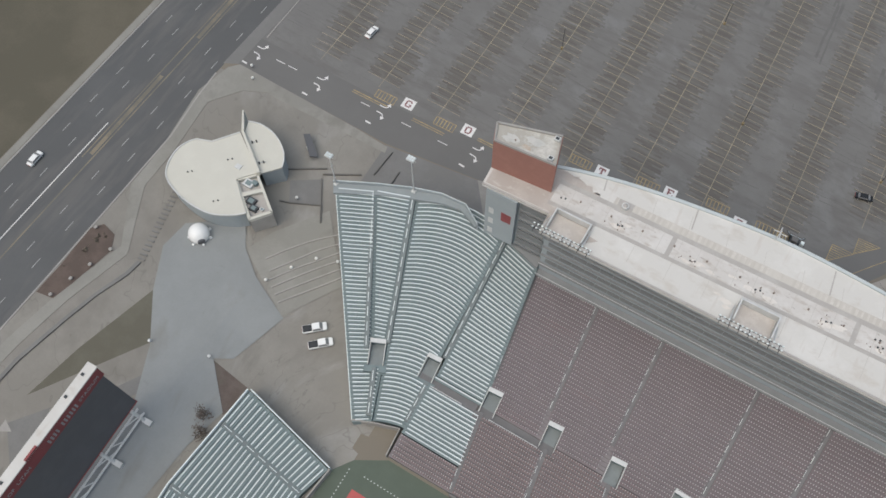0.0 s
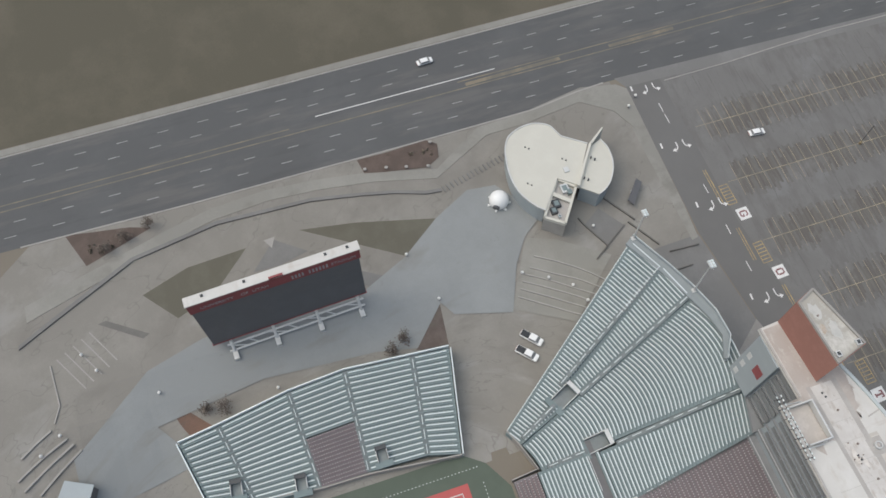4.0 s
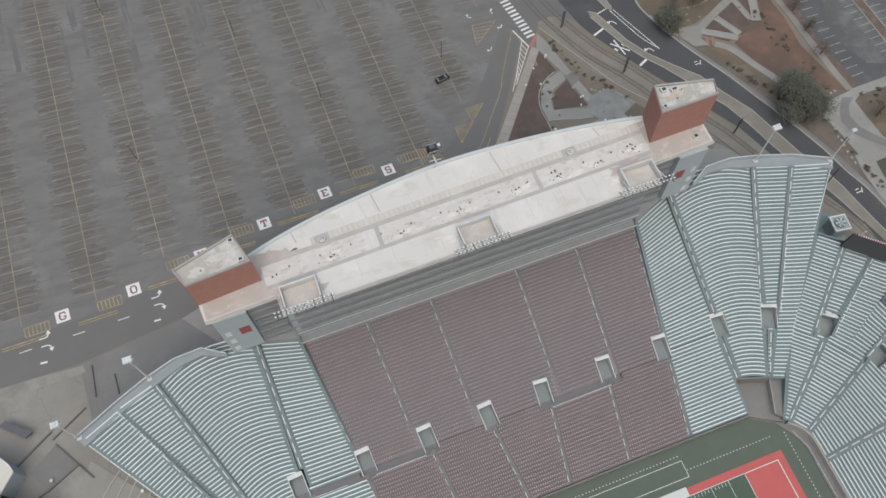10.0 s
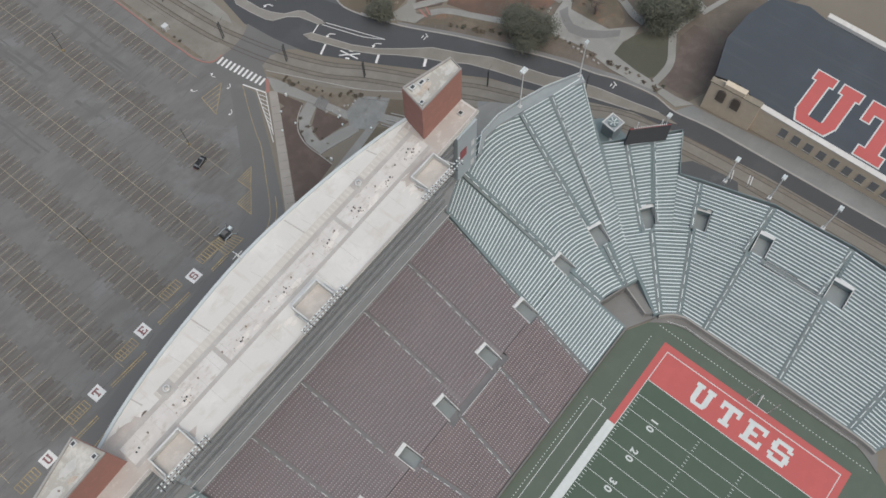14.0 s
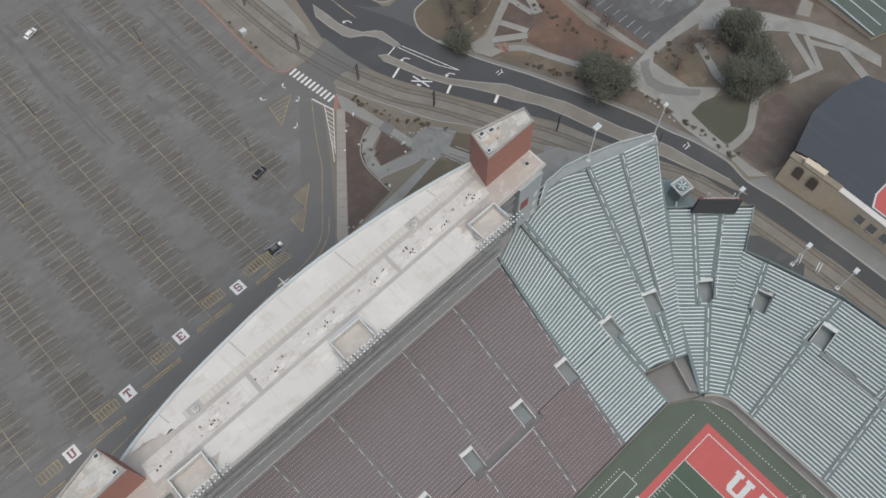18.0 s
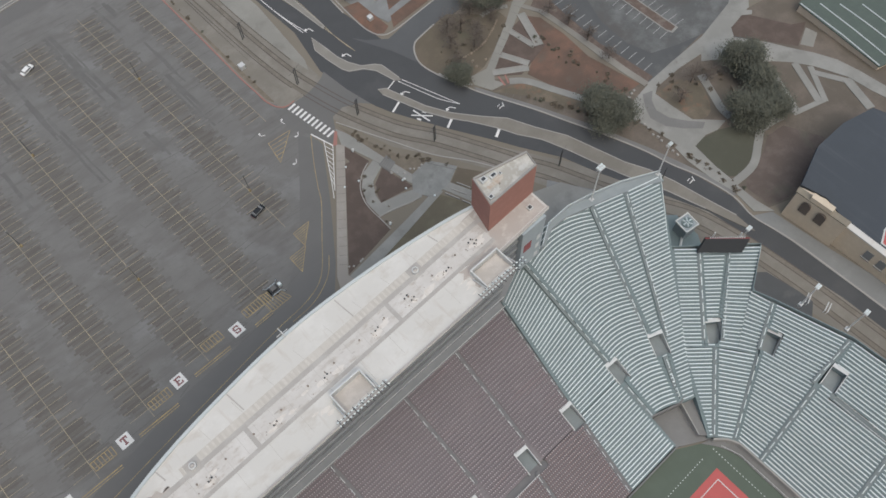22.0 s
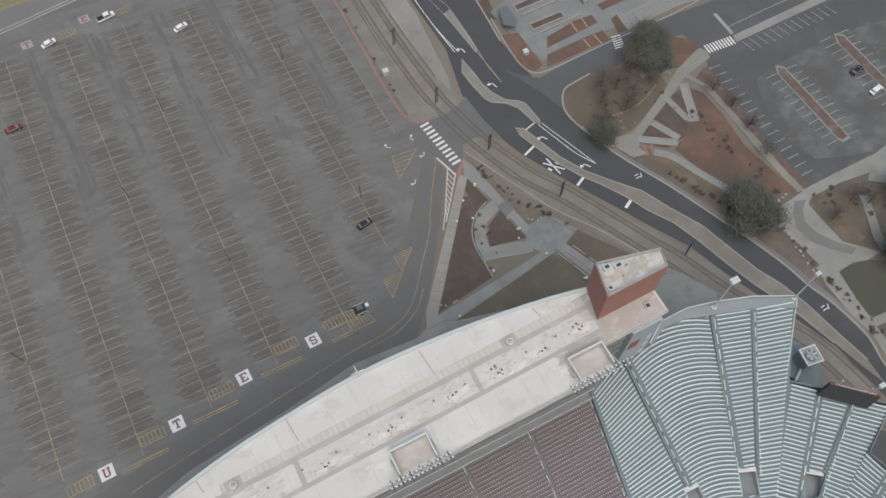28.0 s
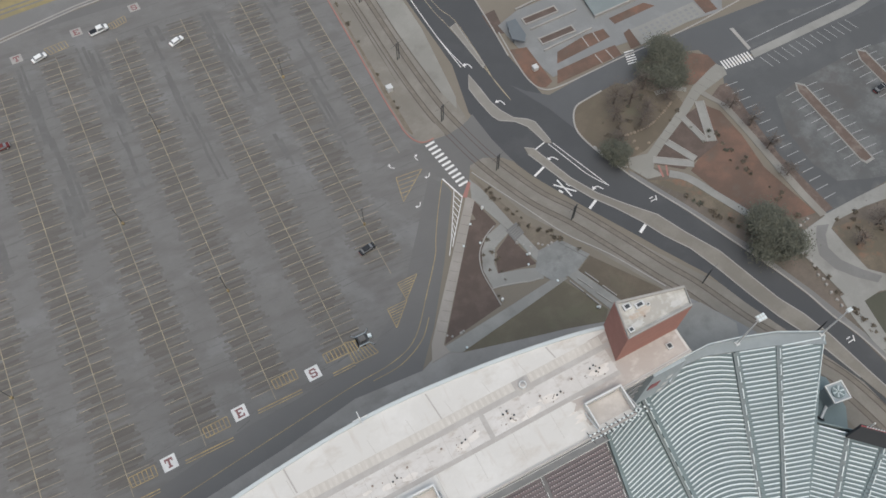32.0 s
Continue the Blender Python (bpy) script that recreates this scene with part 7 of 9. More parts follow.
left = [lerp((50.3, 170.5), (42.3, 156.7), k / 9) for k in range(10)] + [(39.3, 152.0)]
right = [lerp((51.3, 167.4), (41.3, 154.1), k / 9) for k in range(10)]
drape_rects("hatched_marking", [stripe(a, b, 0.18) for a, b in zip(left[:9], right[:9])] + [stripe(left[0], left[9], 0.2), stripe(left[9], left[10], 0.2), stripe(right[0], right[9], 0.2), stripe((49.1, 175.4), (51.3, 167.4), 0.4)], M_WHITE, 0.07, "narrow white hatched taper beside the crossing", "marking")

# ---------------------------------------------------------------- floodlight poles
def light_pole(x, y, z0, z1, size, label):
    root = thing("floodlight_pole", (x, y, z0), label, "floodlight", "floodlight poles")
    part("base", box(x - 0.5, x + 0.5, y - 0.5, y + 0.5, z0 - 0.6, z0 + 0.3), M_STEEL, root)
    part("post", beam((x, y, z0), (x, y, z1), 0.2, None, 8, 0.13), M_STEEL, root)
    head = part("head", box(x - size / 2, x + size / 2, y - 0.7 * size / 2, y + 0.7 * size / 2, z1, z1 + 0.35), M_STEEL, root)
    for i in range(3):
        for j in range(2):
            cx, cy = x + (i - 1) * size * 0.33, y + (j - 0.5) * size * 0.36
            part("lamp", beam((cx, cy, z1 + 0.35), (cx, cy, z1 + 0.6), size * 0.13, None, 8), M_BENCH, head)
    part("crossarm", beam((x - size * 0.6, y, z1 - 0.2), (x + size * 0.6, y, z1 - 0.2), 0.08), M_STEEL, root)
    return root


for x, y, z0, z1, sz in ((79, 91.6, 21.4, 36.6, 2.0), (96.8, 84.9, 21.4, 35.2, 1.2), (-78.3, 89.9, 21.4, 35.5, 2.0), (-95.6, 82.2, 21.4, 33.7, 1.8), (98.9, 38.2, 12.6, 23.5, 1.5), (101.6, 26.6, 12.8, 23.5, 1.5), (102.4, 11.6, 12.8, 23.5, 1.5), (103, -8, 12.8, 23.5, 1.5), (101.3, 59.2, 15.2, 20.8, 1.5)):
    light_pole(x, y, z0, z1, sz, "white floodlight pole on the rim of the stand")
for x, y, turn in ((99.7, 37.5, 18), (101.2, 32.8, 14)):
    rack = thing("rail_rack", (x, y, 12.9), "pair of short white bars on the rim of the end stand", "rack", "rim racks", turn=turn)
    for d in (-0.35, 0.35):
        bar = part("bar", box(-0.2, 2.6, d - 0.1, d + 0.1, 0.9, 1.1), M_STEEL, rack)
        bar.matrix_parent_inverse = Matrix()
        leg = part("leg", beam((0.1, d, -0.6), (0.1, d, 0.9), 0.07, None, 6), M_STEEL, rack)
        leg.matrix_parent_inverse = Matrix()
for x, y in ((-17.5, 168), (-17.8, 226.4), (22.8, 171.1), (22.4, 230.5), (-73.4, 163.3), (-73.2, 222), (-111, 165), (-111, 225), (-36, 200)):
    z = land(x, y)
    lamp = thing("car_park_lamp", (x, y, z), "slim car park lamp on a yellow concrete base", "lamp post", "car park lamps")
    part("base", beam((x, y, z), (x, y, z + 0.9), 0.36, None, 10), M_YELLOW, lamp)
    part("post", beam((x, y, z + 0.9), (x, y, z + 9), 0.09, None, 6), M_DARKSTEEL, lamp)
    part("head", box(x - 0.5, x + 0.5, y - 0.18, y + 0.18, z + 9, z + 9.2), M_WORN, lamp)
for x, y in ((-101.5, 56.7), (-98.2, 62.8), (-94.4, 68.1), (-89.4, 70.2), (-108.6, 79.8), (-101.1, 33.9), (-115, 29.6), (-98.2, -37), (-112.4, -52.5), (-107.5, -49.7), (-94.6, -59.9), (-91.2, -64.5), (-91.5, -10.2), (54.3, 161.2), (58.5, 142.3), (66.8, 120.2), (45.5, 133.8), (-143.8, 108), (-141, 104.6)):
    z = land(x, y)
    lamp = thing("path_lamp", (x, y, z), "low path lamp with a white globe", "lamp post", "path lamps")
    part("post", beam((x, y, z), (x, y, z + 0.9), 0.08, None, 6), M_DARKSTEEL, lamp)
    bm = bmesh.new()
    bmesh.ops.create_icosphere(bm, subdivisions=2, radius=0.42, matrix=Matrix.Translation((x, y, z + 1.2)))
    part("globe", bm, M_WHITE, lamp)

# ---------------------------------------------------------------- big scoreboard of the south end
draped("paving_slab", [(-129.4, -2.0), (-123.7, 5.8), (-121.9, -1.9), (-121.8, -9.0)], M_WORN, 0.065, "darker grey paving behind the scoreboard", "paving")
draped("paving_slab", [(-114.5, 17.1), (-111.3, 22.6), (-108.2, 20.5), (-110.5, 16.8)], M_WORN, 0.13, "dark grey slab beside the scoreboard", "paving")
draped("paving_slab", [(-130.2, -1.5), (-129.9, -4.5), (-127.2, -2.9)], M_KERB, 0.075, "small pale paved triangle behind the scoreboard", "paving")
board = thing("scoreboard", (-106, -3, 9), "huge dark scoreboard with a red header and white truss legs", "scoreboard")
part("screen", box(-107.6, -106.9, -22.0, 16.6, 12.6, 31.6), M_SCREEN, board, "dark switched-off screen")
part("header", box(-107.9, -106.8, -22.3, 17.0, 31.62, 35.65), M_REDPANEL, board, "deep red header band with pale lettering")
part("cap", box(-109.05, -106.7, -22.5, 17.2, 35.654, 36.0), M_ROOF, board, "stained white roof cap")
part("back_frame", box(-108.9, -107.92, -22.0, 16.6, 12.6, 35.63), M_DARKSTEEL, board)
part("bottom_edge", box(-107.9, -106.8, -22.2, 16.8, 12.2, 12.58), M_REDPANEL, board)
for k in range(11):
    if k != 4:
        part("letter_bar", box(-106.79, -106.72, 0.9 + k * 0.8, 1.32 + k * 0.8, 32.5, 34.0), M_WORNPAINT, board)
for text, y in (("UNIVERSITY", -16.0), ("OF", -9.8), ("UTAH", -6.2), ("STADIUM", 13.0)):
    c = bpy.data.curves.new("lettering", 'FONT')
    c.body, c.size, c.align_x, c.align_y, c.extrude = text, 1.4, 'CENTER', 'CENTER', 0.03
    tmp = bpy.data.objects.new("tmp", c)
    scene.collection.objects.link(tmp)
    me = bpy.data.meshes.new_from_object(tmp.evaluated_get(bpy.context.evaluated_depsgraph_get()))
    bpy.data.objects.remove(tmp)
    me.materials.clear()
    me.transform(pose(-106.74, y, 33.25, 90, 0, 90))
    part("lettering", me, M_WORNPAINT, board, "pale capital letters")
part("emblem", box(-107.2, -106.7, -3.8, -0.6, 32.2, 36.3), M_REDPANEL, board)
for y in (-18.4, -9, 9.5, 14.6):
    part("roof_hatch", box(-108.5, -107.9, y - 0.3, y + 0.3, 36.004, 36.25), M_DARKSTEEL, board)
for y in (-17.9, -7.4, 3.6, 14.2):
    z = land(-103.5, y)
    leg = part("leg", beam((-104.2, y, z), (-106.6, y, 12.4), 0.4, None, 8), M_STEEL, board)
    part("foot", box(-104.9, -102.6, y - 0.6, y + 0.6, z - 0.2, z + 0.9), M_STEEL, leg)
part("chord", beam((-106.0, -19, 11.6), (-106.0, 15.5, 11.6), 0.28), M_STEEL, board)
part("chord", beam((-105.0, -19, 9.9), (-105.0, 15.5, 9.9), 0.28), M_STEEL, board)
for k in range(7):
    y = -19 + k * 4.93
    part("brace", beam((-106.0, y, 11.6), (-105.0, y + (4.93 if k % 2 == 0 else 2.5), 9.9), 0.16), M_STEEL, board)

pivot = Matrix.Translation((-106.9, 17, 0))
board.matrix_basis = Matrix.Translation((0.4, 0, 0)) @ pivot @ Matrix.Rotation(radians(2.65), 4, "Z") @ pivot.inverted() @ board.matrix_basis

# ---------------------------------------------------------------- round pavilion and forecourt
pav = thing("pavilion", (-128, 75, 7), "round cream-roofed pavilion with a second curved wing", "building")
LOBE = curve([(-129.0, 86.6), (-133.7, 80.5), (-137.5, 79.2), (-139.7, 75.5), (-139.7, 71.4), (-138.3, 67.7), (-136.2, 65.7), (-132.7, 64.2), (-126.9, 63.1), (-120.9, 63.4), (-115.8, 65.8), (-113.2, 68.1)], 4)
LOBE = [(-129.0, 86.6), (-133.6, 80.6)] + LOBE[8:] + [(-121.3, 74.7), (-117.7, 79.1)]
WING = curve([(-129.6, 90.7), (-126.1, 91.6), (-121.3, 90.9), (-117.0, 88.5), (-114.7, 86.0), (-113.6, 83.6)], 4) + [(-117.3, 79.4), (-128.4, 87.5)]


def shrink(poly, k):
    cx, cy = sum(p[0] for p in poly) / len(poly), sum(p[1] for p in poly) / len(poly)
    return [(cx + (x - cx) * k, cy + (y - cy) * k) for x, y in poly]


part("wall", prism(shrink(LOBE, 0.965), 4, 13.4), M_PANEL, pav, "curved grey glazed wall")
part("roof", prism(LOBE, 13.402, 13.9), M_CREAM, pav, "cream membrane roof")
part("roof_rim", wall_run("rim_tmp", [(x, y, 13.9) for x, y in LOBE[:-2]], 0.3, M_STEEL, "", "", low=0.0, high=0.25).data, M_STEEL, pav)
part("wing_wall", prism(shrink(WING, 0.95), 4, 12.8), M_PANEL, pav)
part("wing_roof", prism(WING, 12.804, 13.3), M_CREAM, pav, "cream curved wing roof")
part("wing_rim", wall_run("rim_tmp", [(x, y, 13.3) for x, y in WING[:-2]], 0.3, M_STEEL, "", "", low=0.0, high=0.25).data, M_STEEL, pav)
for o in [o for o in bpy.data.objects if o.name.startswith("rim_tmp")]:
    bpy.data.objects.remove(o)
part("divider_wall", prism([(-128.8, 86.9), (-128.3, 87.4), (-117.0, 79.2), (-117.5, 78.6)], 13.0, 14.6), M_CREAM, pav, "cream parapet between the two roofs")
part("fin_wall", prism([(-132.4, 92.2), (-132.1, 92.5), (-128.3, 87.6), (-128.8, 87.1)], 7, 14.6), M_CREAM, pav, "thin cream fin wall")
part("plant_box", prism([(-121.6, 74.8), (-117.6, 78.7), (-108.1, 71.8), (-111.8, 67.1)], 4, 12.4), M_KERB, pav)
part("well_floor", prism([(-120.9, 74.8), (-117.7, 78.0), (-109.3, 71.9), (-112.3, 68.3)], 12.402, 12.5), M_ROOFGREY, pav)
for a, b in (((-121.4, 74.7), (-117.7, 78.6)), ((-117.7, 78.6), (-108.3, 71.7)), ((-108.3, 71.7), (-111.7, 67.3)), ((-111.7, 67.3), (-121.4, 74.7))):
    part("well_wall", prism(band([a, b], 0.7), 12.4, 13.5), M_CREAM, pav)
part("well_bridge", prism([(-117.9, 72.4), (-114.4, 75.9), (-113.5, 75.3), (-117.0, 71.7)], 13.0, 13.45), M_CREAM, pav)
for cx, cy, w, h, m in ((-118.2, 75.6, 1.3, 0.9, M_STEEL), (-116.8, 76.4, 0.7, 1.1, M_DECK), (-114.6, 71.8, 1.2, 0.8, M_DARKSTEEL), (-112.8, 70.4, 1.0, 0.9, M_DARKSTEEL), (-110.9, 71.2, 0.5, 0.7, M_STEEL)):
    unit = part("roof_unit", box(cx - w, cx + w, cy - w * 0.8, cy + w * 0.8, 12.5, 12.5 + h), m, pav)
    part("grille", box(cx - w * 0.6, cx + w * 0.6, cy - w * 0.5, cy + w * 0.5, 12.504 + h, 12.56 + h), M_DECK, unit)
for x, y in ((-132.8, 70.5), (-121.8, 67.0), (-126.2, 78.6), (-124.2, 86.2), (-118.8, 82.0)):
    for d in (-0.4, 0.4):
        part("drain", beam((x + d, y + d, 13.2), (x + d, y + d, 14.2), 0.2, None, 8), M_DARKSTEEL, pav)
part("skylight", box(-123.8, -122.2, 77.2, 78.6, 13.9, 14.15), M_STEEL, pav)
pav.matrix_basis = Matrix.Translation((-0.3, -0.9, 0)) @ pav.matrix_basis
dome = thing("white_dome", (-122.9, 58.1, 7.6), "small white dome shell with a dark round doorway", "dome")
bm = bmesh.new()
bmesh.ops.create_uvsphere(bm, u_segments=28, v_segments=14, radius=2.7)
bmesh.ops.delete(bm, geom=[v for v in bm.verts if v.co.z < -1.2], context='VERTS')
bm.transform(Matrix.Translation((-122.9, 58.1, land(-122.9, 58.1) + 1.3)))
shell = part("shell", bm, M_CARWHITE, dome)
for k in range(7):
    a = k * math.tau / 7 + 0.3
    z = land(-122.9, 58.1)
    part("foot", beam((-122.9 + 2.4 * math.cos(a), 58.1 + 2.4 * math.sin(a), z), (-122.9 + 3.1 * math.cos(a), 58.1 + 3.1 * math.sin(a), z + 0.5), 0.32, None, 8), M_CARWHITE, dome)
part("doorway", beam((-121.4, 57.0, land(-122, 58) + 1.6), (-120.65, 56.45, land(-122, 58) + 1.5), 0.95, None, 14), M_SCREEN, dome, "dark round doorway")
for p in ([(-105.2, 61.6), (-101.9, 67.0), (-98.0, 72.3), (-93.7, 76.9)], [(-102.5, 59.3), (-99.2, 64.6), (-95.6, 70.5), (-92.0, 74.9)], [(-101.1, 57.4), (-97.2, 63.7), (-93.4, 68.9), (-90.5, 73.2)], [(-99.5, 56.0), (-96.0, 61.6), (-92.3, 67.1), (-89.3, 71.1)], [(-97.7, 54.8), (-94.0, 60.4), (-90.3, 65.8), (-87.8, 69.4)], [(-95.9, 53.5), (-92.1, 59.1), (-88.3, 64.5), (-86.3, 67.7)]):
    draped("seat_step", band(curve(p, 5), 0.32), M_KERB, 0.5, "low curved pale concrete seat step", "seat step", kind="", thick=0.5)["group"] = "terrace steps"
for p in ([(-92.1, -69.0), (-94.6, -65.3), (-96.6, -61.9)], [(-87.2, -70.3), (-90.8, -64.6), (-93.7, -58.8)], [(-84.6, -69.2), (-88.6, -63.4), (-92.1, -57.6)], [(-82.8, -66.1), (-86.8, -61.2), (-90.4, -56.2)]):
    draped("seat_step", band(curve(p, 5), 0.45), M_KERB, 0.5, "low curved pale concrete seat step", "seat step", kind="", thick=0.5)["group"] = "terrace steps"
for k in range(5):
    a, b = lerp((-113.3, -58.5), (-117.9, -50.2), k / 4), lerp((-104.3, -53.0), (-109.1, -45.0), k / 4)
    draped("paving_strip", band([a, b], 0.3), M_KERB, 0.12, "pale concrete strip set in the paving", "paving strip", kind="", thick=0.1)["group"] = "paving strips"
draped("planter_edge", band([(-112.1, -60.1), (-101.9, -59.3), (-98, -61)], 0.35), M_KERB, 0.3, "pale concrete planter edge", "kerb", thick=0.3)
draped("planter_pit", [(-119.4, -48.0), (-119.8, -46.0), (-113.4, -36.5), (-112.6, -38.2)], M_WALL, 0.07, "dark sunken wedge in the paving", "planter")
draped("sunken_yard", [(-109.8, 77.8), (-102.4, 81.5), (-106.8, 88.3), (-113.5, 83.5)], M_WORN, 0.06, "grey paved yard beside the pavilion", "yard")
for pts in ([(-112.2, 77.0), (-109.8, 77.8), (-102.4, 81.5), (-106.8, 88.3)], [(-102.2, 81.4), (-99.6, 77.4)], [(-107.3, 89.6), (-98.7, 95.0)], [(-117.2, 85.2), (-107.3, 91.7)], [(-96.0, 96.9), (-95.7, 105.4)], [(-90.6, 95.9), (-90.8, 101.2)]):
    draped("yard_wall", band(pts, 0.28), M_WALL, 0.6, "dark low wall round the yard", "wall", thick=0.6)
draped("yard_wall", band([(-102.6, 81.8), (-99.6, 77.2)], 0.25), M_WALL, 0.6, "dark low wall below the yard", "wall", thick=0.6)
sign = thing("slanted_sign", (-114, 94, 7), "dark slanted sign slab on a pale post", "sign")
part("slab", prism([(-118.2, 96.6), (-116.6, 97.6), (-110.8, 92.6), (-112.6, 91.6)], land(-114, 94) + 1.5, land(-114, 94) + 2.0), M_SCREEN, sign)
part("post", box(-115.4, -114.4, 93.8, 94.6, land(-114, 94) - 0.2, land(-114, 94) + 1.498), M_STEEL, sign)
shed = thing("kiosk_hut", (-81, -58, 3), "low grey flat-roofed hut behind the end stand", "hut")
z = land(-81, -58)
part("wall", prism([(-79.7, -62.4), (-83.8, -60.2), (-81.0, -54.5), (-77.2, -56.2)], z - 1, z + 3), M_WORN, shed)
part("roof", prism([(-79.5, -62.8), (-84.2, -60.3), (-81.2, -54.1), (-76.8, -56.1)], z + 3.004, z + 3.3), M_PANEL, shed)


for x, y in ((-142.3, 26.4), (-141.2, 32.1), (-139.9, 37.4), (-138.5, 43.2), (-145.6, 46.0)):
    z = land(x, y)
    post = thing("bollard_lamp", (x, y, z), "short post lamp with a round pale top", "lamp", "bollard lamps")
    part("post", beam((x, y, z), (x, y, z + 1.0), 0.09, None, 8), M_DARKSTEEL, post)
    part("cap", beam((x, y, z + 1.0), (x, y, z + 1.15), 0.5, None, 14, 0.4), M_KERB, post)

# ---------------------------------------------------------------- vehicles
def wheel(x, y, r, root):
    w = part("tyre", beam((x, y - 0.13, r), (x, y + 0.13, r), r, None, 14), M_TYRE, root)
    part("rim", beam((x, y - 0.14, r), (x, y + 0.14, r), r * 0.6, None, 10), M_STEEL, w)


def vehicle(kind, x, y, turn, paint, label, z=None):
    """A car, van or pickup, nose along its own x axis."""
    root = thing(kind, (0, 0, 0), label, "car" if kind == "car" else kind)
    L, W, H = {"car": (4.7, 1.85, 1.45), "van": (5.6, 2.0, 2.1), "pickup": (6.0, 2.0, 1.9)}[kind]
    bm = box(-L / 2, L / 2, -W / 2, W / 2, 0.35, 0.95 if kind != "pickup" else 1.1)
    bmesh.ops.bevel(bm, geom=bm.edges[:], offset=0.16, segments=2, affect='EDGES')
    part("body", bm, paint, root)
    c0, c1 = {"car": (-1.7, 1.0), "van": (-2.7, 1.5), "pickup": (-0.5, 1.5)}[kind]
    zb, inset = (0.9 if kind != "pickup" else 1.05), 0.18
    bm = bmesh.new()
    lo = [bm.verts.new(p) for p in ((c0, -W / 2 + 0.06, zb), (c1 + 0.6, -W / 2 + 0.06, zb), (c1 + 0.6, W / 2 - 0.06, zb), (c0, W / 2 - 0.06, zb))]
    hi = [bm.verts.new(p) for p in ((c0 + 0.45 if kind == "car" else c0 + 0.08, -W / 2 + inset, H - 0.06), (c1 - 0.15, -W / 2 + inset, H - 0.06), (c1 - 0.15, W / 2 - inset, H - 0.06), (c0 + 0.45 if kind == "car" else c0 + 0.08, W / 2 - inset, H - 0.06))]
    for i in range(4):
        j = (i + 1) % 4
        bm.faces.new((lo[i], lo[j], hi[j], hi[i]))
    bm.faces.new(hi)
    walls = [[Vector(v.co) for v in (lo[i], lo[(i + 1) % 4], hi[(i + 1) % 4], hi[i])] for i in range(4)]
    part("cabin", bm, paint, root)
    # one dark pane on each side of the cabin, a little proud of it
    for quad, name in zip(walls, ("side_window", "windscreen", "side_window", "rear_window")):
        mid = sum(quad, Vector()) / 4
        n = (quad[1] - quad[0]).cross(quad[2] - quad[1]).normalized()
        pane = bmesh.new()
        back = [pane.verts.new(mid + (p - mid) * 0.93 + n * 0.004) for p in quad]
        face = [pane.verts.new(mid + (p - mid) * 0.93 + n * 0.02) for p in quad]
        pane.faces.new(face)
        for i in range(4):
            pane.faces.new((back[i], back[(i + 1) % 4], face[(i + 1) % 4], face[i]))
        part(name, pane, M_GLASS, root, "dark car glass")
    top = box(hi_x(c0, kind), c1 - 0.2, -W / 2 + inset + 0.03, W / 2 - inset - 0.03, H - 0.058, H)
    bmesh.ops.bevel(top, geom=top.edges[:], offset=0.02, segments=1, affect='EDGES')
    part("roof", top, paint, root)
    if kind == "pickup":
        part("bed_cover", box(-L / 2 + 0.15, -0.6, -W / 2 + 0.15, W / 2 - 0.15, 1.102, 1.16), M_CARDARK, root, "black bed cover")
    for sx in (-1, 1):
        for sy in (-1, 1):
            wheel(sx * L * 0.31, sy * (W / 2 - 0.1), 0.34, root)
        part("lamp_cluster", box(sx * L / 2 - 0.06, sx * L / 2 + 0.02, -W / 2 + 0.2, W / 2 - 0.2, 0.62, 0.78), M_BENCH if sx > 0 else M_REDPANEL, root)
    root.matrix_basis = pose(x, y, (land(x, y) + 0.06) if z is None else z, 0, 0, turn)
    return root


def hi_x(c0, kind):
    return c0 + 0.5 if kind == "car" else c0 + 0.12


vehicle("pickup", -84.8, 53.0, 41, M_CARWHITE, "white pickup truck with a black covered bed")
vehicle("pickup", -81.5, 50.6, 42, M_CARWHITE, "white pickup truck with a black covered bed")
vehicle("car", -172.0, 53.0, 93, M_CARWHITE, "white saloon car driving along the street")
vehicle("car", -42.0, 269.4, 15, M_CARWHITE, "white saloon car parked near the far row")
vehicle("pickup", -22.7, 273.2, 8, M_CARWHITE, "white pickup truck parked near the far row")
vehicle("car", -2.3, 258.4, 18, M_CARWHITE, "white saloon car between stall rows")
vehicle("car", -59.6, 239.6, 5, M_CARRED, "dark red car parked in a stall row")
vehicle("car", 20.1, 163.4, 12, M_CARDARK, "black car parked near a lamp base")
vehicle("car", -122.7, 137.0, 85, M_CARWHITE, "white saloon car crossing the car park")
vehicle("car", -78, 262, 12, M_CARWHITE, "white saloon car at the far end of the car park")
vehicle("car", 181, 142.8, 10, M_CARDARK, "dark car parked on the campus lot")
vehicle("car", 181, 134.0, 10, M_CARWHITE, "white car parked on the campus lot")
z = land(8.0, 139.6)
gen = thing("generator_trailer", (8.0, 139.6, z), "grey tower trailer with spread outriggers in the hatched corner", "trailer")
part("chassis", box(6.6, 9.4, 138.3, 141.1, z + 0.35, z + 0.6), M_DARKSTEEL, gen)
part("engine_housing", box(7.2, 8.8, 139.0, 140.5, z + 0.604, z + 1.7), M_LANE, gen, "dark engine housing")
part("cabinet", box(9.6, 10.5, 139.1, 140.1, z + 0.5, z + 1.7), M_BENCH, gen, "white control cabinet")
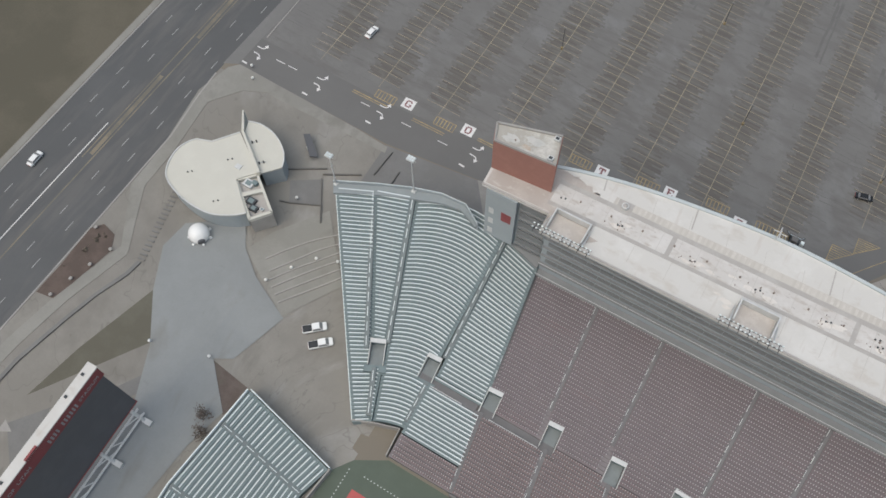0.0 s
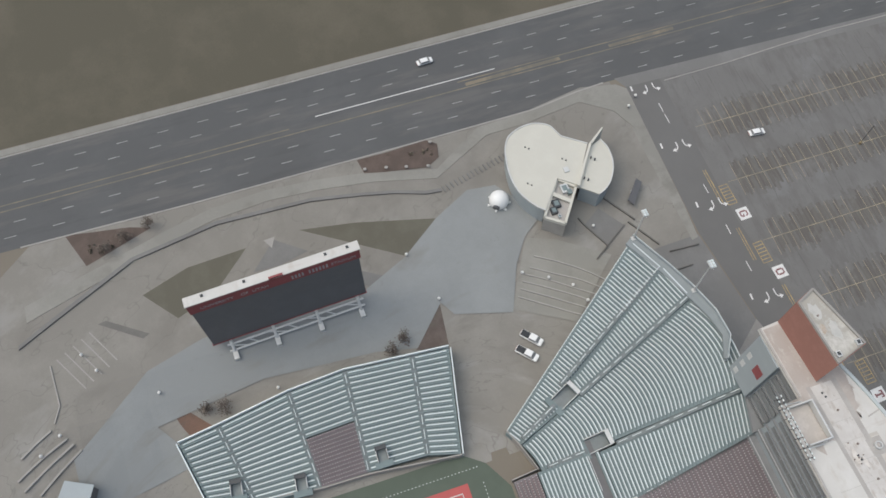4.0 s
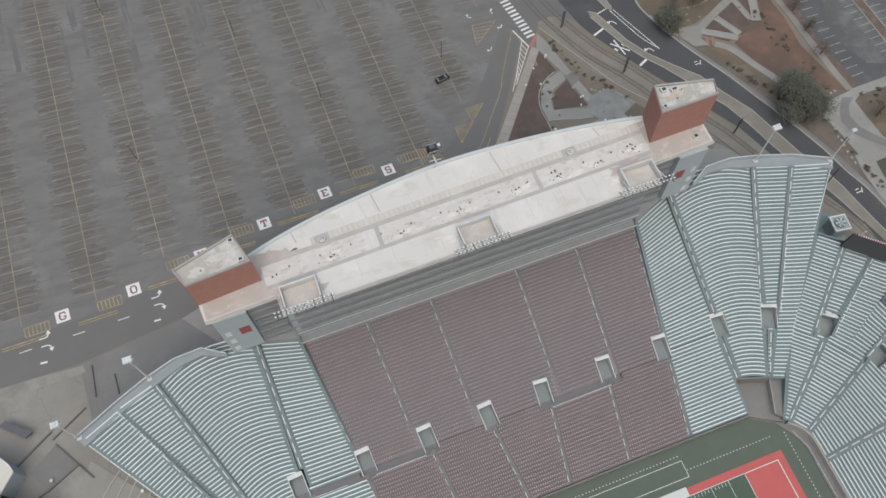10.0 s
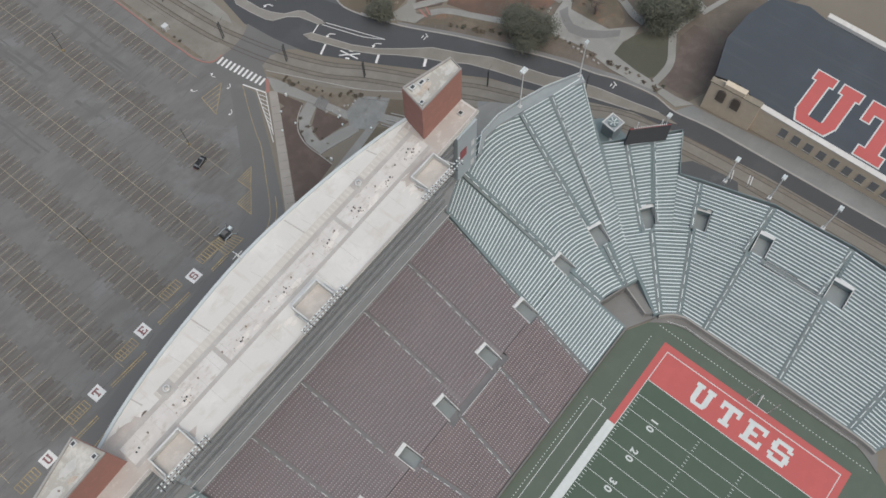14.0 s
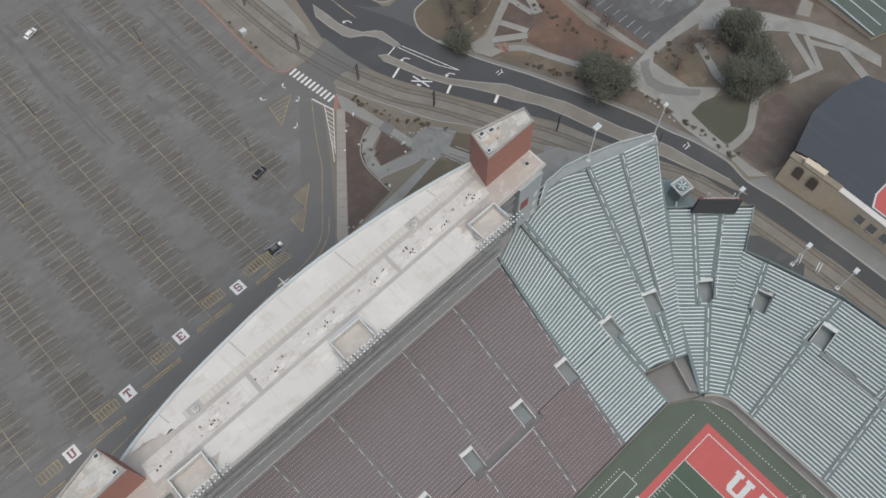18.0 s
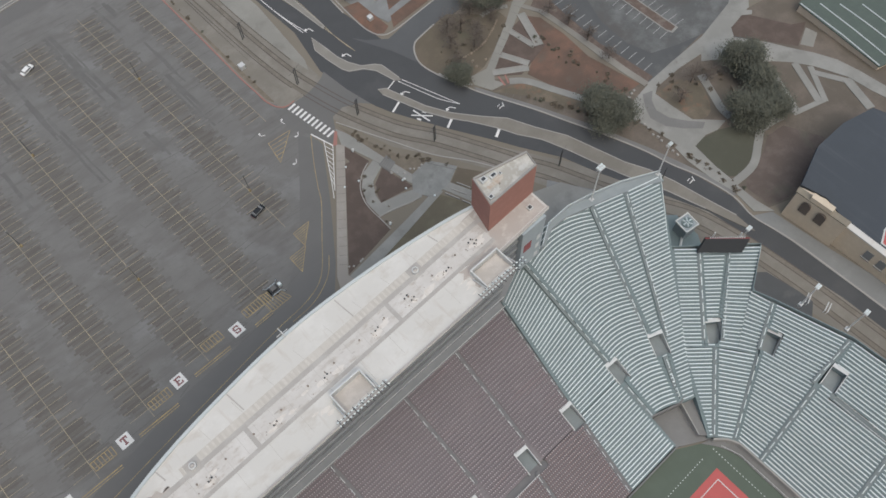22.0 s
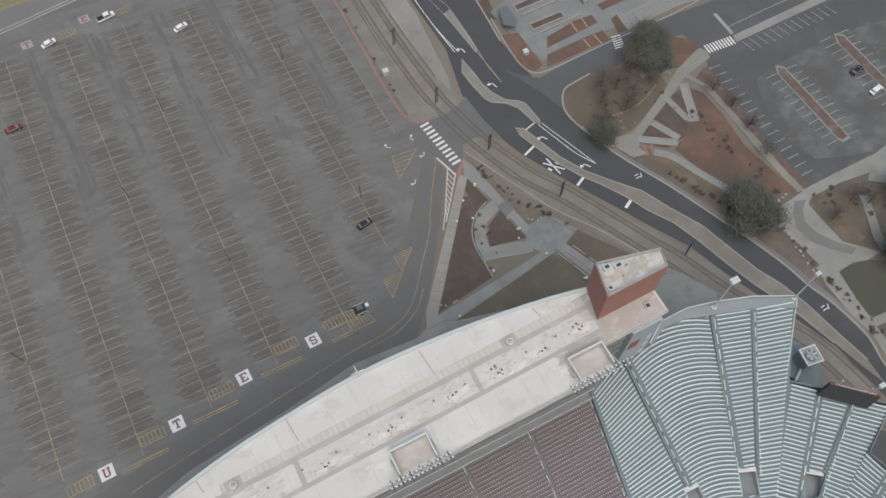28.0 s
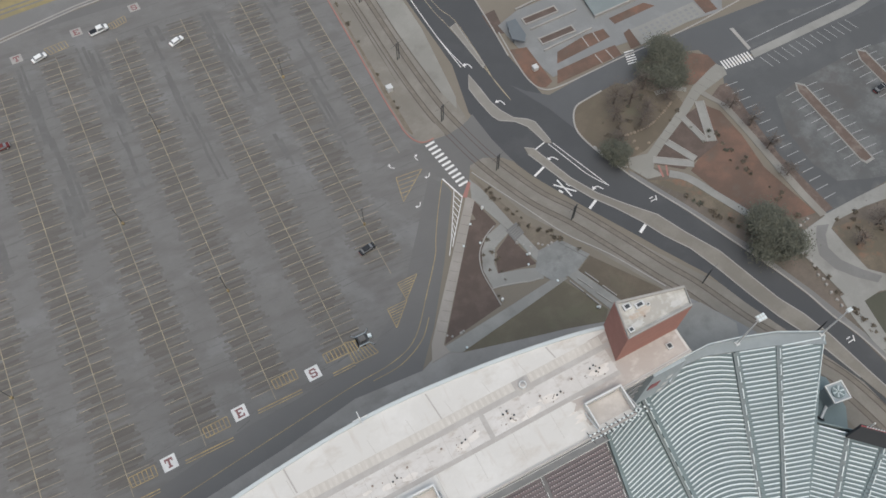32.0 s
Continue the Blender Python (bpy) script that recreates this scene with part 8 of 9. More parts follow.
for sx, sy in ((-1, -1), (1, -1), (-1, 1), (1, 1)):
    x, y = 8.0 + 1.4 * sx, 139.7 + 1.4 * sy
    part("frame_rail", box(min(x, x - 2.8 * sx), max(x, x - 2.8 * sx), y - 0.14, y + 0.14, z + 0.604, z + 0.8) if sx > 0 else box(x - 0.14, x + 0.14, min(y, y - 2.8 * sy) + 0.2, max(y, y - 2.8 * sy) - 0.2, z + 0.61, z + 0.81), M_PANEL, gen)
    arm = part("outrigger", beam((x, y, z + 0.5), (x + 0.9 * sx, y + 0.9 * sy, z + 0.3), 0.09), M_PANEL, gen)
    part("foot_pad", beam((x + 0.9 * sx, y + 0.9 * sy, z), (x + 0.9 * sx, y + 0.9 * sy, z + 0.3), 0.2, None, 8), M_DARKSTEEL, arm)
for sy in (138.15, 141.25):
    part("tyre", beam((8.0, sy - 0.1, z + 0.33), (8.0, sy + 0.1, z + 0.33), 0.33, None, 10), M_TYRE, gen)
box_k = thing("utility_cabinet", (49.6, 211.9, land(49.6, 211.9)), "white utility cabinet beside the tram corridor", "cabinet")
z = land(49.6, 211.9)
part("body", box(48.7, 50.4, 211, 212.6, z - 0.1, z + 1.9), M_STEEL, box_k)
part("lid", box(48.6, 50.5, 210.9, 212.7, z + 1.904, z + 2.0), M_STEEL, box_k)

# ---------------------------------------------------------------- cooling unit and small scoreboard behind the stands
fan = thing("cooling_tower", (101.7, 73.6, -1), "white framed cooling tower with a round roof fan", "cooling unit", turn=-8)
local = lambda name, bm, m, lab="": part(name, bm, m, fan, lab)
for bm_, nm, m_ in ((box(-2.0, 2.0, -2.0, 2.0, -1.5, 4.6), "casing", M_PANEL), (box(-2.3, 2.3, -2.3, -2.02, 4.3, 4.9), "rim", M_WHITE), (box(-2.3, 2.3, 2.02, 2.3, 4.3, 4.9), "rim", M_WHITE), (box(-2.3, -2.02, -2.0, 2.0, 4.3, 4.9), "rim", M_WHITE), (box(2.02, 2.3, -2.0, 2.0, 4.3, 4.9), "rim", M_WHITE)):
    local(nm, bm_, m_).matrix_parent_inverse = Matrix()
shroud = local("fan_shroud", beam((0, 0, 4.6), (0, 0, 5.0), 1.55, None, 20), M_DECK)
shroud.matrix_parent_inverse = Matrix()
for k in range(6):
    a = k * math.tau / 6
    bl = part("blade", beam((0.25 * math.cos(a), 0.25 * math.sin(a), 5.06), (1.4 * math.cos(a), 1.4 * math.sin(a), 5.06), 0.12, None, 4, 0.22), M_BENCH, shroud)
    bl.matrix_parent_inverse = Matrix()
plat = thing("equipment_deck", (98, 74, -1), "grey equipment deck behind the corner stand", "deck")
part("slab", prism([(88, 72.5), (98.5, 84), (104.5, 78), (104, 70), (98.5, 62), (97, 61.5), (87, 70.5)], -3.5, -1.5), M_DECK, plat)
part("slab", prism([(90.5, 50), (101, 47), (104, 52), (103.8, 60), (98.6, 61.9), (97, 61.4), (93, 57)], -3.4, -1.6), M_DECK, plat)
part("duct", beam((96.5, 70.5, -0.8), (100, 72.5, -0.8), 0.35, None, 10), M_STEEL, plat)
part("duct", beam((95.5, 72.5, -0.9), (97, 69.8, -0.9), 0.3, None, 10), M_DARKSTEEL, plat)
sb = thing("small_scoreboard", (94, 62.6, 15), "dark leaning scoreboard with a lettered red top edge", "scoreboard")
bm = bmesh.new()
q = [(89.6, 64.4, 16.0), (97.7, 56.7, 16.0), (99.2, 57.2, 20.6), (91.3, 64.7, 20.6)]
back = [(x + 0.5, y + 0.55, z) for x, y, z in q]
v = [bm.verts.new(p) for p in q + back]
for f in ((0, 1, 2, 3), (7, 6, 5, 4), (0, 4, 5, 1), (1, 5, 6, 2), (2, 6, 7, 3), (3, 7, 4, 0)):
    bm.faces.new([v[i] for i in f])
part("screen", bm, M_BOARD, sb)
part("top_edge", beam((91.5, 65.0, 20.75), (99.4, 57.5, 20.75), 0.16, None, 6), M_REDPANEL, sb)
for k in range(16):
    p = lerp((92.4, 64.1, 21.0), (98.5, 58.4, 21.0), k / 15)
    part("letter_bar", box(p[0] - 0.13, p[0] + 0.13, p[1] - 0.13, p[1] + 0.13, 20.8, 21.2), M_CHALK, sb)
for k in (0.2, 0.8):
    p = lerp((91.4, 64.9, 20), (99.2, 57.4, 20), k)
    part("strut", beam((p[0] + 0.6, p[1] + 0.6, 12), (p[0] + 0.5, p[1] + 0.6, 22.5), 0.18, None, 6), M_STEEL, sb)

# ---------------------------------------------------------------- hall beyond the campus road
hall = thing("tan_hall", (140, 20, -4), "long tan brick hall with arched gable and dark lettered roof", "building")
part("wall", prism([(130, 43), (131.4, 43), (131.4, -60), (130, -60)], -6, 6), M_TANBRICK, hall, "tan brick street wall")
part("parapet", prism([(129.8, 43), (131.6, 43), (131.6, -60), (129.8, -60)], 6.004, 6.4), M_ROOF, hall, "white roof edge")
part("roof", prism([(131.62, 43), (134.5, 52), (132.9, 59.2), (146.6, 63.5), (158.4, 63.2), (169, 60.4), (172.5, 50), (171.05, 43.5), (171.05, -60), (131.62, -60)], 3, 5), M_NAVY, hall, "dark navy flat roof")
part("gable_wall", prism([(128.2, 58.4), (129, 43.02), (130.6, 43.02), (129.8, 58.6)], -6, 7.6), M_TANBRICK, hall)
# top of the gable, painted as dark as the shaded wall face
part("gable_coping", prism([(128.0, 58.7), (128.8, 42.9), (130.8, 42.9), (130.0, 58.9)], 7.604, 7.9), M_GABLESHADE, hall, "gable coping in a brown that matches the shaded wall")
part("gable_peak", prism([(128.4, 54.6), (128.75, 48.2), (130.5, 48.2), (130.15, 54.8)], 7.904, 9.4), M_TANBRICK, hall)
part("gable_return", prism([(129.82, 58.58), (130.62, 43.2), (134.4, 46), (134.3, 52), (132.5, 58.8)], -6, 4.6), M_TANBRICK, hall)
for y in (54.2, 49.4):
    win = part("arched_window", prism([(128.2 - 0.02 * (y - 50), y - 1.3), (128.5, y - 1.3), (128.5, y + 1.3), (128.2 - 0.02 * (y - 50), y + 1.3)], 1.5, 5.2), M_BROWNGLASS, hall)
    part("arch", beam((128.0, y, 5.2), (128.5, y, 5.2), 1.3, None, 14), M_BROWNGLASS, win)
for k in range(18):
    y = 34 - 4.0 * k
    win = part("window", box(129.85, 129.98, y - 1.1, y + 1.1, 0.2, 3.6), M_GLASS, hall)
    part("sill", box(129.6, 129.98, y - 1.3, y + 1.3, -0.1, 0.19), M_KERB, win)
part("far_edge", prism([(171.1, 43.8), (172.9, 43.9), (173, -60), (171.1, -60)], 3, 6.2), M_ROOF, hall)
for ch, y in (("U", 29.2), ("T", 11.8), ("E", -5.6)):
    under = part("letter_outline", letter(ch, 14.4, 19.4, 0.42), M_CHALK, hall, "white outline of a roof letter")
    under.matrix_parent_inverse = Matrix()
    under.matrix_basis = hall.matrix_basis.inverted() @ pose(143.3, y, 5.03, 0, 0, -90)
    ob = part("letter", letter(ch, 14.4, 19.4), M_REDPAINT, hall, "large red roof letter " + ch)
    ob.matrix_parent_inverse = Matrix()
    ob.matrix_basis = hall.matrix_basis.inverted() @ pose(143.3, y, 5.075, 0, 0, -90)
draped("hall_footway", [(121.8, 63.6), (127.0, 60.5), (128.4, 43), (129.9, 30), (129.9, -60), (124.0, -60), (123.3, 27.2), (123.0, 50.8)], M_WORNPLAZA, 0.16, "broad grey concrete footway in front of the tan hall", "footpath", thick=0.16)
draped("footpath", [(124.6, 94), (123.6, 88), (123.6, 80), (124.7, 72), (123.4, 64.2), (127.6, 60.2), (126.8, 66.1), (127.1, 72.1), (127.6, 75.6), (127.9, 81.5), (129.3, 90.2), (127.4, 94)], M_CONCRETE, 0.163, "broad pale footpath between road and planting beds", "footpath", thick=0.15)
draped("planting_bed", [(128.4, 71.2), (134.2, 73.6), (141.8, 74.6), (147.5, 77.4), (154.1, 76.4), (159.1, 65.6), (157.5, 62.2), (134.5, 60.2), (128.2, 62.2)], M_BROWNBED, 0.06, "dark brown leaf-strewn bed beside the hall", "planting bed")
draped("footpath", band(curve([(152, 106), (148.4, 98.2), (146.2, 93.6), (145.5, 89.4)], 5), 2.6), M_CONCRETE, 0.16, "curved pale footpath round a brown bed", "footpath", thick=0.15)
for line_, wide in (([(167.6, 89.8), (160.9, 76.3)], 2.6), ([(159.9, 76.9), (170.8, 73.5)], 1.7), ([(176.4, 88.4), (169.2, 74.2)], 2.3), ([(178.8, 84.2), (170.6, 72.8)], 1.84), ([(177.4, 82.2), (182.2, 72.4)], 2.0), ([(182.4, 73.4), (178.0, 61.8)], 2.9)):
    draped("ramp_path", band(line_, wide), M_CONCRETE, 0.02 + 0.08 * wide, "zigzag pale ramp path on the campus slope", "footpath", thick=0.15)
draped("footpath", [(171.9, 108.0), (177.7, 99.1), (180.9, 92.6), (184.3, 86.5), (187.0, 79.9), (188.1, 72.4), (188.6, 63.0), (184.8, 60.5), (184.0, 65.6), (183.5, 73.4), (179.7, 83.3), (176.1, 89.2), (172.1, 93.8), (167.1, 97.7), (165.5, 105.3), (163.2, 109.2)], M_CONCRETE, 0.15, "broad curving pale campus footpath", "footpath", thick=0.15)
draped("footpath", [(164.4, 115.8), (181.3, 115.3), (185.2, 111.4), (183.7, 110.3), (180.8, 112.6), (174.7, 112.0), (171.8, 108.4), (163.6, 103.9), (156.4, 109.4)], M_CONCRETE, 0.175, "pale concrete approach where campus paths meet", "footpath", thick=0.15)
draped("gravel_patch", [(184.1, 91.7), (191.3, 94.7), (191.9, 90.7), (186.0, 88.1)], M_SIDEWALK, 0.1, "small tan patch beside the campus path", "planting bed")
LOWROOF = [(195.1, 100.9), (191.9, 69.0), (205.5, 65.1), (233.1, 82.4), (215.1, 100.7)]
zr = land(205, 85) + 3
low = thing("low_building", (207, 84, zr - 3), "low building with a dark green roof and white ribs", "building")
part("wall", prism(LOWROOF, zr - 6, zr - 0.3), M_TANBRICK, low)
part("roof", prism([(207 + (x - 207) * 1.03, 84 + (y - 84) * 1.03) for x, y in LOWROOF], zr - 0.296, zr), M_GREENROOF, low, "dark green roof sheet")
for rib in ([(195.1, 100.9), (193.9, 84), (191.9, 69)], [(199.6, 96.5), (198.4, 82.9), (196.7, 69.9)], [(204, 92), (203.5, 82.1), (202.7, 73.8), (202.6, 69.3)], [(209.1, 86.9), (208.2, 77.4), (207.5, 70.4)]):
    part("rib", wall_run("rib_tmp", [(x, y, zr) for x, y in rib], 0.35, M_BLUEWHITE, "", "", low=0.0, high=0.15).data, M_BLUEWHITE, low, "white roof rib")
for o in [o for o in bpy.data.objects if o.name.startswith("rib_tmp")]:
    bpy.data.objects.remove(o)
draped("service_yard", [(78, 106), (84, 109), (89, 112.8), (96.6, 100.4), (99, 96), (94, 84), (76, 90)], M_WORNPLAZA, 0.075, "pale grey concrete yard behind the corner stand", "pavement")
draped("service_yard", [(104.2, 54.6), (108.1, 52.0), (110.2, 50.0), (110.7, 46.5), (111.6, 41.0), (111.8, 36.1), (107, 33.0), (102, 30), (98, 44), (94.5, 48)], M_LOTB, 0.08, "dark asphalt yard behind the end stand", "yard")
draped("campus_slope", [(124, 118), (160, 118), (200, 110), (200, 50), (158, 62.5), (134, 59.5), (127.5, 62), (124, 95)], M_VERGE, 0.02, "brown winter slope with shrubs and paths", "slope")
draped("footpath", band(curve([(126.4, 74.1), (136.0, 74.0), (143.8, 77.9), (148.8, 80.1), (156.8, 78.7)], 5), 2.4), M_CONCRETE, 0.155, "pale curving path below the lawn", "footpath", thick=0.15)

# campus plaza planters and stall ticks
for cx, cy, w, h in ((105.8, 217.0, 6.2, 1.5), (106.3, 207.1, 6.2, 1.5)):
    z = land(cx, cy) + 0.1
    pl = thing("plaza_planter", (cx, cy, z), "long pale planter frame with brown soil", "planter", "plaza planters")
    for b in ((cx - w, cx + w, cy - h, cy - h + 0.4), (cx - w, cx + w, cy + h - 0.4, cy + h), (cx - w, cx - w + 0.4, cy - h + 0.4, cy + h - 0.4), (cx + w - 0.4, cx + w, cy - h + 0.4, cy + h - 0.4)):
        part("edge", box(*b, z - 0.4, z + 0.5), M_KERB, pl)
    part("soil", box(cx - w + 0.4, cx + w - 0.4, cy - h + 0.4, cy + h - 0.4, z - 0.4, z + 0.3), M_MULCH, pl)
for a, b in (((100.1, 213.1), (117.4, 213.6)), ((100.1, 222.9), (112.5, 224.0)), ((99.4, 203.4), (117.5, 204.4))):
    draped("plaza_wall", band([a, b], 0.45), M_KERB, 0.7, "low pale seat wall in the campus plaza", "wall", kind="", thick=0.6)["group"] = "plaza walls"
shelter = thing("shelter", (94.6, 213.6, land(94.6, 213.6)), "slate-roofed shelter at the edge of the campus plaza", "shelter")
z = land(94.6, 213.6)
part("roof", prism([(91.6, 210.4), (93.4, 217.4), (96.6, 217.2), (96.4, 210.0), (94.6, 207.8)], z + 2.7, z + 2.95), M_SHELTER, shelter)
for x, y in ((92.4, 210.9), (93.9, 216.8), (96.1, 216.6), (95.8, 210.4)):
    part("post", beam((x, y, z), (x, y, z + 2.7), 0.08, None, 6), M_DARKSTEEL, shelter)
part("bench", box(93.4, 94.0, 211.4, 215.8, z + 0.1, z + 0.6), M_KERB, shelter)
box_p = thing("utility_cabinet", (93.0, 198.3, land(93, 198.3)), "white utility cabinet in a rust-brown bed", "cabinet")
z = land(93, 198.3)
part("body", box(92.3, 93.8, 197.5, 199.0, z - 0.1, z + 1.5), M_STEEL, box_p)
part("lid", box(92.2, 93.9, 197.4, 199.1, z + 1.504, z + 1.6), M_STEEL, box_p)
canopy = thing("low_roof", (135, 216, land(135, 216)), "low pale teal metal roof beside the campus plaza", "roof")
z = land(130, 210)
part("sheet", prism([(120.8, 208.0), (137.0, 208.4), (152, 209), (152, 228), (122.6, 228)], z + 0.9, z + 1.2), M_TEALROOF, canopy)
part("edge", prism(band([(120.8, 208.0), (137.0, 208.4), (152, 209)], 0.5), z - 1.5, z + 1.35), M_KERB, canopy)
draped("patterned_paving", [(128.0, 198.2), (152.8, 198.9), (153.1, 192.9), (127.7, 191.3)], M_CONCRETE, 0.15, "pale concrete paving with darker square insets", "pavement")
drape_rects("paving_inset", [[(x - 0.55, y - 0.45), (x + 0.55, y - 0.45), (x + 0.55, y + 0.45), (x - 0.55, y + 0.45)] for y0 in (193.4, 195.0, 196.6) for x, y in [(131 + 2.2 * i, y0 + 0.04 * i) for i in range(10)]], M_WORNPLAZA, 0.16, "darker square insets in rows", "paving")
draped("planting_bed", [(153.5, 199.8), (158.1, 197.3), (158.0, 192.6), (153.4, 192.9)], M_REDEARTH, 0.16, "rust-brown bed at the end of the paving", "planting bed")
draped("plaza_kerb", band(curve([(90.6, 217), (89.5, 205), (89.2, 196), (91.0, 190.6), (95.5, 188.9), (108, 189.3), (120.7, 189.9), (143.0, 190.2), (166.8, 192.6)], 4), 0.4), M_KERB, 0.17, "pale kerb round the campus plaza corner", "kerb", thick=0.17)
drape_rects("stall_line", [stripe((156.8, 177.0), (171.3, 177.6), 0.22), stripe((171.3, 177.6), (194.4, 177.9), 0.22)], M_WORNPAINT, 0.09, "white line along the dark asphalt strip", "marking")
ticks = [stripe((141.1 - 0.02 * i, 165.4 - 3.26 * i), (145.2 - 0.02 * i, 165.1 - 3.23 * i), 0.2) for i in range(15)]
ticks += [stripe((160.6 + sx * 1.2, 154 - 2.9 * i), (160.6 + sx * 6.0, 153.8 - 2.9 * i), 0.18) for i in range(11) for sx in (-1, 1)]
ticks += [stripe((185 + sx * 1.2, 158 - 2.9 * i), (185 + sx * 6.0, 157.8 - 2.9 * i), 0.18) for i in range(11) for sx in (-1, 1)]
ticks += [stripe((157.4 + 2.8 * i, 169.9), (158.6 + 2.8 * i, 165.0), 0.18) for i in range(13)]
drape_rects("stall_line", ticks, M_WORNPAINT, 0.07, "white stall lines of the campus car park", "marking")
drape_rects("zebra_crossing", [stripe((145.4 + 1.05 * i, 170.7 - 0.08 * i), (145.6 + 1.05 * i, 174.2 - 0.08 * i), 0.5) for i in range(10)], M_WHITE, 0.075, "white crossing bars on the side road", "crossing")
drape_rects("zebra_crossing", [stripe((119.6 + 0.3 * i, 186.6 + 0.9 * i), (122.8 + 0.3 * i, 186.2 + 0.9 * i), 0.4) for i in range(6)], M_WHITE, 0.075, "white crossing bars beside the plaza", "crossing")


# ---------------------------------------------------------------- planting
def tree(x, y, h, r, mat, label, seed, leaves=420, conifer=False, size=0.5):
    """A tapered trunk with limbs and a ragged crown of small separate leaf clumps."""
    rnd = random.Random(seed)
    z = land(x, y)
    root = thing("tree", (x, y, z), label, "tree")
    part("trunk", beam((x, y, z - 0.2), (x, y, z + h * 0.75), 0.03 * h, None, 8, 0.01 * h), M_BARK, root)
    bm = bmesh.new()
    tips = []
    for k in range(14):
        a, t = rnd.uniform(0, math.tau), rnd.uniform(0.25, 0.75)
        p = Vector((x, y, z + h * t))
        reach = r * rnd.uniform(0.55, 1.0) * (1.1 - t if conifer else 0.9)
        q = p + Vector((math.cos(a) * reach, math.sin(a) * reach, h * rnd.uniform(0.02, 0.2)))
        beam(p, q, 0.012 * h, bm, 5, 0.003 * h)
        tips.append((p, q))
        for _ in range(4):
            s0 = rnd.uniform(0.4, 1.0)
            b = p.lerp(q, s0)
            e = b + Vector((rnd.uniform(-1, 1), rnd.uniform(-1, 1), rnd.uniform(0.1, 0.9))) * r * 0.3
            beam(b, e, 0.004 * h, bm, 4, 0.0015 * h)
            tips.append((b, e))
    part("branchwork", bm, M_BARK if leaves else M_TWIG, root)
    v, f = [], []
    lobes = [(rnd.uniform(0, math.tau), rnd.uniform(0.2, 0.75) * r, rnd.uniform(0.25, 0.85)) for _ in range(9)]
    for _ in range(leaves):
        a0, d0, t0 = rnd.choice(lobes)
        spread = r * 0.42
        c = Vector((x + math.cos(a0) * d0 * (1.15 - t0 if conifer else 1), y + math.sin(a0) * d0 * (1.15 - t0 if conifer else 1), z + h * t0))
        c += Vector((rnd.gauss(0, spread * 0.6), rnd.gauss(0, spread * 0.6), rnd.gauss(0, h * 0.09)))
        n = Vector((rnd.gauss(0, 0.4), rnd.gauss(0, 0.4), abs(rnd.gauss(1.0, 0.4)))).normalized()
        u = n.orthogonal().normalized()
        w = n.cross(u)
        s1, s2 = size * rnd.uniform(0.6, 1.3), size * rnd.uniform(0.4, 1.0)
        k = len(v)
        v += [tuple(c + u * s1), tuple(c + w * s2 + n * 0.15 * s1), tuple(c - u * s1), tuple(c - w * s2 + n * 0.1 * s1)]
        f += [(k, k + 1, k + 2), (k, k + 2, k + 3)]
    if v:
        tagged(part("crown", mesh("crown", v, f), mat, root), kind="stuff")
    return root


DARKTREE = "broad dark evergreen tree with a ragged crown"
BARE = "leafless winter tree with fine brown twigs"
for i, (x, y, h, r, n) in enumerate(((125.3, 179, 8, 6.6, 2600), (117.7, 116.3, 11, 6.8, 2200), (96.8, 158.6, 7, 3.6, 600), (162.5, 99, 11, 5.6, 1100), (160, 91, 10, 5.0, 900), (146.6, 86, 11, 6.0, 1300), (156, 84, 10, 5.4, 1000))):
    tree(x, y, h, r * 1.12, M_FOLIAGE, DARKTREE, 20 + i, int(n * 15), size=0.25)
for i, (x, y, h, r) in enumerate(((107.2, 175.6, 9, 4.6), (111.5, 173.5, 9, 6.0), (113.5, 168, 8, 4.2), (118, 176, 8, 4.2), (139, 104, 7, 3.2), (147.5, 106.5, 8, 4.4), (151.5, 103.5, 8, 4.0), (103.5, 170, 8, 4.4), (100.5, 162, 7, 3.6), (121.5, 169.5, 7, 3.6), (137.0, 158, 7, 3.0), (138.2, 150, 7, 3.2), (137.4, 141, 7, 3.0), (136.6, 131, 7, 3.2), (109.5, 165, 8, 3.8))):
    tree(x, y, h, r, M_TWIG, BARE, 60 + i, 260, size=0.22)
for i, (x, y) in enumerate(((-138.3, -42.9), (-139.9, -37.7), (-141.8, -31.5), (-91.9, 18.7), (-90.4, -23.2), (-91.3, -27.6), (-93.8, 22.5))):
    tree(x, y, 4.2, 1.9, M_TWIG, "small leafless street tree in a mulched bed", 90 + i, 220, size=0.2)


def shrub(x, y, r, seed, mat):
    rnd = random.Random(seed)
    v, f = [], []
    z = land(x, y)
    for _ in range(60):
        c = Vector((x + rnd.gauss(0, r * 0.45), y + rnd.gauss(0, r * 0.45), z + abs(rnd.gauss(0.25, 0.25)) * r))
        n = Vector((rnd.gauss(0, 1), rnd.gauss(0, 1), rnd.gauss(0.6, 1))).normalized()
        u = n.orthogonal().normalized() * r * 0.3
        w = n.cross(u)
        k = len(v)
        v += [tuple(c + u), tuple(c + w), tuple(c - u), tuple(c - w)]
        f.append((k, k + 1, k + 2, k + 3))
    return tagged(part("shrub", mesh("shrub", v, f), mat), "low dry winter shrub in a planting bed", "shrub", "bed shrubs")


rnd = random.Random(8)
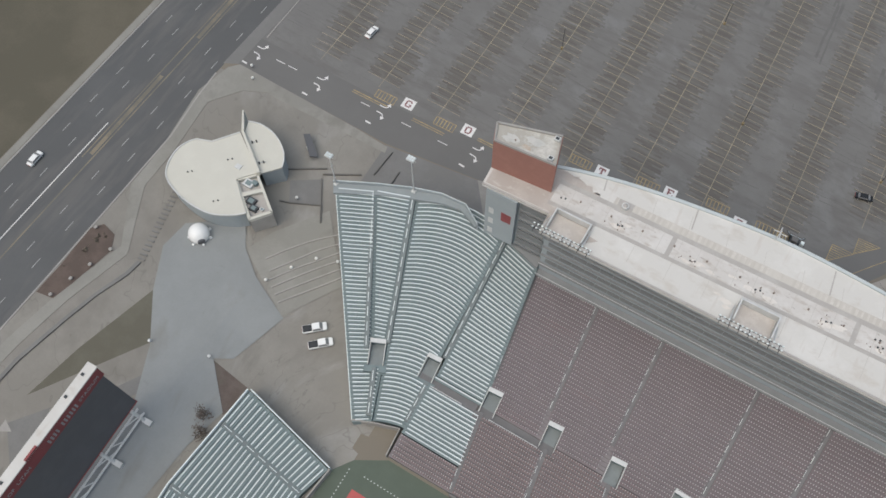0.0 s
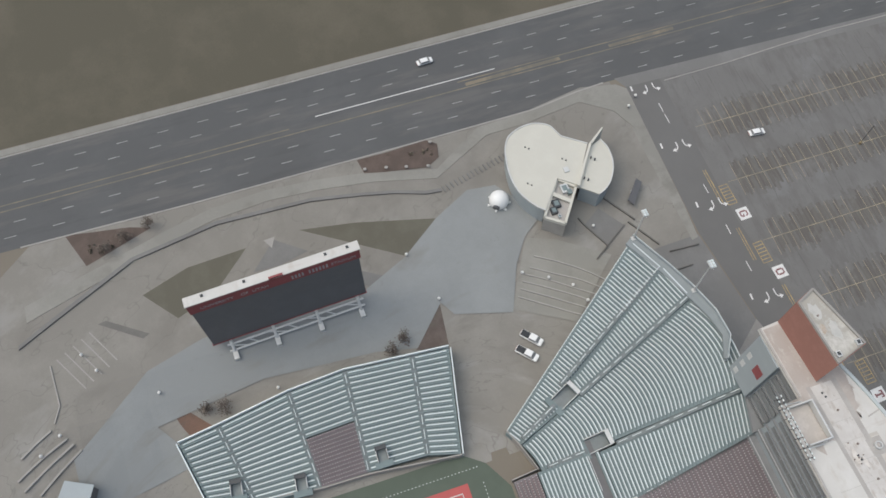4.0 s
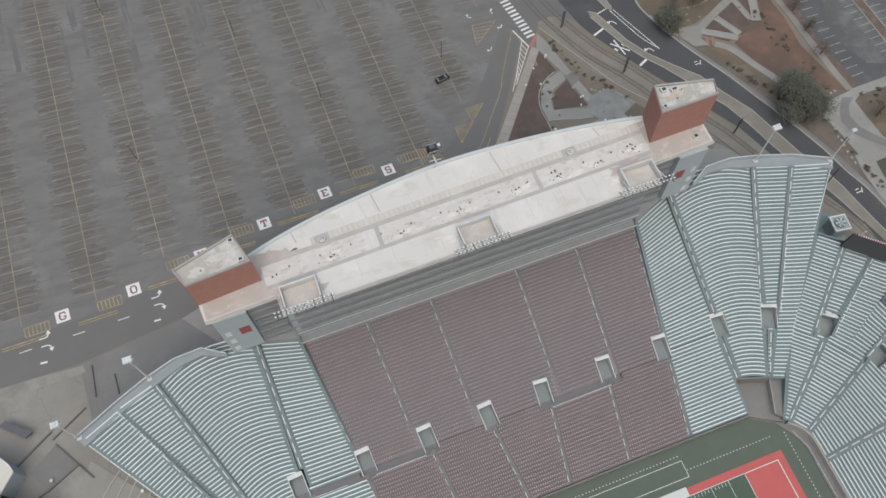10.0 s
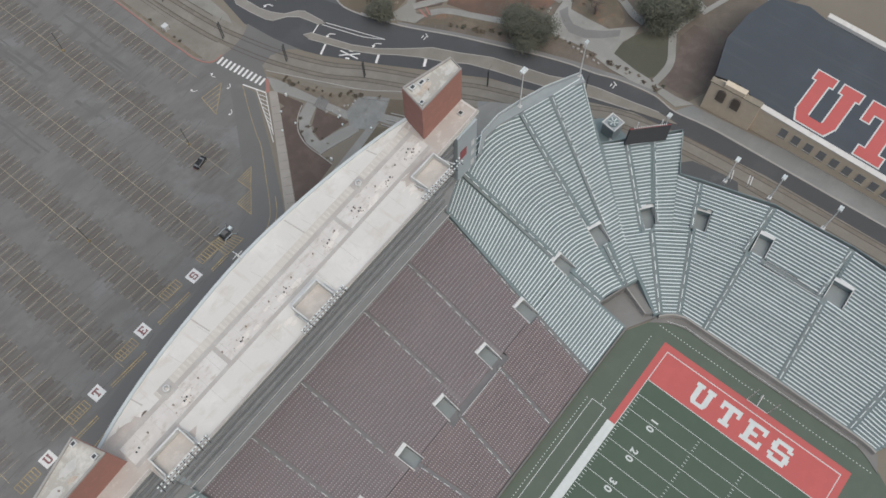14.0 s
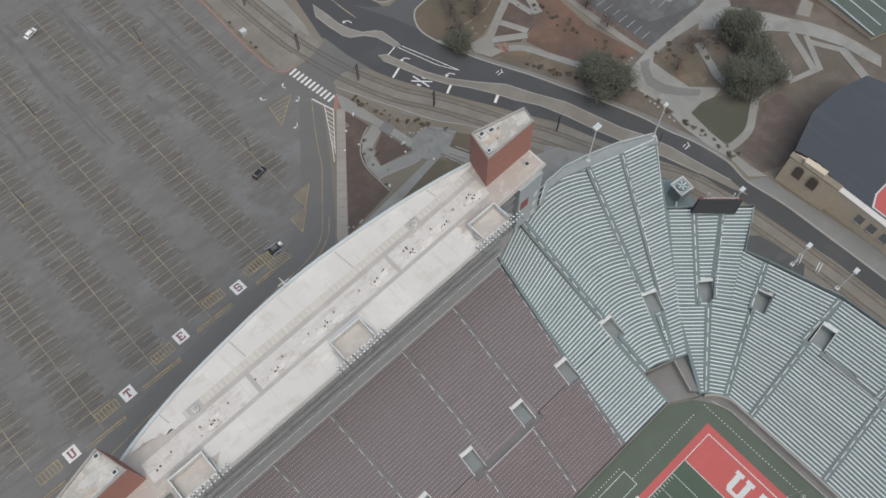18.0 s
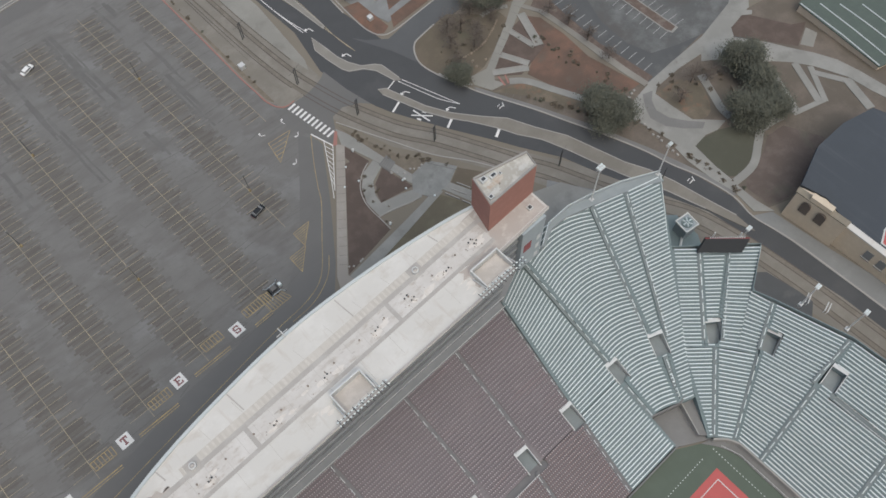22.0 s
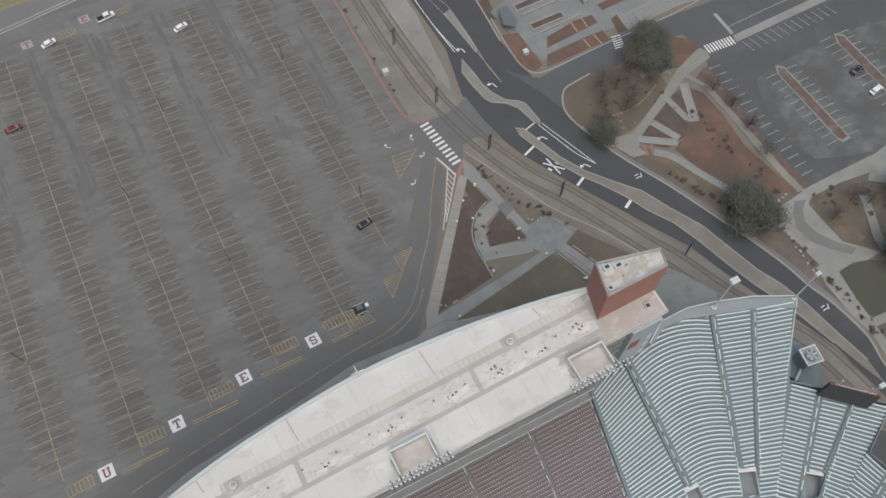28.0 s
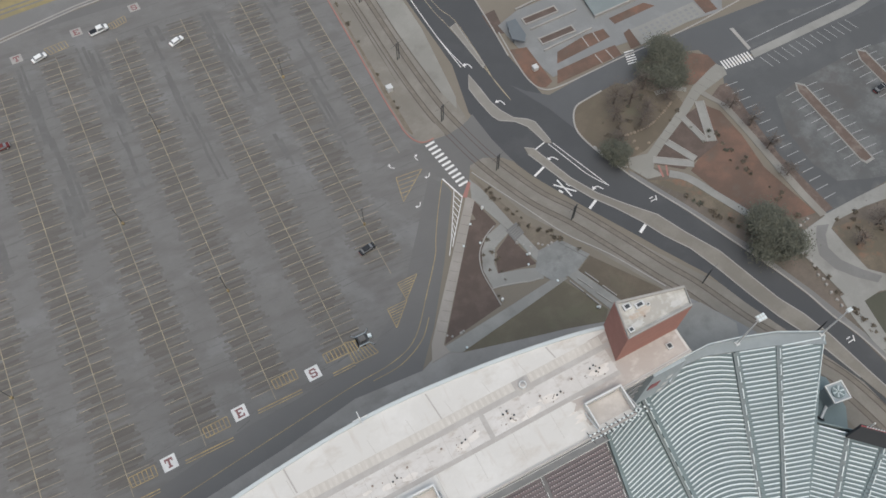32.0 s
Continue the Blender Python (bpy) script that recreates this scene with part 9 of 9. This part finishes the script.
beds = [((57.5, 168), (62.5, 153.5), 12, 1.2), ((62, 153), (71.5, 138.5), 14, 1.6), ((50.5, 152), (46, 136), 10, 2.4), ((104.5, 143), (116.5, 119), 14, 1.6), ((121, 165), (133, 118), 26, 4.0), ((124, 112), (127, 70), 24, 1.6), ((-147, 28), (-143, 46), 10, 1.6), ((-141, -50), (-139, -36), 8, 1.6), ((48.8, 198), (49.6, 270), 12, 0.4), ((140, 110), (170, 90), 20, 6.0), ((96, 160), (118, 178), 24, 5.0)]
for a, b, n, w in beds:
    for _ in range(n):
        p = lerp(a, b, rnd.random())
        shrub(p[0] + rnd.gauss(0, w * 0.5), p[1] + rnd.gauss(0, w * 0.5), rnd.uniform(0.3, 0.75) if p[0] < 100 else rnd.uniform(0.4, 0.9), rnd.randint(0, 9999), M_SHRUB if rnd.random() < 0.85 else M_FOLIAGE)


rnd = random.Random(31)
arc = curve([(122.6, 167.9), (118.3, 165.8), (113.7, 164.1), (109.1, 163.5), (103.9, 164.0)], 5)
for p in arc + [(104 + 1.3 * rnd.random() * i, 160 + rnd.uniform(-2, 2)) for i in range(6)]:
    z = land(*p)
    bm = bmesh.new()
    bmesh.ops.create_icosphere(bm, subdivisions=1, radius=rnd.uniform(0.28, 0.5))
    for w in bm.verts:
        w.co = Vector((w.co.x * rnd.uniform(0.8, 1.5), w.co.y * rnd.uniform(0.8, 1.3), w.co.z * 0.7)) + Vector((p[0] + 0.0, p[1], z + 0.15))
    tagged(part("boulder", bm, M_BOULDER), "tan rounded boulder edging the winter lawn", "boulder", "lawn boulders")


# ---------------------------------------------------------------- park edging, steps and small lights
for pts in ([(54.7, 154.9), (50.8, 152.9), (47.2, 149.4), (45.2, 145.0), (44.7, 141.3), (44.7, 138.1), (44.6, 132.8)], [(44.9, 138.0), (48.2, 137.5), (51.2, 136.7), (54.7, 135.4), (57.7, 134.9)]):
    draped("path_kerb", band(curve(pts, 4), 0.28), M_KERB, 0.24, "pale raised kerb along the curved park path", "kerb", thick=0.24)
for a, b in (((66.5, 130.3), (68.4, 126.0)), ((68.7, 124.5), (70.7, 120.0)), ((64.2, 130.6), (65.8, 126.2)), ((66.1, 125.3), (67.7, 120.6)), ((69.1, 130.9), (70.8, 126.7)), ((71.2, 125.4), (72.9, 121.2))):
    l = math.dist(a, b)
    draped("low_wall", band([a, lerp(a, b, 0.5), b], 0.3), M_KERB, 0.5, "low pale seat wall beside the park path", "wall", thick=0.5)
flight = thing("step_flight", (59, 150.3, land(59, 150.3)), "short flight of grey concrete steps in the park path", "steps", kind="structure")
for k in range(6):
    a, b = lerp((56.7, 151.9), (57.3, 147.7), k / 6), lerp((60.6, 153.0), (60.9, 149.0), k / 6)
    c, d = lerp((56.7, 151.9), (57.3, 147.7), (k + 0.8) / 6), lerp((60.6, 153.0), (60.9, 149.0), (k + 0.8) / 6)
    z = max(land(*p) for p in (a, b, c, d))
    part("tread", prism([c, d, b, a], z - 0.1, z + 0.2 + 0.012 * (5 - k)), M_WORN, flight)
draped("slab_joint", band([(67.6, 142.2), (70.2, 137.8), (72.4, 134.0)], 0.18), M_SEAMTAR, 0.2, "dark drain slot across the small plaza", "drain")
for x, y in ((54.2, 161.1), (48.9, 158.1), (48.5, 151.6), (44.0, 152.7), (56.9, 139.8), (45.4, 133.7), (66.6, 120.6), (58.1, 142.6), (61.3, 132.0), (30.8, 126.0)):
    z = land(x, y)
    post = thing("path_light", (x, y, z), "low round pale light beside the park path", "lamp", "path lights")
    part("stem", beam((x, y, z - 0.05), (x, y, z + 0.7), 0.12, None, 8), M_STEEL, post)
    part("cap", beam((x, y, z + 0.704), (x, y, z + 0.85), 0.34, None, 12, 0.26), M_BENCH, post)
rng = random.Random(55)
for x, y in ((27.9, 131.3), (29.0, 130.5), (31.4, 130.3), (32.2, 130.5), (63.4, 143.5), (64.7, 142.6), (66.0, 142.9), (62.6, 144.3), (60.2, 144.4), (58.8, 146.0), (57.6, 147.2)):
    z = land(x, y)
    bm = bmesh.new()
    bmesh.ops.create_icosphere(bm, subdivisions=1, radius=rng.uniform(0.3, 0.5))
    for w in bm.verts:
        w.co = Vector((w.co.x * rng.uniform(0.8, 1.4), w.co.y * rng.uniform(0.8, 1.3), w.co.z * 0.7)) + Vector((x, y, z + 0.15))
    tagged(part("boulder", bm, M_KERB), "pale rough boulder in a park planting bed", "boulder", "park boulders")


draped("paving_band", [(133.1, 113.8), (129.8, 110.0), (127.8, 106.2), (128.7, 101.1), (132.0, 96.5), (136.0, 92.6), (138.4, 93.6), (135.0, 97.6), (131.9, 102.5), (131.4, 107.0), (133.3, 110.3), (136.4, 112.6)], M_WORN, 0.19, "darker curved band across the pale plaza", "paving")
rng = random.Random(91)
for x, y in ((130.9, 116.4), (132.3, 116.6), (129.2, 115.9), (124.4, 104.2), (123.6, 101.6), (123.9, 100.0), (123.6, 98.4), (123.2, 96.0), (123.2, 93.6), (123.1, 91.8), (124.6, 106.0)):
    z = land(x, y)
    bm = bmesh.new()
    bmesh.ops.create_cube(bm, size=1.0)
    bmesh.ops.bevel(bm, geom=bm.edges[:], offset=0.16, segments=1, affect='EDGES')
    for w in bm.verts:
        w.co = Vector((w.co.x * 0.65 + rng.uniform(-0.1, 0.1), w.co.y * 0.8 + rng.uniform(-0.1, 0.1), w.co.z * 0.55))
    bm.transform(pose(x, y, z + 0.25, 0, 0, rng.uniform(-40, 40)))
    tagged(part("boulder", bm, M_KERB), "whitish squared boulder at the plaza edge", "boulder", "plaza boulders")


for label_, line_, wide, gap in (("fine dark joints across the straight footpath", [(53.1, 165.9), (24.6, 129.6)], 2.4, 3.0), ("fine dark joints across the roadside footway", [(98.8, 152.6), (109.1, 131), (119.6, 107.2)], 1.5, 2.4), ("fine dark joints across the broad campus path", [(141, 170.6), (124, 163.4), (106, 154.2)], 3.4, 3.2)):
    cuts = []
    for a, b in zip(line_, line_[1:]):
        l = math.dist(a, b)
        d = ((b[0] - a[0]) / l, (b[1] - a[1]) / l)
        for i in range(1, int(l / gap)):
            p = lerp(a, b, i * gap / l)
            cuts.append(stripe((p[0] - d[1] * wide / 2, p[1] + d[0] * wide / 2), (p[0] + d[1] * wide / 2, p[1] - d[0] * wide / 2), 0.09))
    drape_rects("paving_joint", cuts, M_WALL, 0.19, label_, "paving joint")
